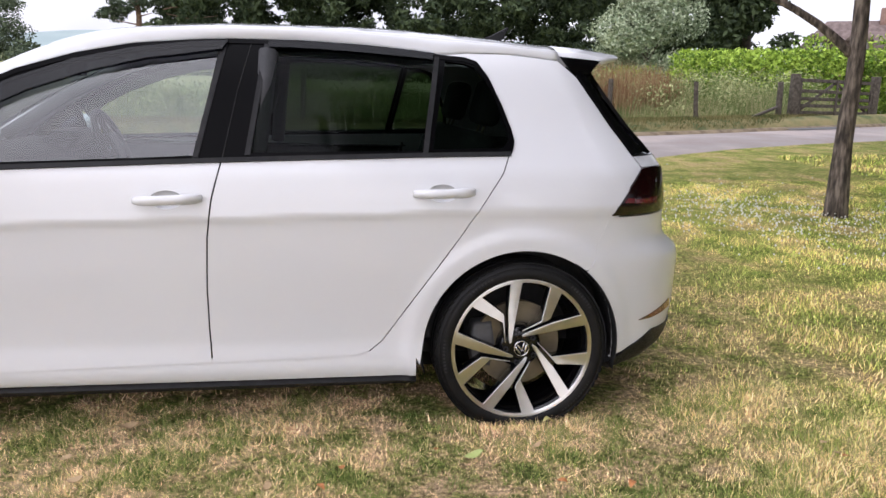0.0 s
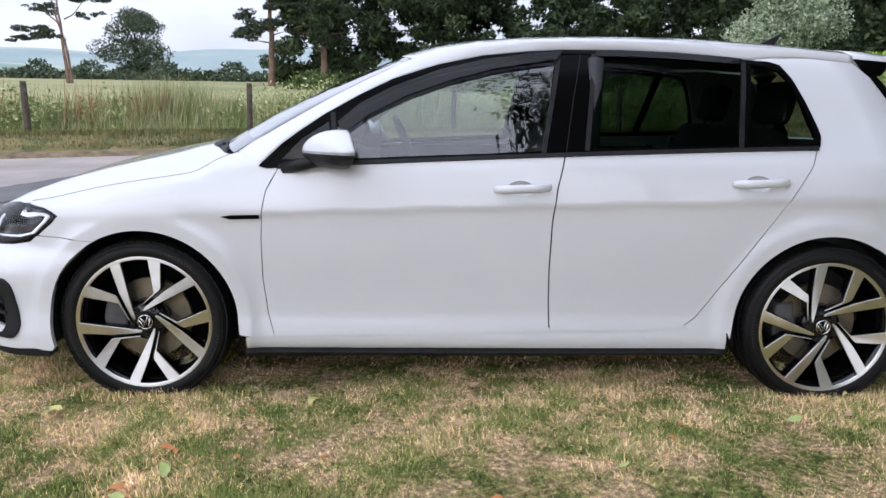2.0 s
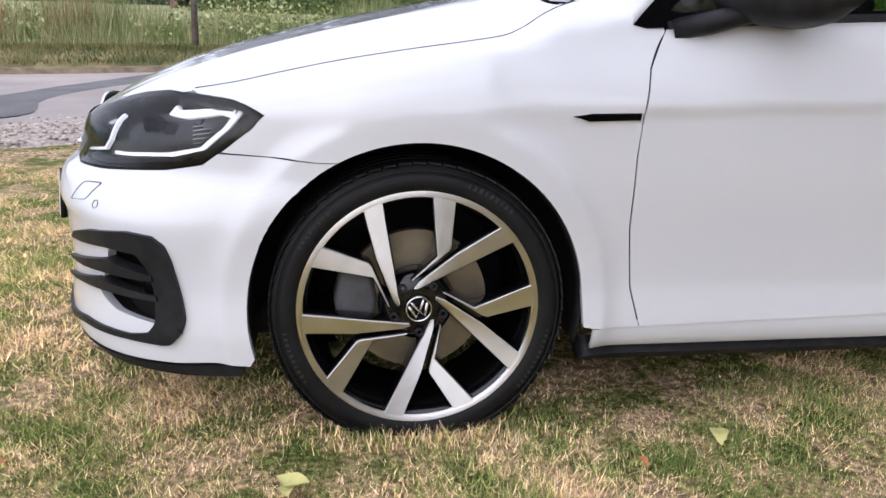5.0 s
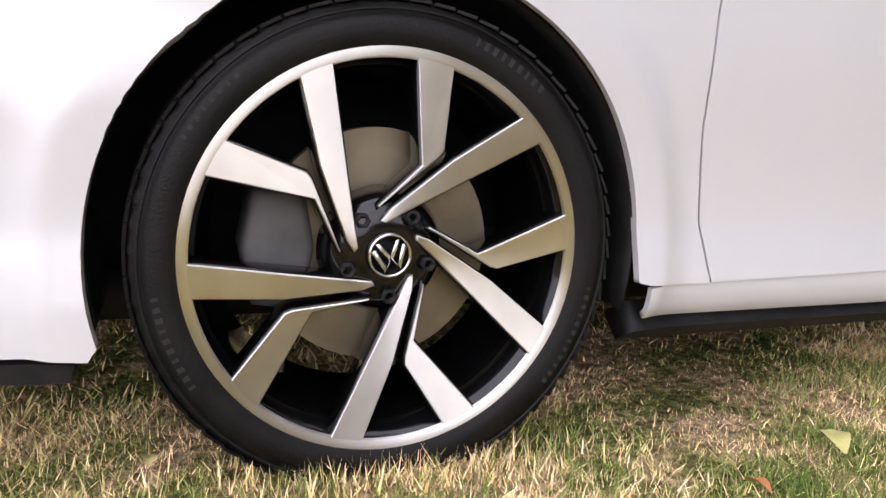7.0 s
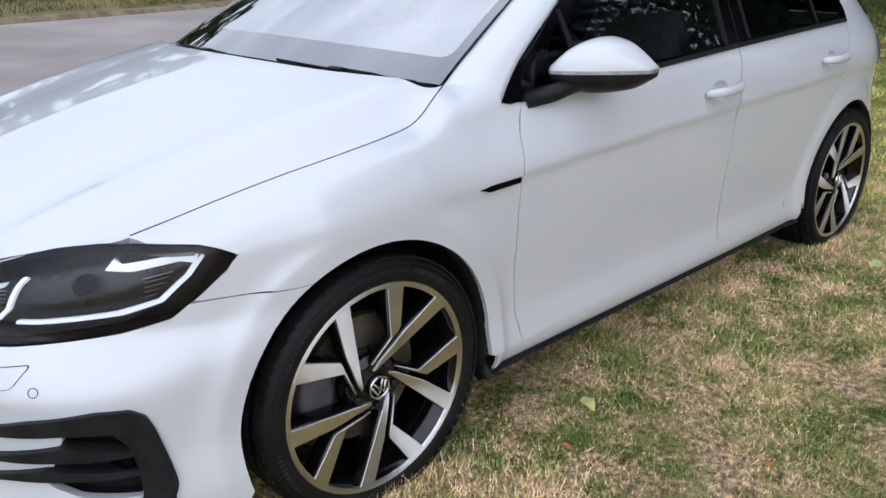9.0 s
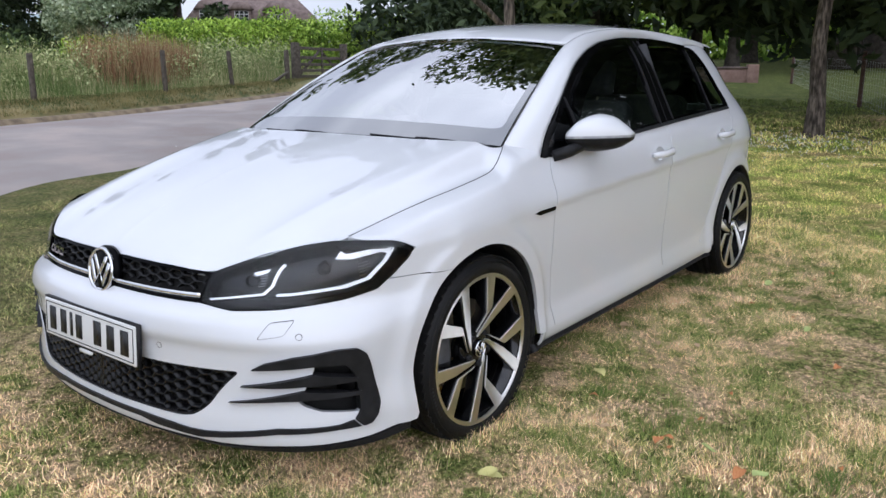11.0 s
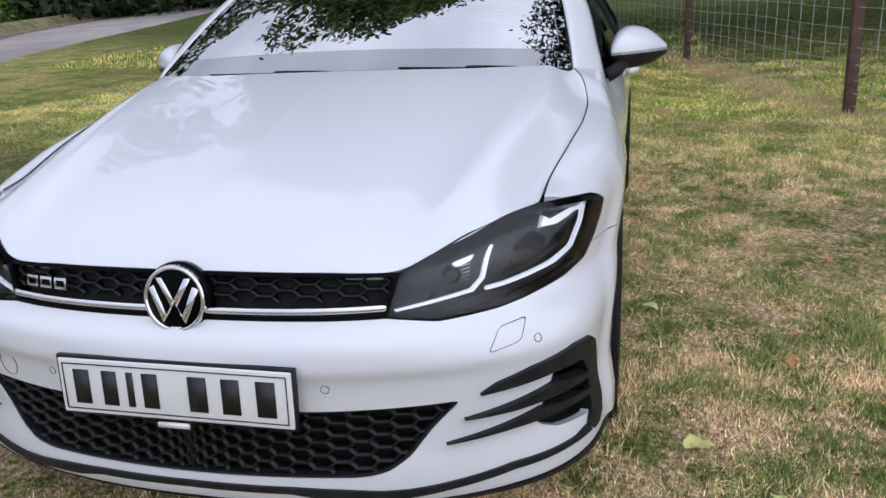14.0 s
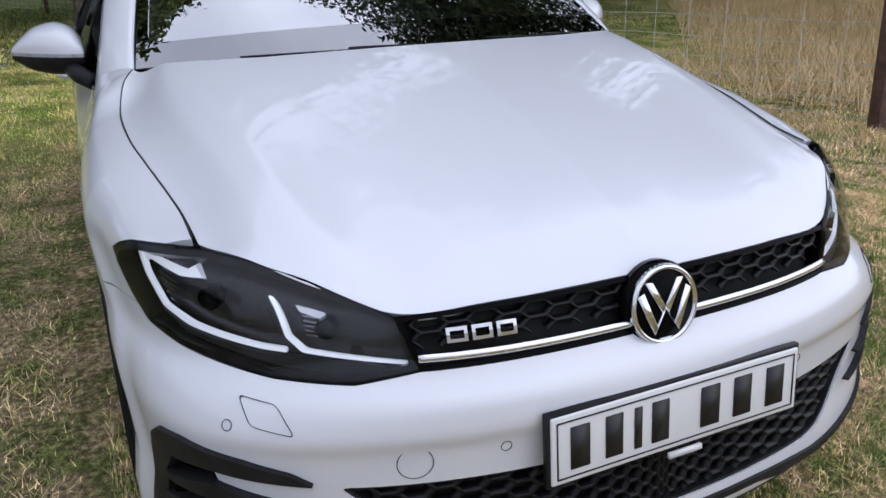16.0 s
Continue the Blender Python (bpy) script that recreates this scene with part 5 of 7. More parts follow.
seat(.92, -.37)
seat(.92, .37)
seat(1.82, 0, True)
dash = [(.38, .60), (.40, .86), (.50, .945), (.70, .955), (.80, .93), (.84, .86), (.80, .72), (.72, .60)]
part("dashboard", prism(dash, -.70, .70, .02), M_DASH, cab)
part("instrument_hood", prism([(.70, .94), (.76, 1.0), (.84, 1.0), (.86, .96), (.82, .92)], .20, .54, .012), M_DASH, cab)
part("centre_console", box_bm(.70, 1.75, -.11, .11, .30, .60, bevel=.03), M_DASH, cab)
part("gear_lever", tube([(1.05, 0, .58), (1.04, 0, .70)], .014, 8), M_CHROME, cab)
part("vent_trim", box_bm(.835, .845, -.68, .68, .80, .812), M_CHROME, cab)
# wheel on the car's right
ang = Matrix.Translation((.98, .37, .92)) @ pose(0, 0, 0, 0, 66, 0)
sw = part("steering_wheel", lathe([(.175 + .015 * math.cos(a), .015 * math.sin(a)) for a in [2 * math.pi * k / 10 for k in range(10)]], 40, "z", True), M_DASH, cab, "black steering wheel")
sw.matrix_basis = ang
part("wheel_boss", box_bm(-.07, .06, -.08, .08, -.02, .02, bevel=.015), M_DASH, sw)
for a in (90, -90, 180):
    c = Vector((math.cos(radians(a)), math.sin(radians(a))))
    part("wheel_spoke", tube([(c.x * .05, c.y * .05, 0), (c.x * .175, c.y * .175, 0)], .016, 6), M_CHROME if a != 180 else M_DASH, sw)
part("column", tube([(.80, .37, .86), (.97, .37, .915)], .04, 10), M_DASH, cab)
part("inside_mirror", box_bm(.93, .95, -.11, .11, 1.235, 1.295, bevel=.01), M_GLOSSBLACK, cab)
for sg in (1, -1):
    part("door_card", box_bm(.50, 2.35, sg * .74, sg * .70, .32, .93, bevel=.02), M_DASH, cab)
    part("inner_pillar", tube([flank(1.70, .95) * 1 + Vector((0, .06, 0)) if sg > 0 else Vector((1.70, -flank(1.70, .95).y - .06, .95)), Vector((1.74, -sg * (.60), 1.33))], .035, 8), M_DASH, cab)
    part("inner_front_pillar", tube([Vector((.40, -sg * .68, .95)), Vector((.72, -sg * .60, 1.15)), Vector((1.02, -sg * .54, 1.30))], .03, 8), M_LINER, cab)
part("headliner", strip([(1.0, -.53, 1.325), (1.8, -.52, 1.385), (2.75, -.50, 1.345)], [(1.0, .53, 1.325), (1.8, .52, 1.385), (2.75, .50, 1.345)], 20, 8, .03), M_LINER, cab)
part("boot_wall", box_bm(2.62, 2.66, -.62, .62, .3, .98, bevel=.01), M_DASH, cab)
part("boot_shelf", box_bm(2.45, 3.05, -.58, .58, .93, .95), M_DASH, cab)
for sg in (1, -1):
    part("boot_side", box_bm(2.45, 2.95, sg * .70, sg * .66, .3, .99), M_DASH, cab)


# ================= ground, lane, field =================
def lawn_material(name, blade=False):
    """Turf: straw patches among green; greener away from the worn parking spot; some shade in the colour."""
    m = bpy.data.materials.new(name)
    m.use_nodes = True
    n, l = m.node_tree.nodes, m.node_tree.links
    b = n["Principled BSDF"]
    b.inputs["Roughness"].default_value = 0.9
    b.inputs["Specular IOR Level"].default_value = 0.15
    tc = n.new("ShaderNodeTexCoord")

    def noise_at(scale, detail=6.0, rough=0.6):
        x = n.new("ShaderNodeTexNoise")
        x.inputs["Scale"].default_value, x.inputs["Detail"].default_value, x.inputs["Roughness"].default_value = scale, detail, rough
        l.new(tc.outputs["Object"], x.inputs["Vector"])
        return x.outputs["Fac"]

    def calc(op, a, b_=0.0):
        x = n.new("ShaderNodeMath")
        x.operation = op
        for k, v in enumerate((a, b_)):
            if isinstance(v, (int, float)):
                x.inputs[k].default_value = v
            else:
                l.new(v, x.inputs[k])
        return x.outputs["Value"]

    def ramp(fac, *stops):
        r = n.new("ShaderNodeValToRGB")
        e = r.color_ramp.elements
        e[0].position, e[0].color = stops[0][0], (*stops[0][1], 1)
        e[1].position, e[1].color = stops[-1][0], (*stops[-1][1], 1)
        for p, c in stops[1:-1]:
            k = e.new(p)
            k.color = (*c, 1)
        l.new(fac, r.inputs["Fac"])
        return r.outputs["Color"]

    def mixed(kind, fac, a, b_):
        x = n.new("ShaderNodeMixRGB")
        x.blend_type = kind
        if isinstance(fac, float):
            x.inputs["Fac"].default_value = fac
        else:
            l.new(fac, x.inputs["Fac"])
        l.new(a, x.inputs["Color1"])
        l.new(b_, x.inputs["Color2"])
        return x.outputs["Color"]

    f_dry, f_green = noise_at(4.6, 8.0, 0.76), noise_at(2.0, 8.0, 0.74)
    if blade:
        rnd = n.new("ShaderNodeNewGeometry").outputs["Random Per Island"]
        jit = calc("MULTIPLY", calc("SUBTRACT", rnd, 0.5), 0.26)
        f_dry, f_green = calc("ADD", f_dry, jit), calc("ADD", f_green, jit)
    dry = ramp(f_dry, (0.385, (0.20, 0.265, 0.07)), (0.46, (0.40, 0.42, 0.145)), (0.51, (0.76, 0.60, 0.33)), (0.60, (0.98, 0.74, 0.50)))
    green = ramp(f_green, (0.36, (0.30, 0.40, 0.08)), (0.48, (0.56, 0.63, 0.16)), (0.55, (0.84, 0.74, 0.29)), (0.64, (0.98, 0.78, 0.40)))
    sep = n.new("ShaderNodeSeparateXYZ")
    l.new(tc.outputs["Object"], sep.inputs["Vector"])
    far = n.new("ShaderNodeMapRange")
    far.inputs["From Min"].default_value, far.inputs["From Max"].default_value = 2.8, 5.5
    l.new(sep.outputs["X"], far.inputs["Value"])
    # greener turf at the car's right, with shade put into its colour
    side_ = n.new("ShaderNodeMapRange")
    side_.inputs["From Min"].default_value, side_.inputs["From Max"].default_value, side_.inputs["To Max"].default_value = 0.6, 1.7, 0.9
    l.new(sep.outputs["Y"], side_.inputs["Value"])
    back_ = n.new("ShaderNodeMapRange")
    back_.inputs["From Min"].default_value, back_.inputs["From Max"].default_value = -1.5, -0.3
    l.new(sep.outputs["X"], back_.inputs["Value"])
    shade_tint = ramp(f_green, (0.38, (0.15, 0.19, 0.06)), (0.52, (0.25, 0.27, 0.10)), (0.64, (0.45, 0.38, 0.19)))
    dry = mixed("MIX", calc("MULTIPLY", side_.outputs["Result"], back_.outputs["Result"]), dry, shade_tint)
    patch = mixed("MIX", far.outputs["Result"], dry, green)
    # greener turf towards the trees at the end, their shade put into its colour
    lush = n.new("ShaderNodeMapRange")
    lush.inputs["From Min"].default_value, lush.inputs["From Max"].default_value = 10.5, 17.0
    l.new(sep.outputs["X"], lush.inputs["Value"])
    deep_shaded = ramp(f_green, (0.38, (0.10, 0.15, 0.035)), (0.62, (0.24, 0.27, 0.085)))
    patch = mixed("MIX", lush.outputs["Result"], patch, deep_shaded)
    if blade:
        r2 = calc("FRACT", calc("MULTIPLY", rnd, 73.7))
        tone = ramp(r2, (0.0, (0.26, 0.26, 0.24)), (0.5, (1.05, 1.05, 1.02)), (1.0, (2.4, 2.3, 2.2)))
    else:
        tone = ramp(noise_at(42.0, 8.0, 0.78), (0.36, (0.12, 0.11, 0.085)), (0.5, (0.48, 0.46, 0.42)), (0.63, (1.25, 1.20, 1.12)))
        bp = n.new("ShaderNodeBump")
        bp.inputs["Strength"].default_value, bp.inputs["Distance"].default_value = 0.9, 0.03
        l.new(noise_at(60.0, 6.0, 0.7), bp.inputs["Height"])
        l.new(bp.outputs["Normal"], b.inputs["Normal"])
    l.new(mixed("MULTIPLY", 1.0, patch, tone), b.inputs["Base Color"])
    return m


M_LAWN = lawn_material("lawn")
M_VERGE = mat("verge_grass", (0.09, 0.115, 0.04), (0.27, 0.22, 0.10), scale=2.2, rough=0.95, bump=1.0, bscale=45, c3=(0.22, 0.20, 0.085), detail=9)
M_ROAD = mat("worn_tarmac", (0.31, 0.26, 0.235), (0.42, 0.355, 0.322), scale=0.8, rough=0.85, bump=0.7, bscale=160, c3=(0.34, 0.302, 0.282), detail=8)
M_PATCH = mat("newer_tarmac", (0.12, 0.12, 0.122), (0.165, 0.163, 0.16), scale=3, rough=0.85, bump=0.7, bscale=180, detail=8)
M_GRAVEL = mat("gravel", (0.26, 0.215, 0.185), (0.52, 0.45, 0.39), scale=30, rough=0.9, bump=1.0, bscale=60, detail=6)
M_SOIL = mat("bare_soil", (0.13, 0.095, 0.06), (0.27, 0.21, 0.13), scale=5, rough=0.95, bump=0.8, bscale=50, detail=8)
M_CROP = mat("ripening_crop", (0.21, 0.225, 0.09), (0.35, 0.325, 0.15), scale=0.12, rough=0.95, bump=1.0, bscale=9, c3=(0.275, 0.27, 0.115), detail=9)
# aerial haze is mixed into the colours of the far fields and hills
M_FARFIELD = mat("hazy_far_fields", (0.22, 0.30, 0.22), (0.42, 0.47, 0.37), scale=0.012, rough=1.0, c3=(0.20, 0.28, 0.24), detail=3)
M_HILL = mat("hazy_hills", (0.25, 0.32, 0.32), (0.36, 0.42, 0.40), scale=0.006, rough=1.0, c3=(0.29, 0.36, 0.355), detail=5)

q_ = np.linspace(-1, 1, 301)
gxs = np.sign(q_) * (np.abs(q_) * 16 + np.abs(q_) ** 5 * 2400)
GX, GY = np.meshgrid(gxs, gxs, indexing="ij")
wave = 0.012 * np.sin(GX * 2.1 + 1.3) * np.cos(GY * 1.7) * np.exp(-(GX ** 2 + GY ** 2) / 200)
near_car = np.exp(-(((GX - 1.3) / 2.2) ** 4 + (GY / 1.3) ** 4))
co = np.stack([GX.ravel(), GY.ravel(), (land(GX, GY) + wave * (1 - near_car)).ravel()], 1)
n_ = len(gxs)
ii, jj = np.meshgrid(np.arange(n_ - 1), np.arange(n_ - 1), indexing="ij")
a_ = (ii * n_ + jj).ravel()
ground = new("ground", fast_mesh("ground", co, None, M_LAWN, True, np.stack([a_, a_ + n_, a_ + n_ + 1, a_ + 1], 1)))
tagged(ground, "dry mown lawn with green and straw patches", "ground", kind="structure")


def ribbon(name, side_a, side_b, material, lift, n=120, m=10, edge=0.0, ragged=0.0, crown=0.0):
    """A sheet laid over the land between two lines."""
    A, B = spline([(x, y, 0) for x, y in side_a], n), spline([(x, y, 0) for x, y in side_b], n)
    co_, rng = [], np.random.RandomState(5)
    for i in range(n):
        ja, jb = rng.uniform(-ragged, ragged, 2)
        for j in range(m + 1):
            t = j / m
            p = A[i].lerp(B[i], t + (ja if j == 0 else jb if j == m else 0))
            z = on_land(p.x, p.y) + lift + crown * 4 * t * (1 - t)
            if edge and j in (0, m):
                z -= edge
            co_.append((p.x, p.y, z))
    k = np.arange((n - 1) * m)
    i, j = k // m, k % m
    a = i * (m + 1) + j
    me = fast_mesh(name, np.array(co_), None, material, True, np.stack([a, a + m + 1, a + m + 2, a + 1], 1))
    bm = bmesh.new()
    bm.from_mesh(me)
    facing(bm, (0, 0, 1))
    bm.to_mesh(me)
    bm.free()
    return new(name, me)


NEAR_EDGE = [(-40, -24), (-16, -7), (-8, -1.2), (-4.6, 1.6), (-2.4, 3.5), (-.5, 4.35), (1.1, 5.0), (4.3, 6.6), (7.1, 8.4), (9.6, 10.1), (13.4, 11.5), (22, 14), (45, 21)]
FAR_EDGE = [(-46, -12), (-20, 2), (-11, 5.6), (-6.0, 8.3), (-3.9, 9.2), (-2.0, 10.1), (1.5, 11.1), (4.9, 11.9), (7.0, 12.4), (10.2, 13.3), (14.4, 14.8), (22, 17.4), (45, 25)]
road = tagged(ribbon("road", NEAR_EDGE, FAR_EDGE, M_ROAD, .016, 160, 14, .03, .006, .03), "worn grey tarmac lane beside the lawn", "road", kind="structure")
ribbon("tarmac_patch", [(-3.95, 3.6), (-3.92, 4.3), (-3.6, 5.5), (-3.14, 7.1), (-2.4, 9.3), (-1.9, 10.4)], [(-3.3, 3.1), (-3.1, 4.1), (-2.70, 4.75), (-2.88, 5.7), (-2.65, 6.9), (-1.55, 10.2)], M_PATCH, .052, 60, 6, .008, .02)
tagged(bpy.data.objects["tarmac_patch"], "darker strip of newer tarmac across the lane", "road patch", kind="structure")
ribbon("road_patch", [(13.2, 14.1), (14.4, 14.3), (15.6, 14.8)], [(13.2, 14.6), (14.3, 15.1), (15.3, 15.2)], M_PATCH, .055, 24, 6, .008, .03)
tagged(bpy.data.objects["road_patch"], "dark tarmac patch at the lane's edge", "road patch", kind="structure")
ribbon("gravel_apron", [(-9, -2.6), (-5.0, .6), (-3.05, 2.15), (-2.6, 2.9), (-2.0, 3.4), (-.5, 4.25)], [(-9, -1.6), (-5.2, 1.9), (-3.5, 3.25), (-2.9, 4.3), (-2.2, 4.6), (-.3, 4.6)], M_GRAVEL, .030, 70, 8, .03, .03)
tagged(bpy.data.objects["gravel_apron"], "strip of pale gravel between lawn and lane", "gravel", kind="structure")
# loose stones on the gravel
rng = np.random.RandomState(11)
bm = bmesh.new()
bmesh.ops.create_icosphere(bm, subdivisions=1, radius=1.0)
sv = np.array([v.co[:] for v in bm.verts])
sf = np.array([[v.index for v in f.verts] for f in bm.faces])
bm.free()
cs, fs = [], []
for k in range(1500):
    t = rng.uniform(0, 1)
    x = -5.2 + 4.6 * t + rng.normal(0, .25)
    y = np.interp(x, [-9, -5.1, -3.3, -2.7, -2.1, -.4], [-2.1, 1.2, 2.8, 3.6, 4.0, 4.4]) + rng.normal(0, .45)
    r = rng.uniform(.008, .026)
    cs.append(sv * rng.uniform(.6, 1.2, 3) * r * (1, 1, .6) + (x, y, on_land(x, y) + .034))
    fs.append(sf + len(sv) * k)
stones = new("loose_stones", fast_mesh("loose_stones", np.concatenate(cs), np.concatenate(fs), mat("stone", (0.27, 0.23, 0.20), (0.56, 0.49, 0.43), scale=3, rough=0.9, island=0.9)))
tagged(stones, "pale loose stones on the gravel strip", "gravel", kind="stuff")
# verge: a low bank with a bare brown edge to the lane
VERGE_BACK = [(-48, -9), (-22, 4.5), (-12, 8.4), (-6.0, 10.5), (-2.4, 11.9), (1.6, 12.7), (5.1, 13.3), (8.4, 14.1), (11.0, 14.9), (14.2, 16.1), (17.6, 17.3), (24, 19.3), (46, 27)]
ribbon("verge_edge", [(x + .05, y - .12) for x, y in FAR_EDGE], [(x, y + .24) for x, y in FAR_EDGE], M_SOIL, .05, 160, 5, .05, .10, .03)
tagged(bpy.data.objects["verge_edge"], "bare brown soil along the verge", "verge", kind="structure")
ribbon("verge", [(x, y + .22) for x, y in FAR_EDGE], VERGE_BACK, M_VERGE, .13, 160, 10, .10, .05, .14)
tagged(bpy.data.objects["verge"], "grassy bank beside the lane", "verge", kind="structure")
ribbon("crop_field", [(-160, 10), (-40, 14), (-12, 12.5), (-2.7, 15.0), (5, 17.5), (9, 21)], [(-160, 110), (-60, 100), (-30, 95), (-10, 82), (4, 70), (12, 52)], M_CROP, .55, 90, 40, .5)
tagged(bpy.data.objects["crop_field"], "pale ripening crop field behind the fence", "field", kind="structure")


# hills: long low ridges, each one further and paler with haze in its colour
def ridge(name, dist, top, width_, seed, material, label):
    rng = np.random.RandomState(seed)
    az = np.radians(np.linspace(60, 165, 160))
    ph = rng.uniform(0, 6, 4)
    co_ = []
    for a in az:
        hgt = top * (1 + .10 * math.sin(5 * a + ph[0]) + .06 * math.sin(13 * a + ph[1]) + .03 * math.sin(37 * a + ph[2]))
        for d, f in ((0, -.3), (.25, .45), (.55, .85), (.8, 1.0), (1.2, .9)):
            x, y = (dist + d * width_) * math.cos(a), (dist + d * width_) * math.sin(a)
            co_.append((x, y, hgt * f))
    k = np.arange(159 * 4)
    i, j = k // 4, k % 4
    a = i * 5 + j
    o = new(name, fast_mesh(name, np.array(co_), None, material, True, np.stack([a, a + 1, a + 6, a + 5], 1)))
    return tagged(o, label, "hill", kind="structure")


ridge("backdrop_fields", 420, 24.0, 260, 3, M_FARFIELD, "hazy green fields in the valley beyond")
ridge("backdrop_hills", 1100, 98.0, 600, 7, M_HILL, "hills on the horizon, haze put into their pale blue")


# ================= trees, hedges and fences =================
def leaf_mat(name, c1, c2, c3=None):
    m = mat(name, c1, c2, scale=0.5, rough=0.7, island=0.7, c3=c3, spec=0.25)
    b = m.node_tree.nodes["Principled BSDF"]
    b.inputs["Subsurface Weight"].default_value = 0.0
    return m


M_LEAF_DARK = leaf_mat("dark_leaves", (0.020, 0.034, 0.014), (0.060, 0.085, 0.035))
M_LEAF_MID = leaf_mat("green_leaves", (0.040, 0.068, 0.020), (0.12, 0.16, 0.045))
M_LEAF_HEDGE = leaf_mat("bright_hedge_leaves", (0.13, 0.23, 0.03), (0.46, 0.62, 0.10))
M_LEAF_SILVER = leaf_mat("silver_leaves", (0.20, 0.26, 0.15), (0.48, 0.54, 0.38))
# distance haze is part of this leaf colour
M_LEAF_FAR = leaf_mat("hazy_leaves", (0.045, 0.066, 0.038), (0.10, 0.13, 0.072))
M_NEEDLE = leaf_mat("pine_needles", (0.028, 0.045, 0.028), (0.075, 0.10, 0.055))
M_BARK = mat("rough_bark", (0.03, 0.024, 0.019), (0.22, 0.18, 0.145), scale=16, rough=0.95, bump=1.0, bscale=26, detail=9, c3=(0.10, 0.08, 0.063), stretch=(1.6, 1.6, 0.35))
M_BARK_DARK = mat("dark_bark", (0.03, 0.025, 0.02), (0.07, 0.058, 0.046), scale=5, rough=0.95, bump=0.8, bscale=25)
M_PINEBARK = mat("pine_bark", (0.14, 0.09, 0.065), (0.24, 0.16, 0.115), scale=3, rough=0.95, bump=0.8, bscale=20)
M_POST = mat("weathered_post", (0.055, 0.045, 0.034), (0.13, 0.11, 0.085), scale=12, rough=0.9, bump=0.7, bscale=70)
M_POST_RED = mat("brown_post", (0.075, 0.040, 0.030), (0.13, 0.075, 0.055), scale=12, rough=0.85, bump=0.6, bscale=70)
M_WIRE = mat("galvanised_wire", (0.60, 0.61, 0.58), (0.50, 0.51, 0.48), rough=0.5)


def leaves(blobs, n, size, seed, shell=.55, droop=0.0):
    """Leaf-shaped quads scattered through blobs (x, y, z, rx, ry, rz)."""
    rng = np.random.RandomState(seed)
    B = np.array(blobs, float)
    wgt = (B[:, 3] * B[:, 4] * B[:, 5]) ** .8
    k = rng.choice(len(B), n, p=wgt / wgt.sum())
    d = rng.normal(size=(n, 3))
    d /= np.linalg.norm(d, axis=1)[:, None]
    r = (shell + (1 - shell) * rng.rand(n)) ** .7 * (1 + .10 * rng.normal(size=n))
    c = B[k, :3] + d * B[k, 3:] * r[:, None]
    u = rng.normal(size=(n, 3))
    u[:, 2] -= droop
    u /= np.linalg.norm(u, axis=1)[:, None]
    v = np.cross(u, rng.normal(size=(n, 3)))
    v /= np.linalg.norm(v, axis=1)[:, None]
    s = size * rng.uniform(.6, 1.4, n)[:, None]
    w = np.cross(u, v)
    p = np.stack([c - u * s, c - v * s * .42 + w * s * .1, c + u * s, c + v * s * .42 + w * s * .1], 1).reshape(-1, 3)
    return p, np.arange(4 * n).reshape(-1, 4)


def crown_blobs(x, y, z0, z1, r, n, seed, shape="round"):
    rng = np.random.RandomState(seed)
    out = []
    for i in range(n):
        f = rng.rand()
        z = z0 + (z1 - z0) * f
        if shape == "round":
            rr = r * math.sqrt(max(.05, 1 - (2 * f - 1) ** 2)) * .85
        elif shape == "cone":
            rr = r * (1 - f) ** .8 + .2
        elif shape == "column":
            rr = r * (1 - .5 * f)
        a = rng.uniform(0, 6.283)
        q = math.sqrt(rng.rand()) * rr
        s = r * rng.uniform(.22, .42) * (1 if shape == "round" else .9)
        out.append((x + q * math.cos(a), y + q * math.sin(a), z, s, s, s * rng.uniform(.5, .85)))
    return out


def tree(name, label, x, y, h, tr, blobs, n, size, leafm, barkm, limbs=(), seed=1, sink=.1, lean=(0, 0)):
    z = on_land(x, y)
    t = thing(name, label, "tree", Matrix.Translation((x, y, z)))
    rng = np.random.RandomState(seed)
    pts, rad = [], []
    for k in range(9):
        f = k / 8
        pts.append((lean[0] * f * h + rng.normal(0, .02 * tr * 6) * (k > 0), lean[1] * f * h + rng.normal(0, .02 * tr * 6) * (k > 0), -sink + f * (h + sink)))
        rad.append(tr * (1.35 if k == 0 else 1.0) * (1 - .72 * f))
    part("trunk", tube(spline(pts, 25), 0, 14, taper=[float(np.interp(i / 24, np.linspace(0, 1, 9), rad)) for i in range(25)]), barkm, t, "rough bark trunk")
    for li in limbs:
        P = [Vector(p) for p in li[:-1]]
        r0 = li[-1]
        part("limb", tube(spline(P, 12), 0, 8, taper=[r0 * (1 - .75 * i / 11) for i in range(12)]), barkm, t)
    if n:
        co_, qd = leaves([(b[0] - x, b[1] - y, b[2] - z, *b[3:]) for b in blobs], n, size, seed + 50)
        me = fast_mesh("crown", co_, None, leafm, False, qd)
        o = new("crown", me)
        o.parent = t
        tagged(o, "leafy crown of many small leaves")
    return t


def limb_set(h0, h1, n, reach, seed, r0, up=.5):
    rng = np.random.RandomState(seed)
    out = []
    for k in range(n):
        a = 6.283 * (k + rng.rand() * .6) / n
        z = h0 + (h1 - h0) * rng.rand()
        L = reach * rng.uniform(.7, 1.1)
        out.append(((0, 0, z), (math.cos(a) * L * .4, math.sin(a) * L * .4, z + L * up * .35), (math.cos(a) * L, math.sin(a) * L, z + L * up), r0 * rng.uniform(.7, 1.1)))
    return out


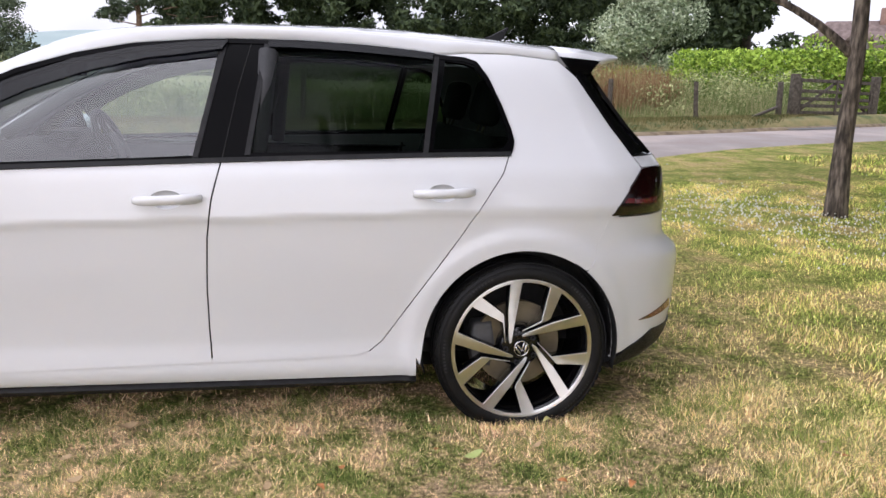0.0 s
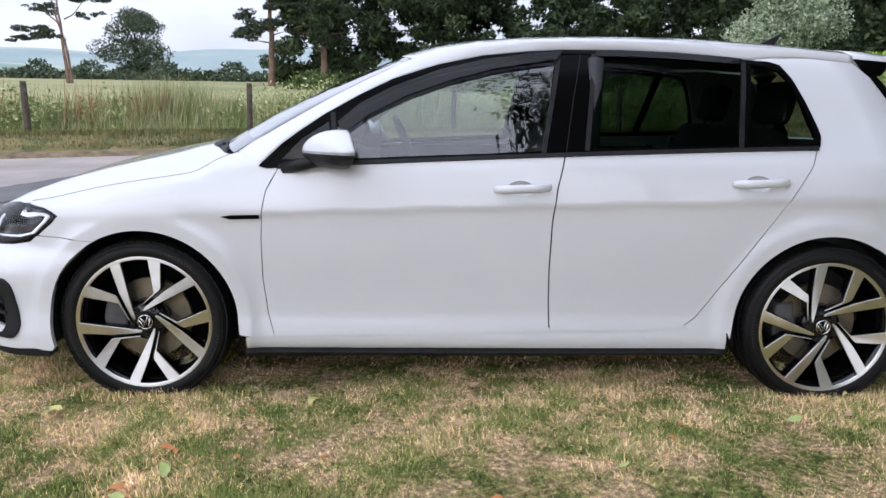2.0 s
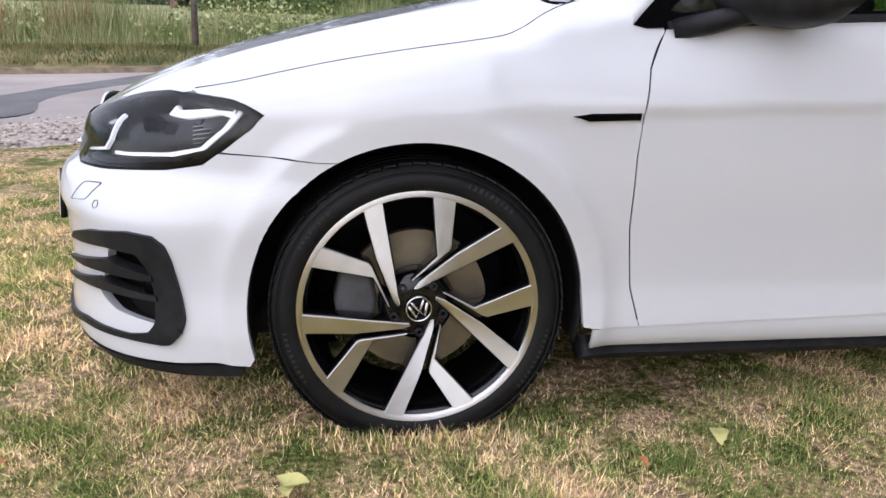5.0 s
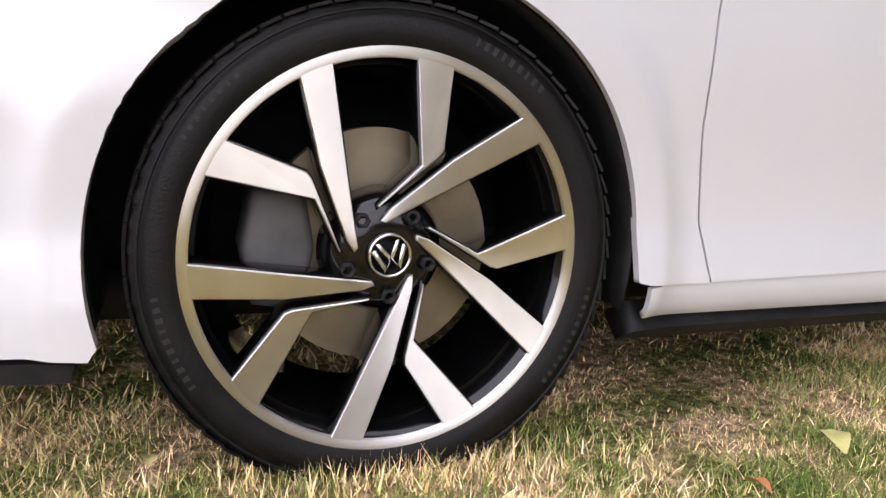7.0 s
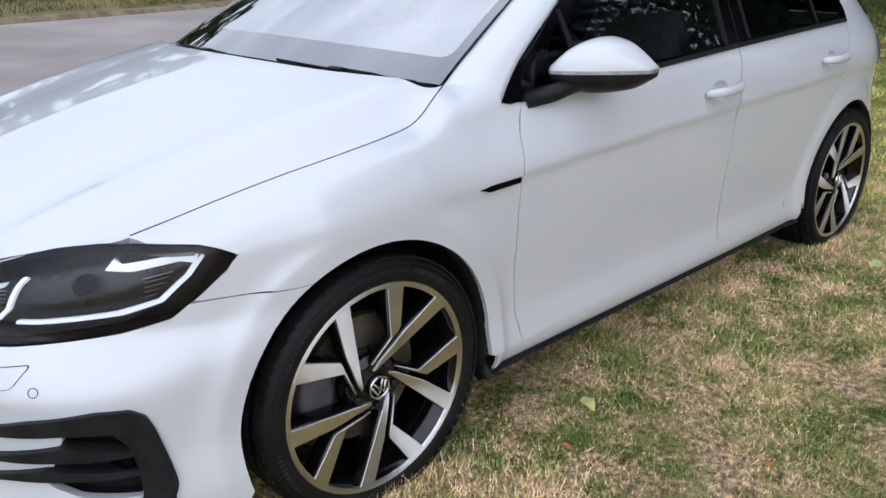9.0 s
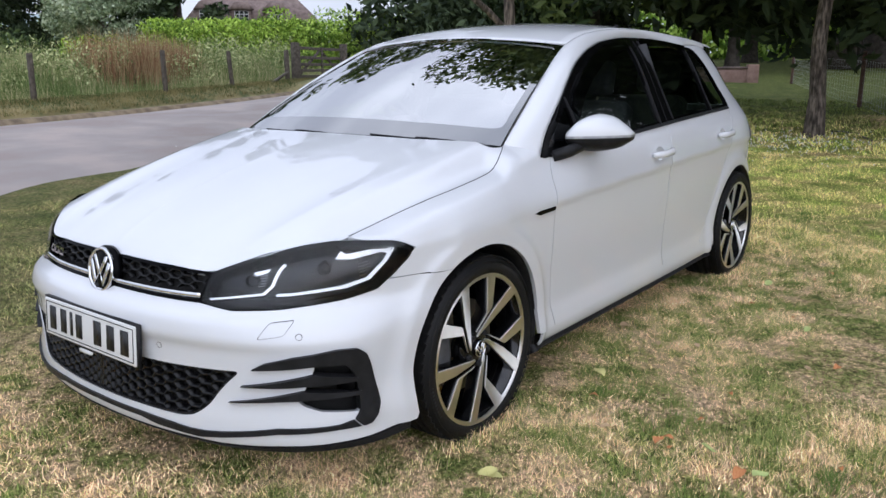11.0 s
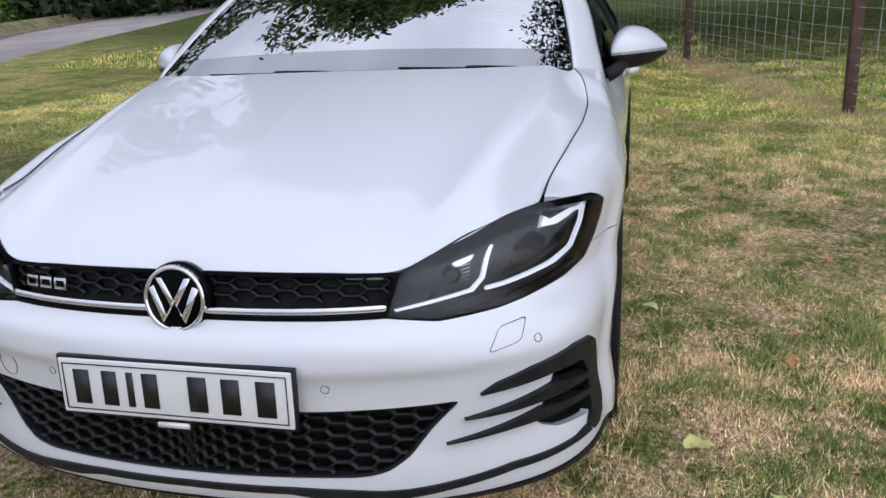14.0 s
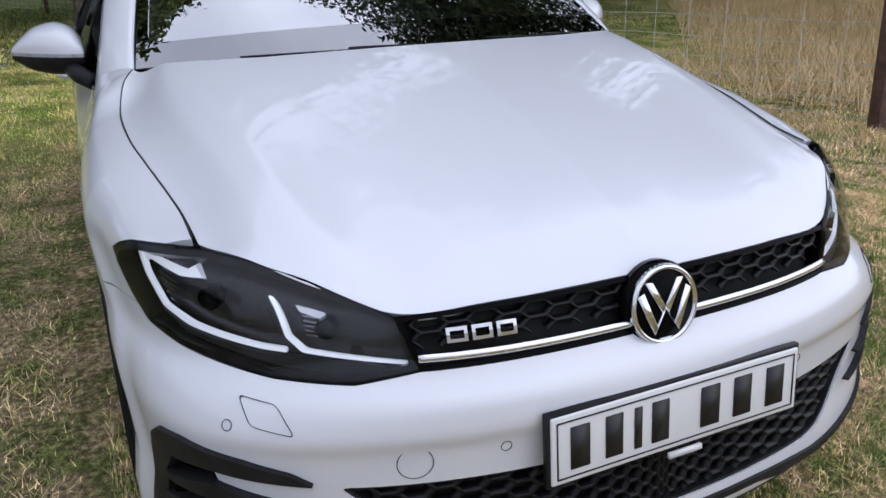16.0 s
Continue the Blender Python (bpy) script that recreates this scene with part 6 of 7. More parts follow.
# lawn trees
b1 = crown_blobs(8.7, 2.9, 3.4, 11.6, 3.8, 84, 3) + crown_blobs(6.4, 6.4, 4.2, 6.4, 1.6, 16, 7) + crown_blobs(5.2, 7.2, 3.8, 5.0, 1.2, 8, 9) + [(8.4, 3.5, 2.6, .5, .5, .35), (8.7, 3.9, 2.3, .45, .4, .4), (6.8, 5.5, 2.9, .6, .5, .3), (7.5, 5.1, 2.8, .5, .5, .3), (6.1, 5.2, 3.2, .6, .6, .3), (5.4, 5.6, 3.5, .7, .7, .3)]
tree("lawn_tree", "young broadleaf tree with fissured grey bark on the lawn", 7.05, 3.6, 6.5, .092, b1, 64000, .125, M_LEAF_MID, M_BARK,
     [((0, 0, 1.55), (-.5, .15, 1.95), (-1.5, .5, 2.45), (-2.8, .9, 2.9), .05), ((0, 0, 2.1), (.35, -.3, 2.6), (.9, -.8, 3.4), .055), ((0, 0, 2.4), (-.3, -.6, 3.0), (-1.0, -1.5, 3.8), .06),
      ((0, 0, 2.2), (.5, .5, 2.9), (1.6, 1.4, 3.9), .07), ((0, 0, 2.9), (-.6, .8, 3.6), (-1.5, 2.1, 4.6), .05)] + limb_set(2.6, 6.0, 8, 2.8, 8, .045), seed=4)
b2 = crown_blobs(13.6, 1.6, 2.9, 9.5, 6.4, 90, 5)
tree("lawn_tree", "broadleaf tree with scaly bark casting shade on the lawn", 11.4, .66, 6.0, .135, b2, 60000, .19, M_LEAF_DARK, M_BARK, limb_set(2.3, 4.6, 9, 3.6, 12, .07), seed=6, lean=(-.02, .01))

# shaded park trees at the far end of the lawn
for k, (x, y, h, tr, lo) in enumerate(((52, 6.5, 9, .75, 3.2), (38, 10.5, 8, .34, 2.8), (44, 14.5, 8, .4, 2.6), (56, 15, 9, .5, 2.8), (34, 16, 8, .3, 2.3), (62, 9, 9, .5, 3.0), (30, 19, 8, .3, 1.8), (48, 1.5, 9, .45, 3.2), (60, -3, 10, .5, 2.8), (40, 21, 9, .4, 1.5))):
    b = crown_blobs(x, y, on_land(x, y) + lo + .6, on_land(x, y) + h + 4, 5.4, 36, 20 + k)
    tree("park_tree", "dark shade tree at the end of the lawn", x, y, h, tr, b, 8000, .30, M_LEAF_DARK if k % 3 else M_LEAF_MID, M_BARK_DARK, limb_set(lo, h * .7, 4, 3.2, 30 + k, .08), seed=40 + k)

# garden trees beyond the wire fence, which the car's windows mirror
for k, (x, y, h, lo, rr) in enumerate(((13, -9, 9, 2.6, 4.0), (18, -11, 11, 2.6, 4.8), (27, -9, 11, 2.4, 4.8), (36, -6, 11, 2.2, 4.8), (13, -18, 12, 2.0, 5.0), (23, -19, 12, 2.0, 5.0))):
    b = crown_blobs(x, y, lo, h + 1, rr, 40, 60 + k)
    tree("garden_tree", "leafy garden tree beyond the wire fence", x, y, h * .7, .22, b, 5600, .19, M_LEAF_DARK, M_BARK_DARK, limb_set(2.0, h * .5, 5, 2.6, 70 + k, .06), seed=80 + k)
# tall spreading tree whose crown overhangs the lawn
b3 = crown_blobs(6.2, -5.9, 6.6, 15.0, 4.5, 80, 64) + crown_blobs(5.6, -10.2, 5.6, 14.0, 4.3, 50, 65)
tree("spreading_tree", "tall tree with a high crown that overhangs the lawn", 5.2, -11.0, 10, .36, b3, 46000, .11, M_LEAF_DARK, M_BARK,
     [((0, 0, 4.6), (.2, 1.6, 6.2), (.6, 3.6, 8.0), (1.0, 6.0, 10.0), .15), ((0, 0, 5.6), (.8, 1.4, 7.4), (2.0, 3.4, 9.6), .12)] + limb_set(4.6, 8.5, 9, 4.0, 66, .1), seed=67)

# the dark wood beyond the lane: one mass of conifers and broadleaves
blobs, rngw = [], np.random.RandomState(9)
for k in range(64):
    f = k / 63
    az = radians(100.5 - 40 * f + rngw.uniform(-.8, .8))
    d = rngw.uniform(56, 66) - 8 * f + (0 if k % 2 else 9)
    x, y = 1.3 + d * math.cos(az), -3.8 + d * math.sin(az)
    hh = rngw.uniform(9, 13.5) + (2 if k % 5 == 0 else 0)
    z = on_land(x, y)
    blobs += crown_blobs(x, y, z + .6, z + hh, 3.2, 15, 100 + k, "cone" if k % 3 == 0 else "column")
co_, qd = leaves(blobs, 170000, .21, 77, shell=.35, droop=.4)
wood = new("wood", fast_mesh("wood", co_, None, M_LEAF_DARK, False, qd))
tagged(wood, "dense dark wood of conifers beyond the field", "wood", kind="stuff")
# brambles and low scrub at the wood's foot
sc = []
for k in range(60):
    f = rngw.rand()
    az = radians(99 - 34 * f)
    d = rngw.uniform(44, 52) - 8 * f
    x, y = 1.3 + d * math.cos(az), -3.8 + d * math.sin(az)
    s = rngw.uniform(.7, 1.4)
    sc.append((x, y, on_land(x, y) + s * .5, s * 1.5, s * 1.2, s * .8))
co_, qd = leaves(sc, 20000, .12, 78)
tagged(new("scrub", fast_mesh("scrub", co_, None, M_LEAF_MID, False, qd)), "low green scrub along the wood's edge", "scrub", kind="stuff")

# far hedge and small far trees at the end of the crop
hb = []
for k in range(150):
    f = k / 149
    x, y = -150 + 142 * f, 112 - 30 * f + 2 * math.sin(k)
    s = rngw.uniform(.8, 1.2)
    hb.append((x, y, on_land(x, y) + s * .6, 1.6, 1.4, s))
    if k % 9 == 0:
        hb.append((x, y + 4, on_land(x, y) + 1.6, 1.6, 1.5, 1.4))
co_, qd = leaves(hb, 60000, .26, 79)
tagged(new("far_hedge", fast_mesh("far_hedge", co_, None, M_LEAF_FAR, False, qd)), "hazy green hedge at the end of the crop field", "hedge", kind="stuff")


def far_at(az, d):
    return 1.3 + d * math.cos(radians(az)), -3.8 + d * math.sin(radians(az))


# round field oak
x, y = far_at(110.0, 105)
z = on_land(x, y)
tree("field_oak", "round dark oak standing in the far hedge", x, y, 6, .35, crown_blobs(x, y, z + 1.2, z + 8.2, 4.6, 44, 15), 16000, .15, M_LEAF_FAR, M_BARK_DARK, limb_set(2, 4, 5, 2.5, 3, .12), seed=9)
def ragged_pads(pads, seed):
    """Flat needle pads broken up into uneven tufts."""
    r = np.random.RandomState(seed)
    out = []
    for a, b, c, ra, rb, rc in pads:
        for _ in range(9):
            s = r.uniform(.22, .5)
            out.append((a + r.normal(0, .55) * ra, b + r.normal(0, .5) * rb, c + r.normal(0, .45) * rc + .1 * ra * r.normal(), ra * s, rb * s, rc * s * 1.3))
    return out


# bent twin-stemmed pine
x, y = far_at(114.2, 62)
z = on_land(x, y)
pads = [(-.6, 0, 6.9, 1.4, 1.2, .3), (1.1, 0, 6.4, 1.3, 1.1, .28), (-1.5, 0, 5.7, 1.1, 1.0, .25), (1.5, .3, 5.2, .8, .7, .22), (-2.0, 0, 4.1, 1.4, 1.0, .25), (-2.8, .2, 3.6, 1.1, .9, .22), (-1.3, 0, 3.9, .7, .6, .2), (.3, 0, 7.5, 1.2, 1.1, .3)]
pine = tree("scots_pine", "bent pine with bare twin trunks and flat needle pads", x, y, 7.3, .14, [(x + a, y + b, z + c, *r) for a, b, c, *r in ragged_pads(pads, 5)], 9000, .09, M_NEEDLE, M_PINEBARK,
            [((.25, 0, .3), (.0, 0, 3.0), (-.65, 0, 5.4), (-.9, 0, 7.1), .11), ((0, 0, 3.5), (-1.1, 0, 3.8), (-2.4, 0, 3.5), .08), ((0, 0, 4.9), (.7, 0, 5.3), (1.4, 0, 6.2), .06), ((-.4, 0, 4.6), (-1.1, 0, 5.2), (-1.6, 0, 5.6), .06)], seed=17, lean=(-.07, 0))
# tall pines at the corner of the wood
for k, (az, d, h) in enumerate(((101.2, 58, 8.2), (97.6, 57, 8.8), (94.0, 62, 9.5))):
    x, y = far_at(az, d)
    z = on_land(x, y)
    pads = [(rngw.uniform(-1.8, 1.8), rngw.uniform(-1, 1), z + h * rngw.uniform(.40, 1.0), rngw.uniform(.8, 1.5), rngw.uniform(.7, 1.2), rngw.uniform(.25, .42)) for _ in range(15)]
    tree("scots_pine", "tall pine with a bare reddish trunk at the wood's corner", x, y, h, .27, [(x + a, y + b, c, *r) for a, b, c, *r in ragged_pads(pads, 6 + k)], 11000, .10, M_NEEDLE, M_PINEBARK, limb_set(h * .3, h * .8, 6, 1.8, 90 + k, .07, .15) + [((0, 0, 4.2), (-1.0, -.3, 4.7), (-1.9, -.6, 4.5), .08)] * (k == 1), seed=90 + k)
# silvery tree in front of the wood
x, y = 15.3, 28.0
z = on_land(x, y)
tree("silver_tree", "pale silvery green small tree before the dark wood", x, y, 3.6, .10, crown_blobs(x, y, z + 1.1, z + 4.9, 2.2, 60, 33), 20000, .075, M_LEAF_SILVER, M_BARK, limb_set(1.1, 2.4, 7, 1.2, 34, .04, .9), seed=35)
x, y = 24.0, 35.7
z = on_land(x, y)
tree("weeping_conifer", "drooping dark conifer beyond the hedge", x, y, 9, .3, crown_blobs(x, y, z + 2.2, z + 11, 2.7, 40, 36, "column"), 8000, .2, M_LEAF_DARK, M_BARK_DARK, (), seed=37)

# clipped hedge behind the gate
hb = []
line = [Vector((x, y, 0)) for x, y in ((15.6, 25.2), (16.0, 23.6), (17.2, 21.9), (19.5, 20.2), (24, 19.9), (33, 21.5))]
for k, p in enumerate(spline(line, 110)):
    z = on_land(p.x, p.y)
    top = 1.68 + .006 * k + .12 * math.sin(k * .37) + .12 * math.sin(k * 1.3)
    for zz in np.arange(.4, top, .45):
        hb.append((p.x + rngw.uniform(-.25, .25), p.y + rngw.uniform(-.3, .3), z + zz, .5, .6, .42))
for q in range(14):
    # low bright bush before the silver tree
    hb.append((14.3 + rngw.uniform(-.9, .9), 27.2 + rngw.uniform(-.6, .6), on_land(14.3, 27.2) + .4 + rngw.uniform(0, .9), .55, .55, .45))
co_, qd = leaves(hb, 60000, .075, 81, shell=.7)
tagged(new("clipped_hedge", fast_mesh("clipped_hedge", co_, None, M_LEAF_HEDGE, False, qd)), "bright green laurel hedge behind the gate", "hedge", kind="stuff")
# darker shrubs right of the gate and over the lawn's far side
hb = []
for k in range(60):
    f = k / 59
    x, y = 21.5 + 24 * f, 18.6 + 1.5 * f + rngw.uniform(-1, 1)
    s = rngw.uniform(1.2, 2.4)
    hb.append((x, y, on_land(x, y) + s * .8, s * .9, s * .9, s))
co_, qd = leaves(hb, 15000, .22, 83)
tagged(new("shrubs", fast_mesh("shrubs", co_, None, M_LEAF_DARK, False, qd)), "dark green shrubs along the lane", "shrub", kind="stuff")


# end hedge in the bright leaf colour, which stands for light falling on it
hb = []
for k in range(110):
    f = k / 109
    az = radians(30 - 52 * f)
    d = 72 + 6 * math.sin(k * .7)
    x, y = d * math.cos(az), d * math.sin(az)
    s = rngw.uniform(1.0, 1.7)
    for q in range(2):
        hb.append((x, y, on_land(x, y) + s * (.7 + 1.3 * q), 2.2, 2.2, s))
co_, qd = leaves(hb, 15000, .42, 84, shell=.4)
tagged(new("boundary_hedge", fast_mesh("boundary_hedge", co_, None, M_LEAF_HEDGE, False, qd)), "hedge closing the far end of the lawn, light put into its colour", "hedge", kind="stuff")


# dark shrubs closing the meadow beyond the wire fence
hb = []
for k in range(70):
    f = k / 69
    x, y = 2.0 + 27 * f, -19.5 + 6 * f + rngw.uniform(-.8, .8)
    s = rngw.uniform(1.0, 1.7)
    hb.append((x, y, on_land(x, y) + s * .8, s, s, s))
co_, qd = leaves(hb, 16000, .16, 86, shell=.5)
tagged(new("garden_shrubs", fast_mesh("garden_shrubs", co_, None, M_LEAF_DARK, False, qd)), "dark shrubs closing the meadow beyond the wire fence", "shrub", kind="stuff")


# ---- blades: tall grass and weeds ----
def blades(xy, hgt, lean_, width_, seed, base=None):
    """One tapering blade for each place."""
    rng = np.random.RandomState(seed)
    n = len(xy)
    a = rng.uniform(0, 6.283, n)
    h_ = np.broadcast_to(hgt, n) * rng.uniform(.55, 1.25, n)
    z = land(xy[:, 0], xy[:, 1]) if base is None else base
    side_ = np.stack([np.cos(a), np.sin(a)], 1) * (width_ * rng.uniform(.6, 1.4, n))[:, None]
    b = rng.uniform(0, 6.283, n)
    tip = np.stack([np.cos(b), np.sin(b)], 1) * (lean_ * h_ * rng.rand(n))[:, None]
    p0 = np.column_stack([xy - side_, z - .01])
    p1 = np.column_stack([xy + side_, z - .01])
    p2 = np.column_stack([xy + tip, z + h_])
    return np.stack([p0, p1, p2], 1).reshape(-1, 3), np.arange(3 * n).reshape(-1, 3)


M_TALL = mat("tall_grass", (0.14, 0.20, 0.06), (0.50, 0.46, 0.25), scale=0.6, rough=0.9, island=0.6, c3=(0.25, 0.30, 0.11), spec=0.2)
M_DOCK = mat("rusty_dock", (0.25, 0.135, 0.07), (0.42, 0.31, 0.165), scale=1.5, rough=0.9, island=0.6, spec=0.2)
M_STRAW = mat("straw_grass", (0.52, 0.39, 0.20), (0.78, 0.60, 0.34), scale=0.8, rough=0.9, island=0.6, spec=0.2)
back = spline([(x, y, 0) for x, y in VERGE_BACK], 400)
bx, by = np.array([p.x for p in back]), np.array([p.y for p in back])
rng = np.random.RandomState(21)
n = 52000
i = rng.randint(70, 330, n)
off = rng.uniform(-.25, 3.2, n) ** 1.0
xy = np.column_stack([bx[i] + rng.uniform(-.5, .5, n), by[i] + off])
hh = np.clip(.28 + .32 * off, .2, .95) * (1 + .25 * np.sin(xy[:, 0] * 1.7) * np.sin(xy[:, 0] * .6 + 1))
co_, tr_ = blades(xy, hh, .45, .012, 22)
tagged(new("tall_grass", fast_mesh("tall_grass", co_, tr_, M_TALL)), "tall seeding grass along the fence", "grass", kind="stuff")
# short rough grass on the verge bank
front = spline([(x, y + .22, 0) for x, y in FAR_EDGE], 400)
fx, fy = np.array([p.x for p in front]), np.array([p.y for p in front])
n = 60000
i, t = rng.randint(90, 320, n), rng.beta(1.1, 1.0, n)
xy = np.column_stack([fx[i] + (bx[i] - fx[i]) * t + rng.uniform(-.3, .3, n), fy[i] + (by[i] - fy[i]) * t])
co_, tr_ = blades(xy, .05 + .10 * t, .9, .007, 28, base=land(xy[:, 0], xy[:, 1]) + .11 + .56 * t * (1 - t))
tagged(new("verge_grass", fast_mesh("verge_grass", co_, tr_, mat("rough_verge_blades", (0.06, 0.085, 0.025), (0.30, 0.25, 0.11), scale=0.9, rough=0.9, island=0.5, c3=(0.16, 0.16, 0.06), spec=0.2))), "rough half-dry grass on the bank", "grass", kind="stuff")
# broadleaf weeds behind the fence towards the gate
blob = []
for k in range(130):
    t = rng.rand()
    x = -14 + 31 * t ** .6
    y = np.interp(x, bx, by) + rng.uniform(.7, 3.0) + max(0, (x - 4)) * rng.uniform(0, .25)
    s = rng.uniform(.3, .6) * (1.25 if x > 6 else 1)
    blob.append((x, y, on_land(x, y) + s * .9, s * 1.3, s * 1.2, s * 1.3))
for k in range(14):
    x, y = -1.1 + rng.normal(0, .28), 12.6 + rng.normal(0, .2)
    blob.append((x, y, on_land(x, y) + rng.uniform(.3, 1.1), .26, .26, .30))
co_, qd = leaves(blob, 40000, .045, 23, shell=.3)
tagged(new("weeds", fast_mesh("weeds", co_, None, leaf_mat("weed_leaves", (0.15, 0.21, 0.06), (0.52, 0.54, 0.26)), False, qd)), "rank green weeds behind the fence", "weeds", kind="stuff")
# rust-red dock: clumps of upright stalks with seed heads
cl, hs = [], []
for k in range(40):
    if k < 7:
        x = rng.uniform(-12.5, -4.0)
        y = np.interp(x, bx, by) + rng.uniform(.6, 2.0)
    else:
        x = rng.uniform(7.8, 11.4)
        y = np.interp(x, bx, by) + rng.uniform(1.2, 4.0)
    m_ = 80 if k < 7 else 190
    cl.append(np.column_stack([x + rng.normal(0, .22, m_), y + rng.normal(0, .22, m_)]))
    hs.append(np.full(m_, rng.uniform(.9, 1.2) if k < 7 else rng.uniform(1.0, 1.5)))
co_, tr_ = blades(np.concatenate(cl), np.concatenate(hs), .32, .016, 24)
tagged(new("dock", fast_mesh("dock", co_, tr_, M_DOCK)), "rust-red dock stalks in the weeds", "weeds", kind="stuff")
# long dry grass beyond the wire fence
n = 150000
xy = np.column_stack([rng.uniform(-2, 18, n), rng.uniform(-17, -2.4, n)])
line_y = np.interp(xy[:, 0], [1.8, 5.3, 10.1, 14.3, 18.6], [-4.03, -2.69, -1.65, -.22, 1.29])
keep = (xy[:, 1] < line_y - .75 - .25 * np.sin(xy[:, 0] * 2)) & (xy[:, 0] + 2.6 * rng.rand(n) ** 2 < 5.4 + 1.25 * np.maximum(-xy[:, 1] - 5.5, 0))
xy = xy[keep]
co_, tr_ = blades(xy, np.full(len(xy), .20), 1.3, .006, 25)
n = 70000
sxy = np.column_stack([rng.uniform(2, 24, n), rng.uniform(-10, 1.5, n)])
sline = np.interp(sxy[:, 0], [1.8, 5.3, 10.1, 14.3, 18.6, 29], [-4.03, -2.69, -1.65, -.22, 1.29, 5.3])
sxy = sxy[(sxy[:, 1] < sline - .15) & ((sxy[:, 0] > 7.5) | (sxy[:, 1] > sline - 1.9))]
sco, str_ = blades(sxy, np.full(len(sxy), .045), 1.4, .006, 26)
# green grass beyond the fence; tree shade is part of its dark colour
tagged(new("shaded_grass", fast_mesh("shaded_grass", sco, str_, mat("shaded_green_blades", (0.055, 0.090, 0.020), (0.17, 0.20, 0.06), scale=0.8, rough=0.9, island=0.5, spec=0.2))), "green grass beyond the wire fence, darkened with shade in its colour", "grass", kind="stuff")
n = 16000
sxy = np.column_stack([rng.uniform(1.0, 16, n), np.zeros(n)])
sxy[:, 1] = np.interp(sxy[:, 0], [1.8, 5.3, 10.1, 14.3, 18.6], [-4.03, -2.69, -1.65, -.22, 1.29]) + rng.normal(.1, .22, n)
sco, str_ = blades(sxy, np.full(n, .05), 1.6, .004, 27)
tagged(new("straw_strip", fast_mesh("straw_strip", sco, str_, M_STRAW)), "dead straw strip along the foot of the wire fence", "grass", kind="stuff")
tagged(new("long_dry_grass", fast_mesh("long_dry_grass", co_, tr_, M_STRAW)), "long straw-coloured grass beyond the wire fence", "grass", kind="stuff")


# ---- fence posts, gate, wire fence ----
def post(name, label, x, y, h, r, material, lean=(0, 0), square=False, group=""):
    z = on_land(x, y)
    if square:
        bm = box_bm(-r, r, -r, r, -.25, h, bevel=r * .18)
    else:
        bm = tube([(0, 0, -.25), (0, 0, h * .5), (0, 0, h - .02), (0, 0, h)], 0, 12, taper=[r * 1.03, r, r * .97, r * .8])
    for v in bm.verts:
        v.co.x += lean[0] * v.co.z + .004 * math.sin(7 * v.co.z)
        v.co.y += lean[1] * v.co.z
    o = part(name, bm, material)
    o.matrix_basis = Matrix.Translation((x, y, z))
    return tagged(o, label, "fence post", group)


for x, y, h, ln in ((-22, 4.9, 1.15, 0), (-16.5, 7.4, 1.15, .02), (-10.6, 8.5, 1.05, .0), (-5.9, 10.2, 1.0, -.04), (-2.35, 11.6, 1.0, 0), (1.6, 12.45, 1.0, .02), (5.15, 12.95, 1.0, 0), (8.4, 13.6, 1.05, -.02), (10.96, 14.5, 1.0, -.09)):
    post("fence_post", "weathered round wooden post in the field fence", x, y, h + .16, .055, M_POST, (ln, 0), group="field fence posts")
# field gate
G0, G1 = Vector((14.25, 15.75, 0)), Vector((17.5, 16.95, 0))
for p, h in ((G0, 1.36), (G1, 1.3)):
    post("gate_post", "stout square wooden gate post", p.x, p.y, h, .095, M_POST, square=True, group="gate posts")
post("gate_post", "old leaning post beside the gate", 13.75, 15.55, 1.15, .075, M_POST, (-.03, 0), group="gate posts")
gz = on_land(15.8, 16.3) + .12
dv = (G1 - G0).normalized()
gate = thing("field_gate", "weathered five-bar wooden gate, closed", "gate", Matrix.Translation((G0.x, G0.y, gz)) @ pose(0, 0, 0, 0, 0, math.degrees(math.atan2(dv.y, dv.x))))
L = (G1 - G0).length
for zz in (.20, .38, .56, .76, 1.04):
    part("gate_bar", box_bm(.16, L - .16, -.02, .02, zz - .045, zz + .045, bevel=.008), M_POST, gate)
for xx in (.20, L - .20, L / 2):
    part("gate_upright", box_bm(xx - .05, xx + .05, -.045, -.02, .14, 1.09, bevel=.008), M_POST, gate)
for x0, x1 in ((.2, L / 2), (L - .2, L / 2)):
    part("gate_brace", tube([(x0, .03, .2), (x1, .03, 1.02)], .04, 6), M_POST, gate)
part("leaning_rail", tube([(12.2, 14.9, on_land(12.2, 14.9) + .12), (13.6, 15.4, on_land(13.6, 15.4) + .52)], .042, 6), M_POST)
tagged(bpy.data.objects["leaning_rail"], "broken rail leaning in the weeds by the gate", "rail")

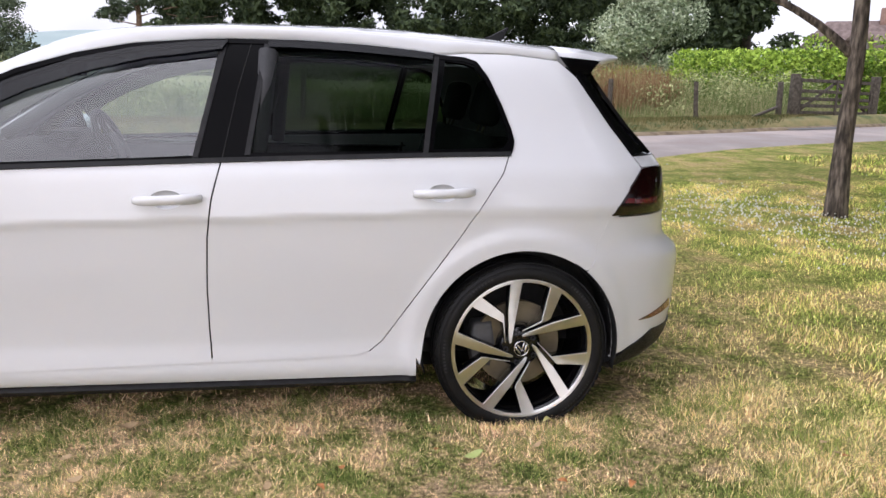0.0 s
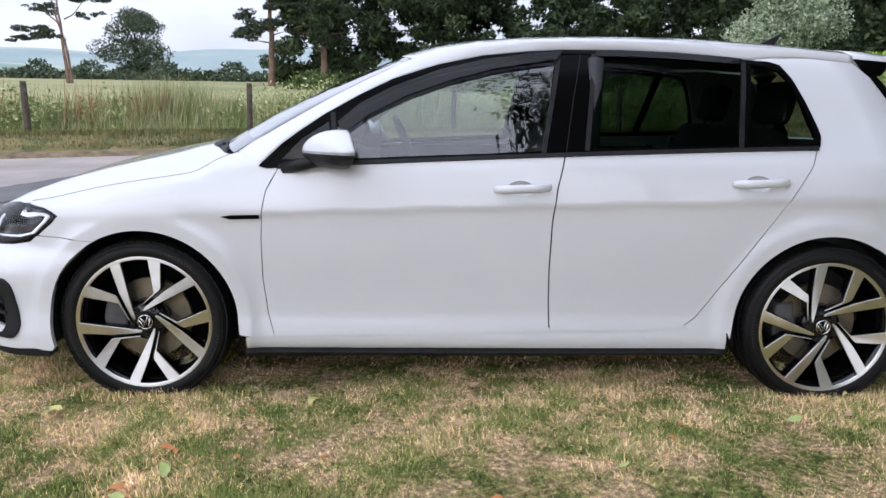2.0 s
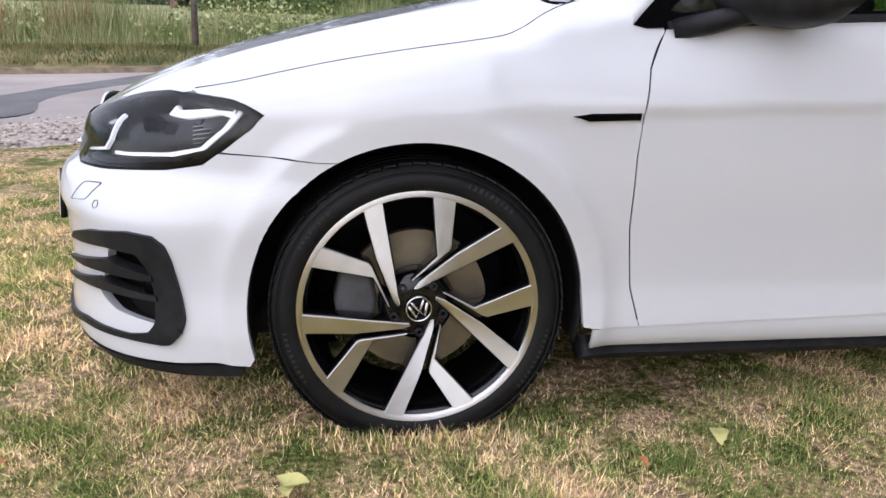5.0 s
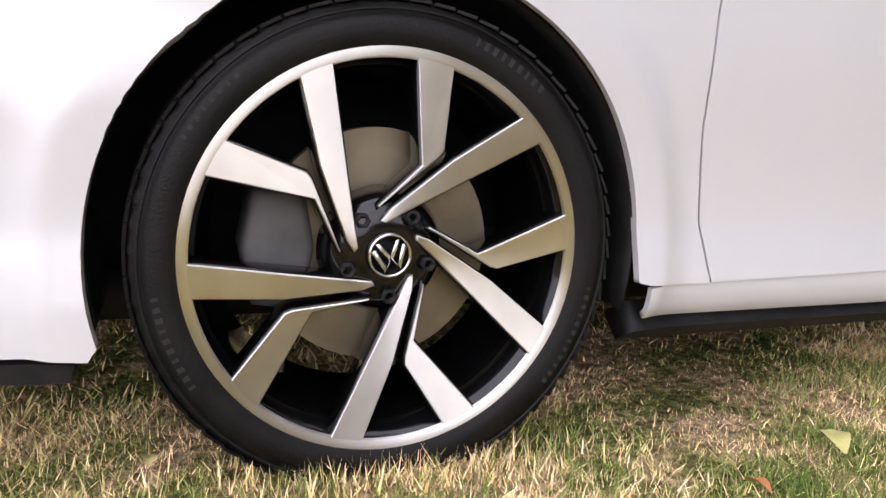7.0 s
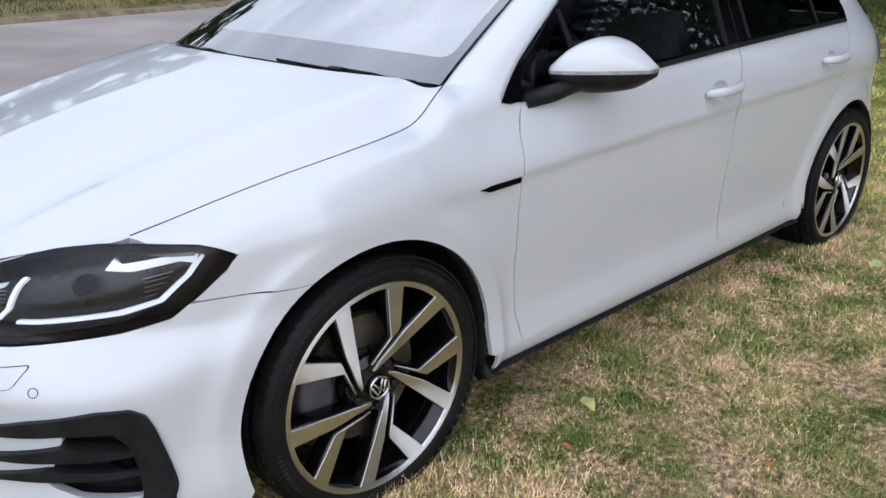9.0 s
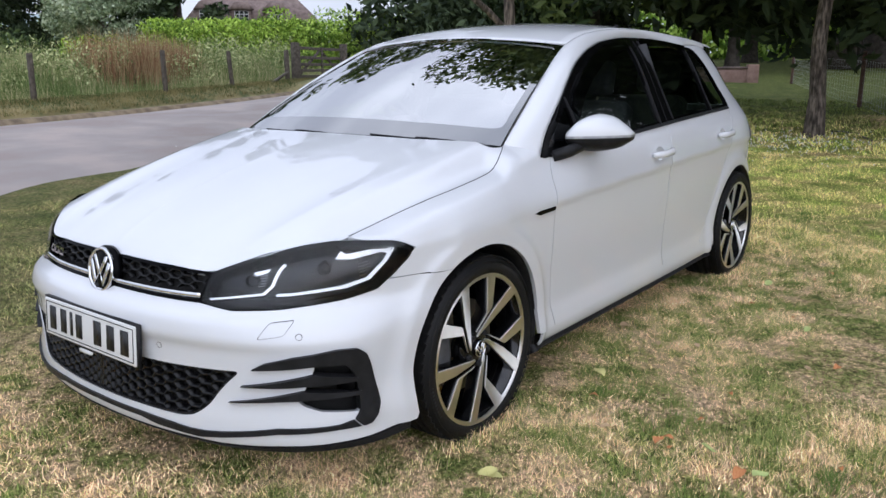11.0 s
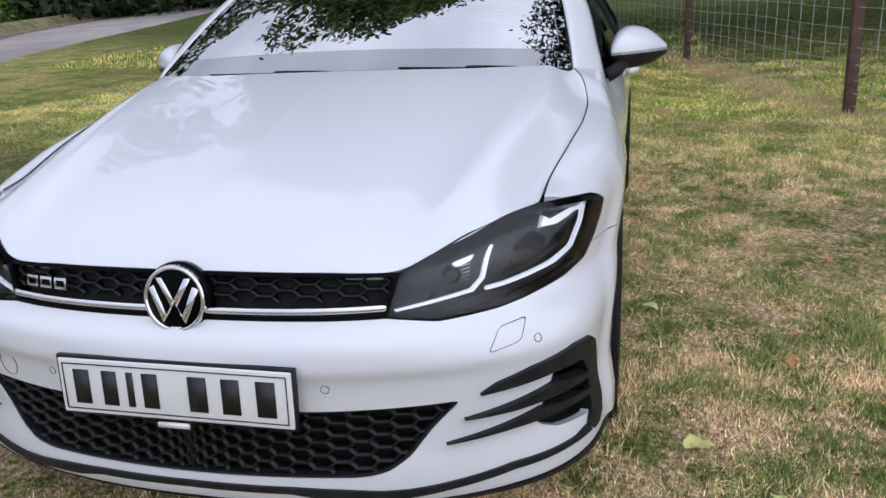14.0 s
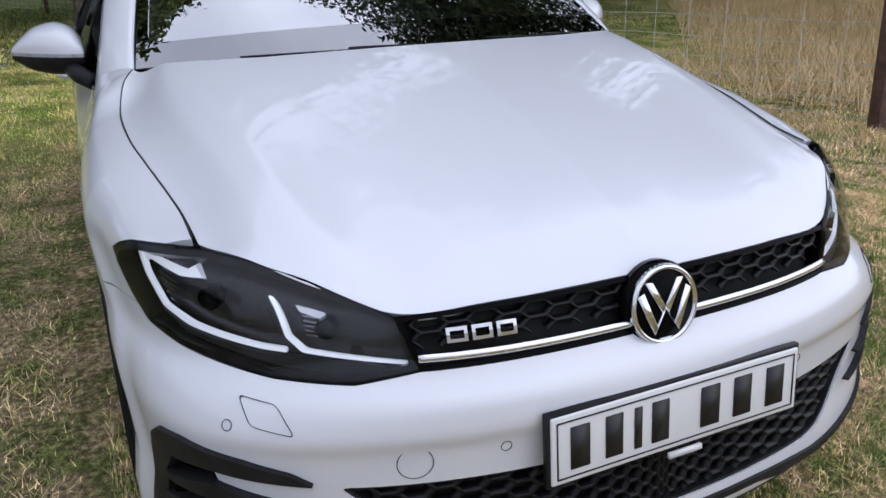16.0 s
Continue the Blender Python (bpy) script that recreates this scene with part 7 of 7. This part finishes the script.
WIRE_POSTS = [(-2.0, -5.5), (1.80, -4.03), (5.30, -2.70), (9.9, -1.60), (14.2, -.24), (18.6, 1.29), (23.2, 3.25), (29, 5.4)]
for k, (x, y) in enumerate(WIRE_POSTS):
    post("fence_post", "dark brown square post of the wire fence", x, y, 1.28, .045, M_POST_RED, (.05 if k == 2 else .02, 0), True, group="wire fence posts")
for (x0, y0), (x1, y1) in zip(WIRE_POSTS[:-1], WIRE_POSTS[1:]):
    z0, z1 = on_land(x0, y0), on_land(x1, y1)
    Lw = math.dist((x0, y0), (x1, y1))
    bm = bmesh.new()
    segs = []
    for hgt in (.06, .17, .29, .42, .56, .71, .87, 1.05):
        segs.append([Vector((x0 + (x1 - x0) * t, y0 + (y1 - y0) * t, z0 + (z1 - z0) * t + hgt + .012 * math.sin(t * 9 + hgt * 5))) for t in np.linspace(0, 1, 9)])
    m_ = int(Lw / .27)
    for k in range(1, m_):
        t = k / m_
        b = Vector((x0 + (x1 - x0) * t, y0 + (y1 - y0) * t, z0 + (z1 - z0) * t))
        segs.append([b + Vector((.010 * math.sin(k * 2.1 + q), 0, hgt)) for q, hgt in enumerate((.06, .29, .56, .87, 1.05))])
    for s in segs:
        t_ = tube(s, .0024, 3, cap=False)
        me = bpy.data.meshes.new("tmp")
        t_.to_mesh(me)
        t_.free()
        bm.from_mesh(me)
        bpy.data.meshes.remove(me)
    o = part("wire_netting", bm, M_WIRE, smooth=False)
    tagged(o, "galvanised stock netting between brown posts", "wire fence", "wire fence netting")

# ---- house beyond the hedge ----
M_TILE = mat("clay_roof_tiles", (0.13, 0.095, 0.085), (0.22, 0.165, 0.145), scale=2.5, rough=0.9, bump=0.6, bscale=14)
M_WALL = mat("brick_wall", (0.24, 0.15, 0.12), (0.33, 0.22, 0.18), scale=4, rough=0.9, bump=0.4, bscale=20)
M_FRAMEW = mat("white_window_frame", (0.46, 0.45, 0.44), (0.38, 0.37, 0.36), rough=0.6)
M_PANE = mat("dark_pane", (0.02, 0.023, 0.027), rough=0.12, coat=0.0, spec=0.3)
hx, hy = 53.5, 72.9
house = thing("house", "brick house with a brown tiled roof and three dormers", "house", Matrix.Translation((hx, hy, on_land(hx, hy))) @ pose(0, 0, 0, 0, 0, -35))
part("wall", box_bm(-2.8, 12.0, -4, 4, -.6, 2.3), M_WALL, house)
hip = prism([(-4.6, 2.2), (4.6, 2.2), (0, 6.4)], -3.2, 12.4, plane="yz")
for v in hip.verts:
    if v.co.z > 4:
        v.co.x += 3.4 if v.co.x < 3 else -3.4
part("roof", hip, M_TILE, house, "brown clay tiled hipped roof")
for q in range(3):
    xx = -.3 + 3.6 * q
    d = part("dormer", box_bm(xx - 1.0, xx + 1.0, -3.9, -1.2, 2.5, 4.2), M_TILE, house)
    part("dormer_roof", prism([(xx - 1.3, 4.15), (xx + 1.3, 4.15), (xx + .7, 4.9), (xx - .7, 4.9)], -4.2, -.8), M_TILE, d)
    for s_ in (-.5, 0, .5):
        wv = part("window", box_bm(xx + s_ - .24, xx + s_ + .24, -3.95, -3.88, 2.95, 4.0), M_FRAMEW, d, "pale framed casement")
        for zz in (3.02, 3.36, 3.70):
            part("pane", box_bm(xx + s_ - .18, xx + s_ + .18, -3.97, -3.94, zz, zz + .26), M_PANE, wv)
part("chimney", box_bm(5, 6, -.5, .5, 5.5, 7.6, bevel=.05), M_WALL, house)
shed_x, shed_y = 47.0, 7.6
shed = thing("shed", "small dark timber shed under the trees", "shed", Matrix.Translation((shed_x, shed_y, on_land(shed_x, shed_y))) @ pose(0, 0, 0, 0, 0, 100))
part("shed_wall", box_bm(-1.0, 1.0, -.8, .8, 0, 1.3), M_BARK_DARK, shed)
part("shed_roof", prism([(-1.0, 1.25), (1.0, 1.25), (0, 1.75)], -1.2, 1.2, plane="yz"), M_BARK_DARK, shed)


wall_ = thing("garden_wall", "low red brick garden wall under the trees", "wall", Matrix.Translation((27.4, 9.6, on_land(27.4, 9.6))) @ pose(0, 0, 0, 0, 0, -65))
part("wall_body", box_bm(0, 3.1, -.11, .11, -.2, .45, bevel=.01), M_WALL, wall_)
part("coping", box_bm(-.03, 3.13, -.15, .15, .45, .52, bevel=.015), M_TILE, wall_, "brown tile coping")
part("end_pier", box_bm(2.95, 3.35, -.2, .2, -.2, .60, bevel=.012), M_WALL, wall_)


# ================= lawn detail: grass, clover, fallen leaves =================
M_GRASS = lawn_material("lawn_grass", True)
M_TUFT = mat("green_tuft_grass", (0.13, 0.20, 0.045), (0.42, 0.42, 0.15), scale=1.6, rough=0.9, island=0.3, c3=(0.22, 0.30, 0.075), detail=6, spec=0.2)
rng = np.random.RandomState(31)


def lawn_patch(name, x0, x1, y0, y1, n, hgt, width_, seed, material=M_GRASS, lean_=2.6):
    r = np.random.RandomState(seed)
    xy = np.column_stack([r.uniform(x0, x1, n), r.uniform(y0, y1, n)])
    tuft = np.sin(xy[:, 0] * 5.3 + 2 * np.sin(xy[:, 1] * 3.1)) * np.sin(xy[:, 1] * 4.7 + 1.7 * np.sin(xy[:, 0] * 2.3))
    keep = r.rand(n) < .62 + .38 * tuft
    xy = xy[keep]
    hh = hgt * (1 + .55 * tuft[keep])
    co_, tr_ = blades(xy, hh, lean_, width_, seed + 1)
    o = new(name, fast_mesh(name, co_, tr_, material))
    return tagged(o, "short dry lawn grass, part green and part straw", "grass", kind="stuff")


lawn_patch("lawn_grass", -2.2, 1.6, -2.9, -.55, 430000, .0145, .0014, 41, M_GRASS, 2.8)
lawn_patch("lawn_grass", 1.6, 4.2, -2.9, -.55, 230000, .016, .0016, 42, M_GRASS, 2.8)
lawn_patch("lawn_grass", -2.8, -.5, -.55, 2.6, 190000, .018, .0018, 43, M_GRASS, 2.8)
lawn_patch("lawn_grass", 3.2, 9.5, -2.2, 6.0, 260000, .026, .0028, 45, M_GRASS, 1.5)
lawn_patch("lawn_grass", -.5, 3.3, -.6, .8, 30000, .018, .0028, 47)
lawn_patch("lawn_grass", 1.0, 9.5, -4.6, -2.2, 150000, .024, .0026, 49, M_GRASS, 1.8)
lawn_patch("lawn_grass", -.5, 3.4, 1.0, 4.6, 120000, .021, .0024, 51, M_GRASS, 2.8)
lawn_patch("lawn_grass", -2.6, 1.0, -3.9, -2.9, 60000, .018, .0020, 52, M_GRASS, 2.6)
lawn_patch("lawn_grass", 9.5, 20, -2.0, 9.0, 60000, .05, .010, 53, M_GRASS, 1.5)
# scattered green tufts
r_ = np.random.RandomState(57)
tc_ = np.column_stack([r_.uniform(-2.4, 5.5, 420), r_.uniform(-2.4, -.7, 420)])
tp_ = np.concatenate([c + r_.normal(0, .035, (90, 2)) for c in tc_])
co_, tr_ = blades(tp_, .028, 1.3, .0018, 58)
tagged(new("green_tufts", fast_mesh("green_tufts", co_, tr_, M_TUFT)), "small green tufts in the dry lawn", "grass", kind="stuff")

# longer grass left standing round the tyres
wp_ = np.concatenate([np.column_stack([r_.normal(xc, .17, 1500), r_.uniform(-.93, -.80, 1500) * sg]) for xc in AXLES for sg in (1, -1)])
co_, tr_ = blades(wp_, .034, 1.1, .0017, 59)
tagged(new("tyre_grass", fast_mesh("tyre_grass", co_, tr_, M_GRASS)), "longer grass standing round the tyres", "grass", kind="stuff")

# clover heads
M_CLOVER = mat("clover_white", (0.86, 0.85, 0.80), (0.74, 0.72, 0.66), scale=40, rough=0.9)
pts = []
for cx, cy, sx, sy, m_ in ((6.2, 3.7, .55, .7, 420), (6.5, 3.0, .9, .7, 240), (10.2, .7, .9, .7, 420), (7.6, 3.4, 1.4, 1.3, 260), (5.6, 4.6, .8, 1.2, 60), (9.4, 2.4, 1.4, 1.0, 90)):
    pts.append(np.column_stack([rng.normal(cx, sx, m_), rng.normal(cy, sy, m_)]))
pts = np.concatenate(pts)
cs, fs = [], []
for k, (x, y) in enumerate(pts):
    r = rng.uniform(.006, .010)
    cs.append(sv * r + (x, y, on_land(x, y) + .05 + rng.uniform(-.015, .02)))
    fs.append(sf + len(sv) * k)
tagged(new("clover_flowers", fast_mesh("clover_flowers", np.concatenate(cs), np.concatenate(fs), M_CLOVER)), "white clover flowers scattered in the lawn", "flowers", kind="stuff")

# fallen leaves
M_FALLEN = [mat("fallen_leaf_yellow", (0.50, 0.47, 0.14), (0.60, 0.55, 0.24), scale=30, rough=0.8), mat("fallen_leaf_green", (0.34, 0.42, 0.12), (0.46, 0.50, 0.2), scale=30, rough=0.8),
            mat("fallen_leaf_orange", (0.42, 0.15, 0.05), (0.55, 0.25, 0.09), scale=30, rough=0.8), mat("fallen_leaf_pale", (0.50, 0.36, 0.20), (0.38, 0.26, 0.14), scale=30, rough=0.8)]


def leaf_mesh(mt, seed):
    r = np.random.RandomState(seed)
    bm = bmesh.new()
    n = 9
    rows = []
    for i in range(n):
        f = i / (n - 1)
        w = .30 * math.sin(math.pi * min(max(f, .02), .985)) ** .8
        x = f - .5
        z = .10 * math.sin(f * 5 + seed) + .10 * f
        rows.append([bm.verts.new((x, .12 * math.sin(3 * f + seed) + w * t, z + .22 * abs(t) * w * 2)) for t in (-1, 0, 1)])
    for i in range(n - 1):
        for j in range(2):
            bm.faces.new((rows[i][j], rows[i + 1][j], rows[i + 1][j + 1], rows[i][j + 1]))
    me = bpy.data.meshes.new("fallen_leaf")
    bm.to_mesh(me)
    bm.free()
    me.materials.append(mt)
    me.polygons.foreach_set("use_smooth", [True] * len(me.polygons))
    return me


LEAF = [[leaf_mesh(m_, 3 * i + j) for j in range(2)] for i, m_ in enumerate(M_FALLEN)]
NAMES = ("yellow", "yellow green", "orange brown", "pale brown")


def fallen(x, y, size, kind_, turn):
    o = new("fallen_leaf", LEAF[kind_][int(turn) % 2])
    o.matrix_basis = Matrix.Translation((x, y, on_land(x, y) + .022)) @ pose(0, 0, 0, random.uniform(-14, 14), random.uniform(-14, 14), turn) @ Matrix.Scale(size * .8, 4)
    tagged(o, "fallen " + NAMES[kind_] + " leaf lying on the lawn", "leaf", "fallen leaves")


for x, y, s, k, a in ((1.262, -.79, .075, 3, 20), (.664, -.972, .085, 0, 60), (2.41, -1.13, .085, 1, 10), (2.862, -1.37, .05, 2, 40), (.285, -1.405, .05, 2, 80), (.445, -1.053, .05, 2, 100), (.765, -1.455, .045, 2, 30),
                      (1.916, -1.285, .045, 2, 120), (1.125, -1.02, .05, 3, 15), (2.297, -1.075, .045, 2, 75), (-1.34, -.43, .075, 0, 50), (-.845, -.937, .05, 2, 10), (-.48, -1.25, .085, 1, 140), (-.267, -1.09, .075, 0, 95),
                      (-.888, -.82, .05, 3, 25), (.185, -1.66, .08, 2, 170), (.21, -1.72, .075, 1, 150), (.28, -1.54, .07, 1, 120), (.245, -1.39, .07, 2, 5), (1.19, -1.17, .06, 3, 40), (1.285, -1.71, .06, 2, 160),
                      (.85, -2.0, .05, 2, 70), (.40, -1.90, .045, 2, 20), (-.262, -1.06, .085, 0, 165), (2.74, -.90, .08, 0, 10), (-.292, -.80, .04, 0, 90), (1.7, -1.5, .06, 1, 10), (1.2, -1.62, .05, 3, 60)):
    fallen(x, y, s, k, a)
for k in range(70):
    x, y = random.uniform(-2.4, 6.5), random.uniform(-2.6, -.95)
    fallen(x, y, random.uniform(.025, .05), random.choice((2, 2, 3, 3, 0)), random.uniform(0, 360))
for k in range(26):
    x, y = random.uniform(-2.6, -1.0), random.uniform(-1.0, 2.4)
    fallen(x, y, random.uniform(.03, .07), random.choice((0, 2, 3, 1)), random.uniform(0, 360))
# twigs under the lawn tree
for x, y, a, L_ in ((11.4, -.1, 20, .8), (10.6, -.7, -30, .6), (12.2, .4, 70, .5)):
    b = tube([(-L_ / 2, 0, .02), (0, .04, .035), (L_ / 2, -.02, .02)], .012, 6)
    o = part("twig", b, M_BARK)
    o.matrix_basis = Matrix.Translation((x, y, on_land(x, y))) @ pose(0, 0, 0, 0, 0, a)
    tagged(o, "dry fallen twig on the lawn", "twig", "twigs")
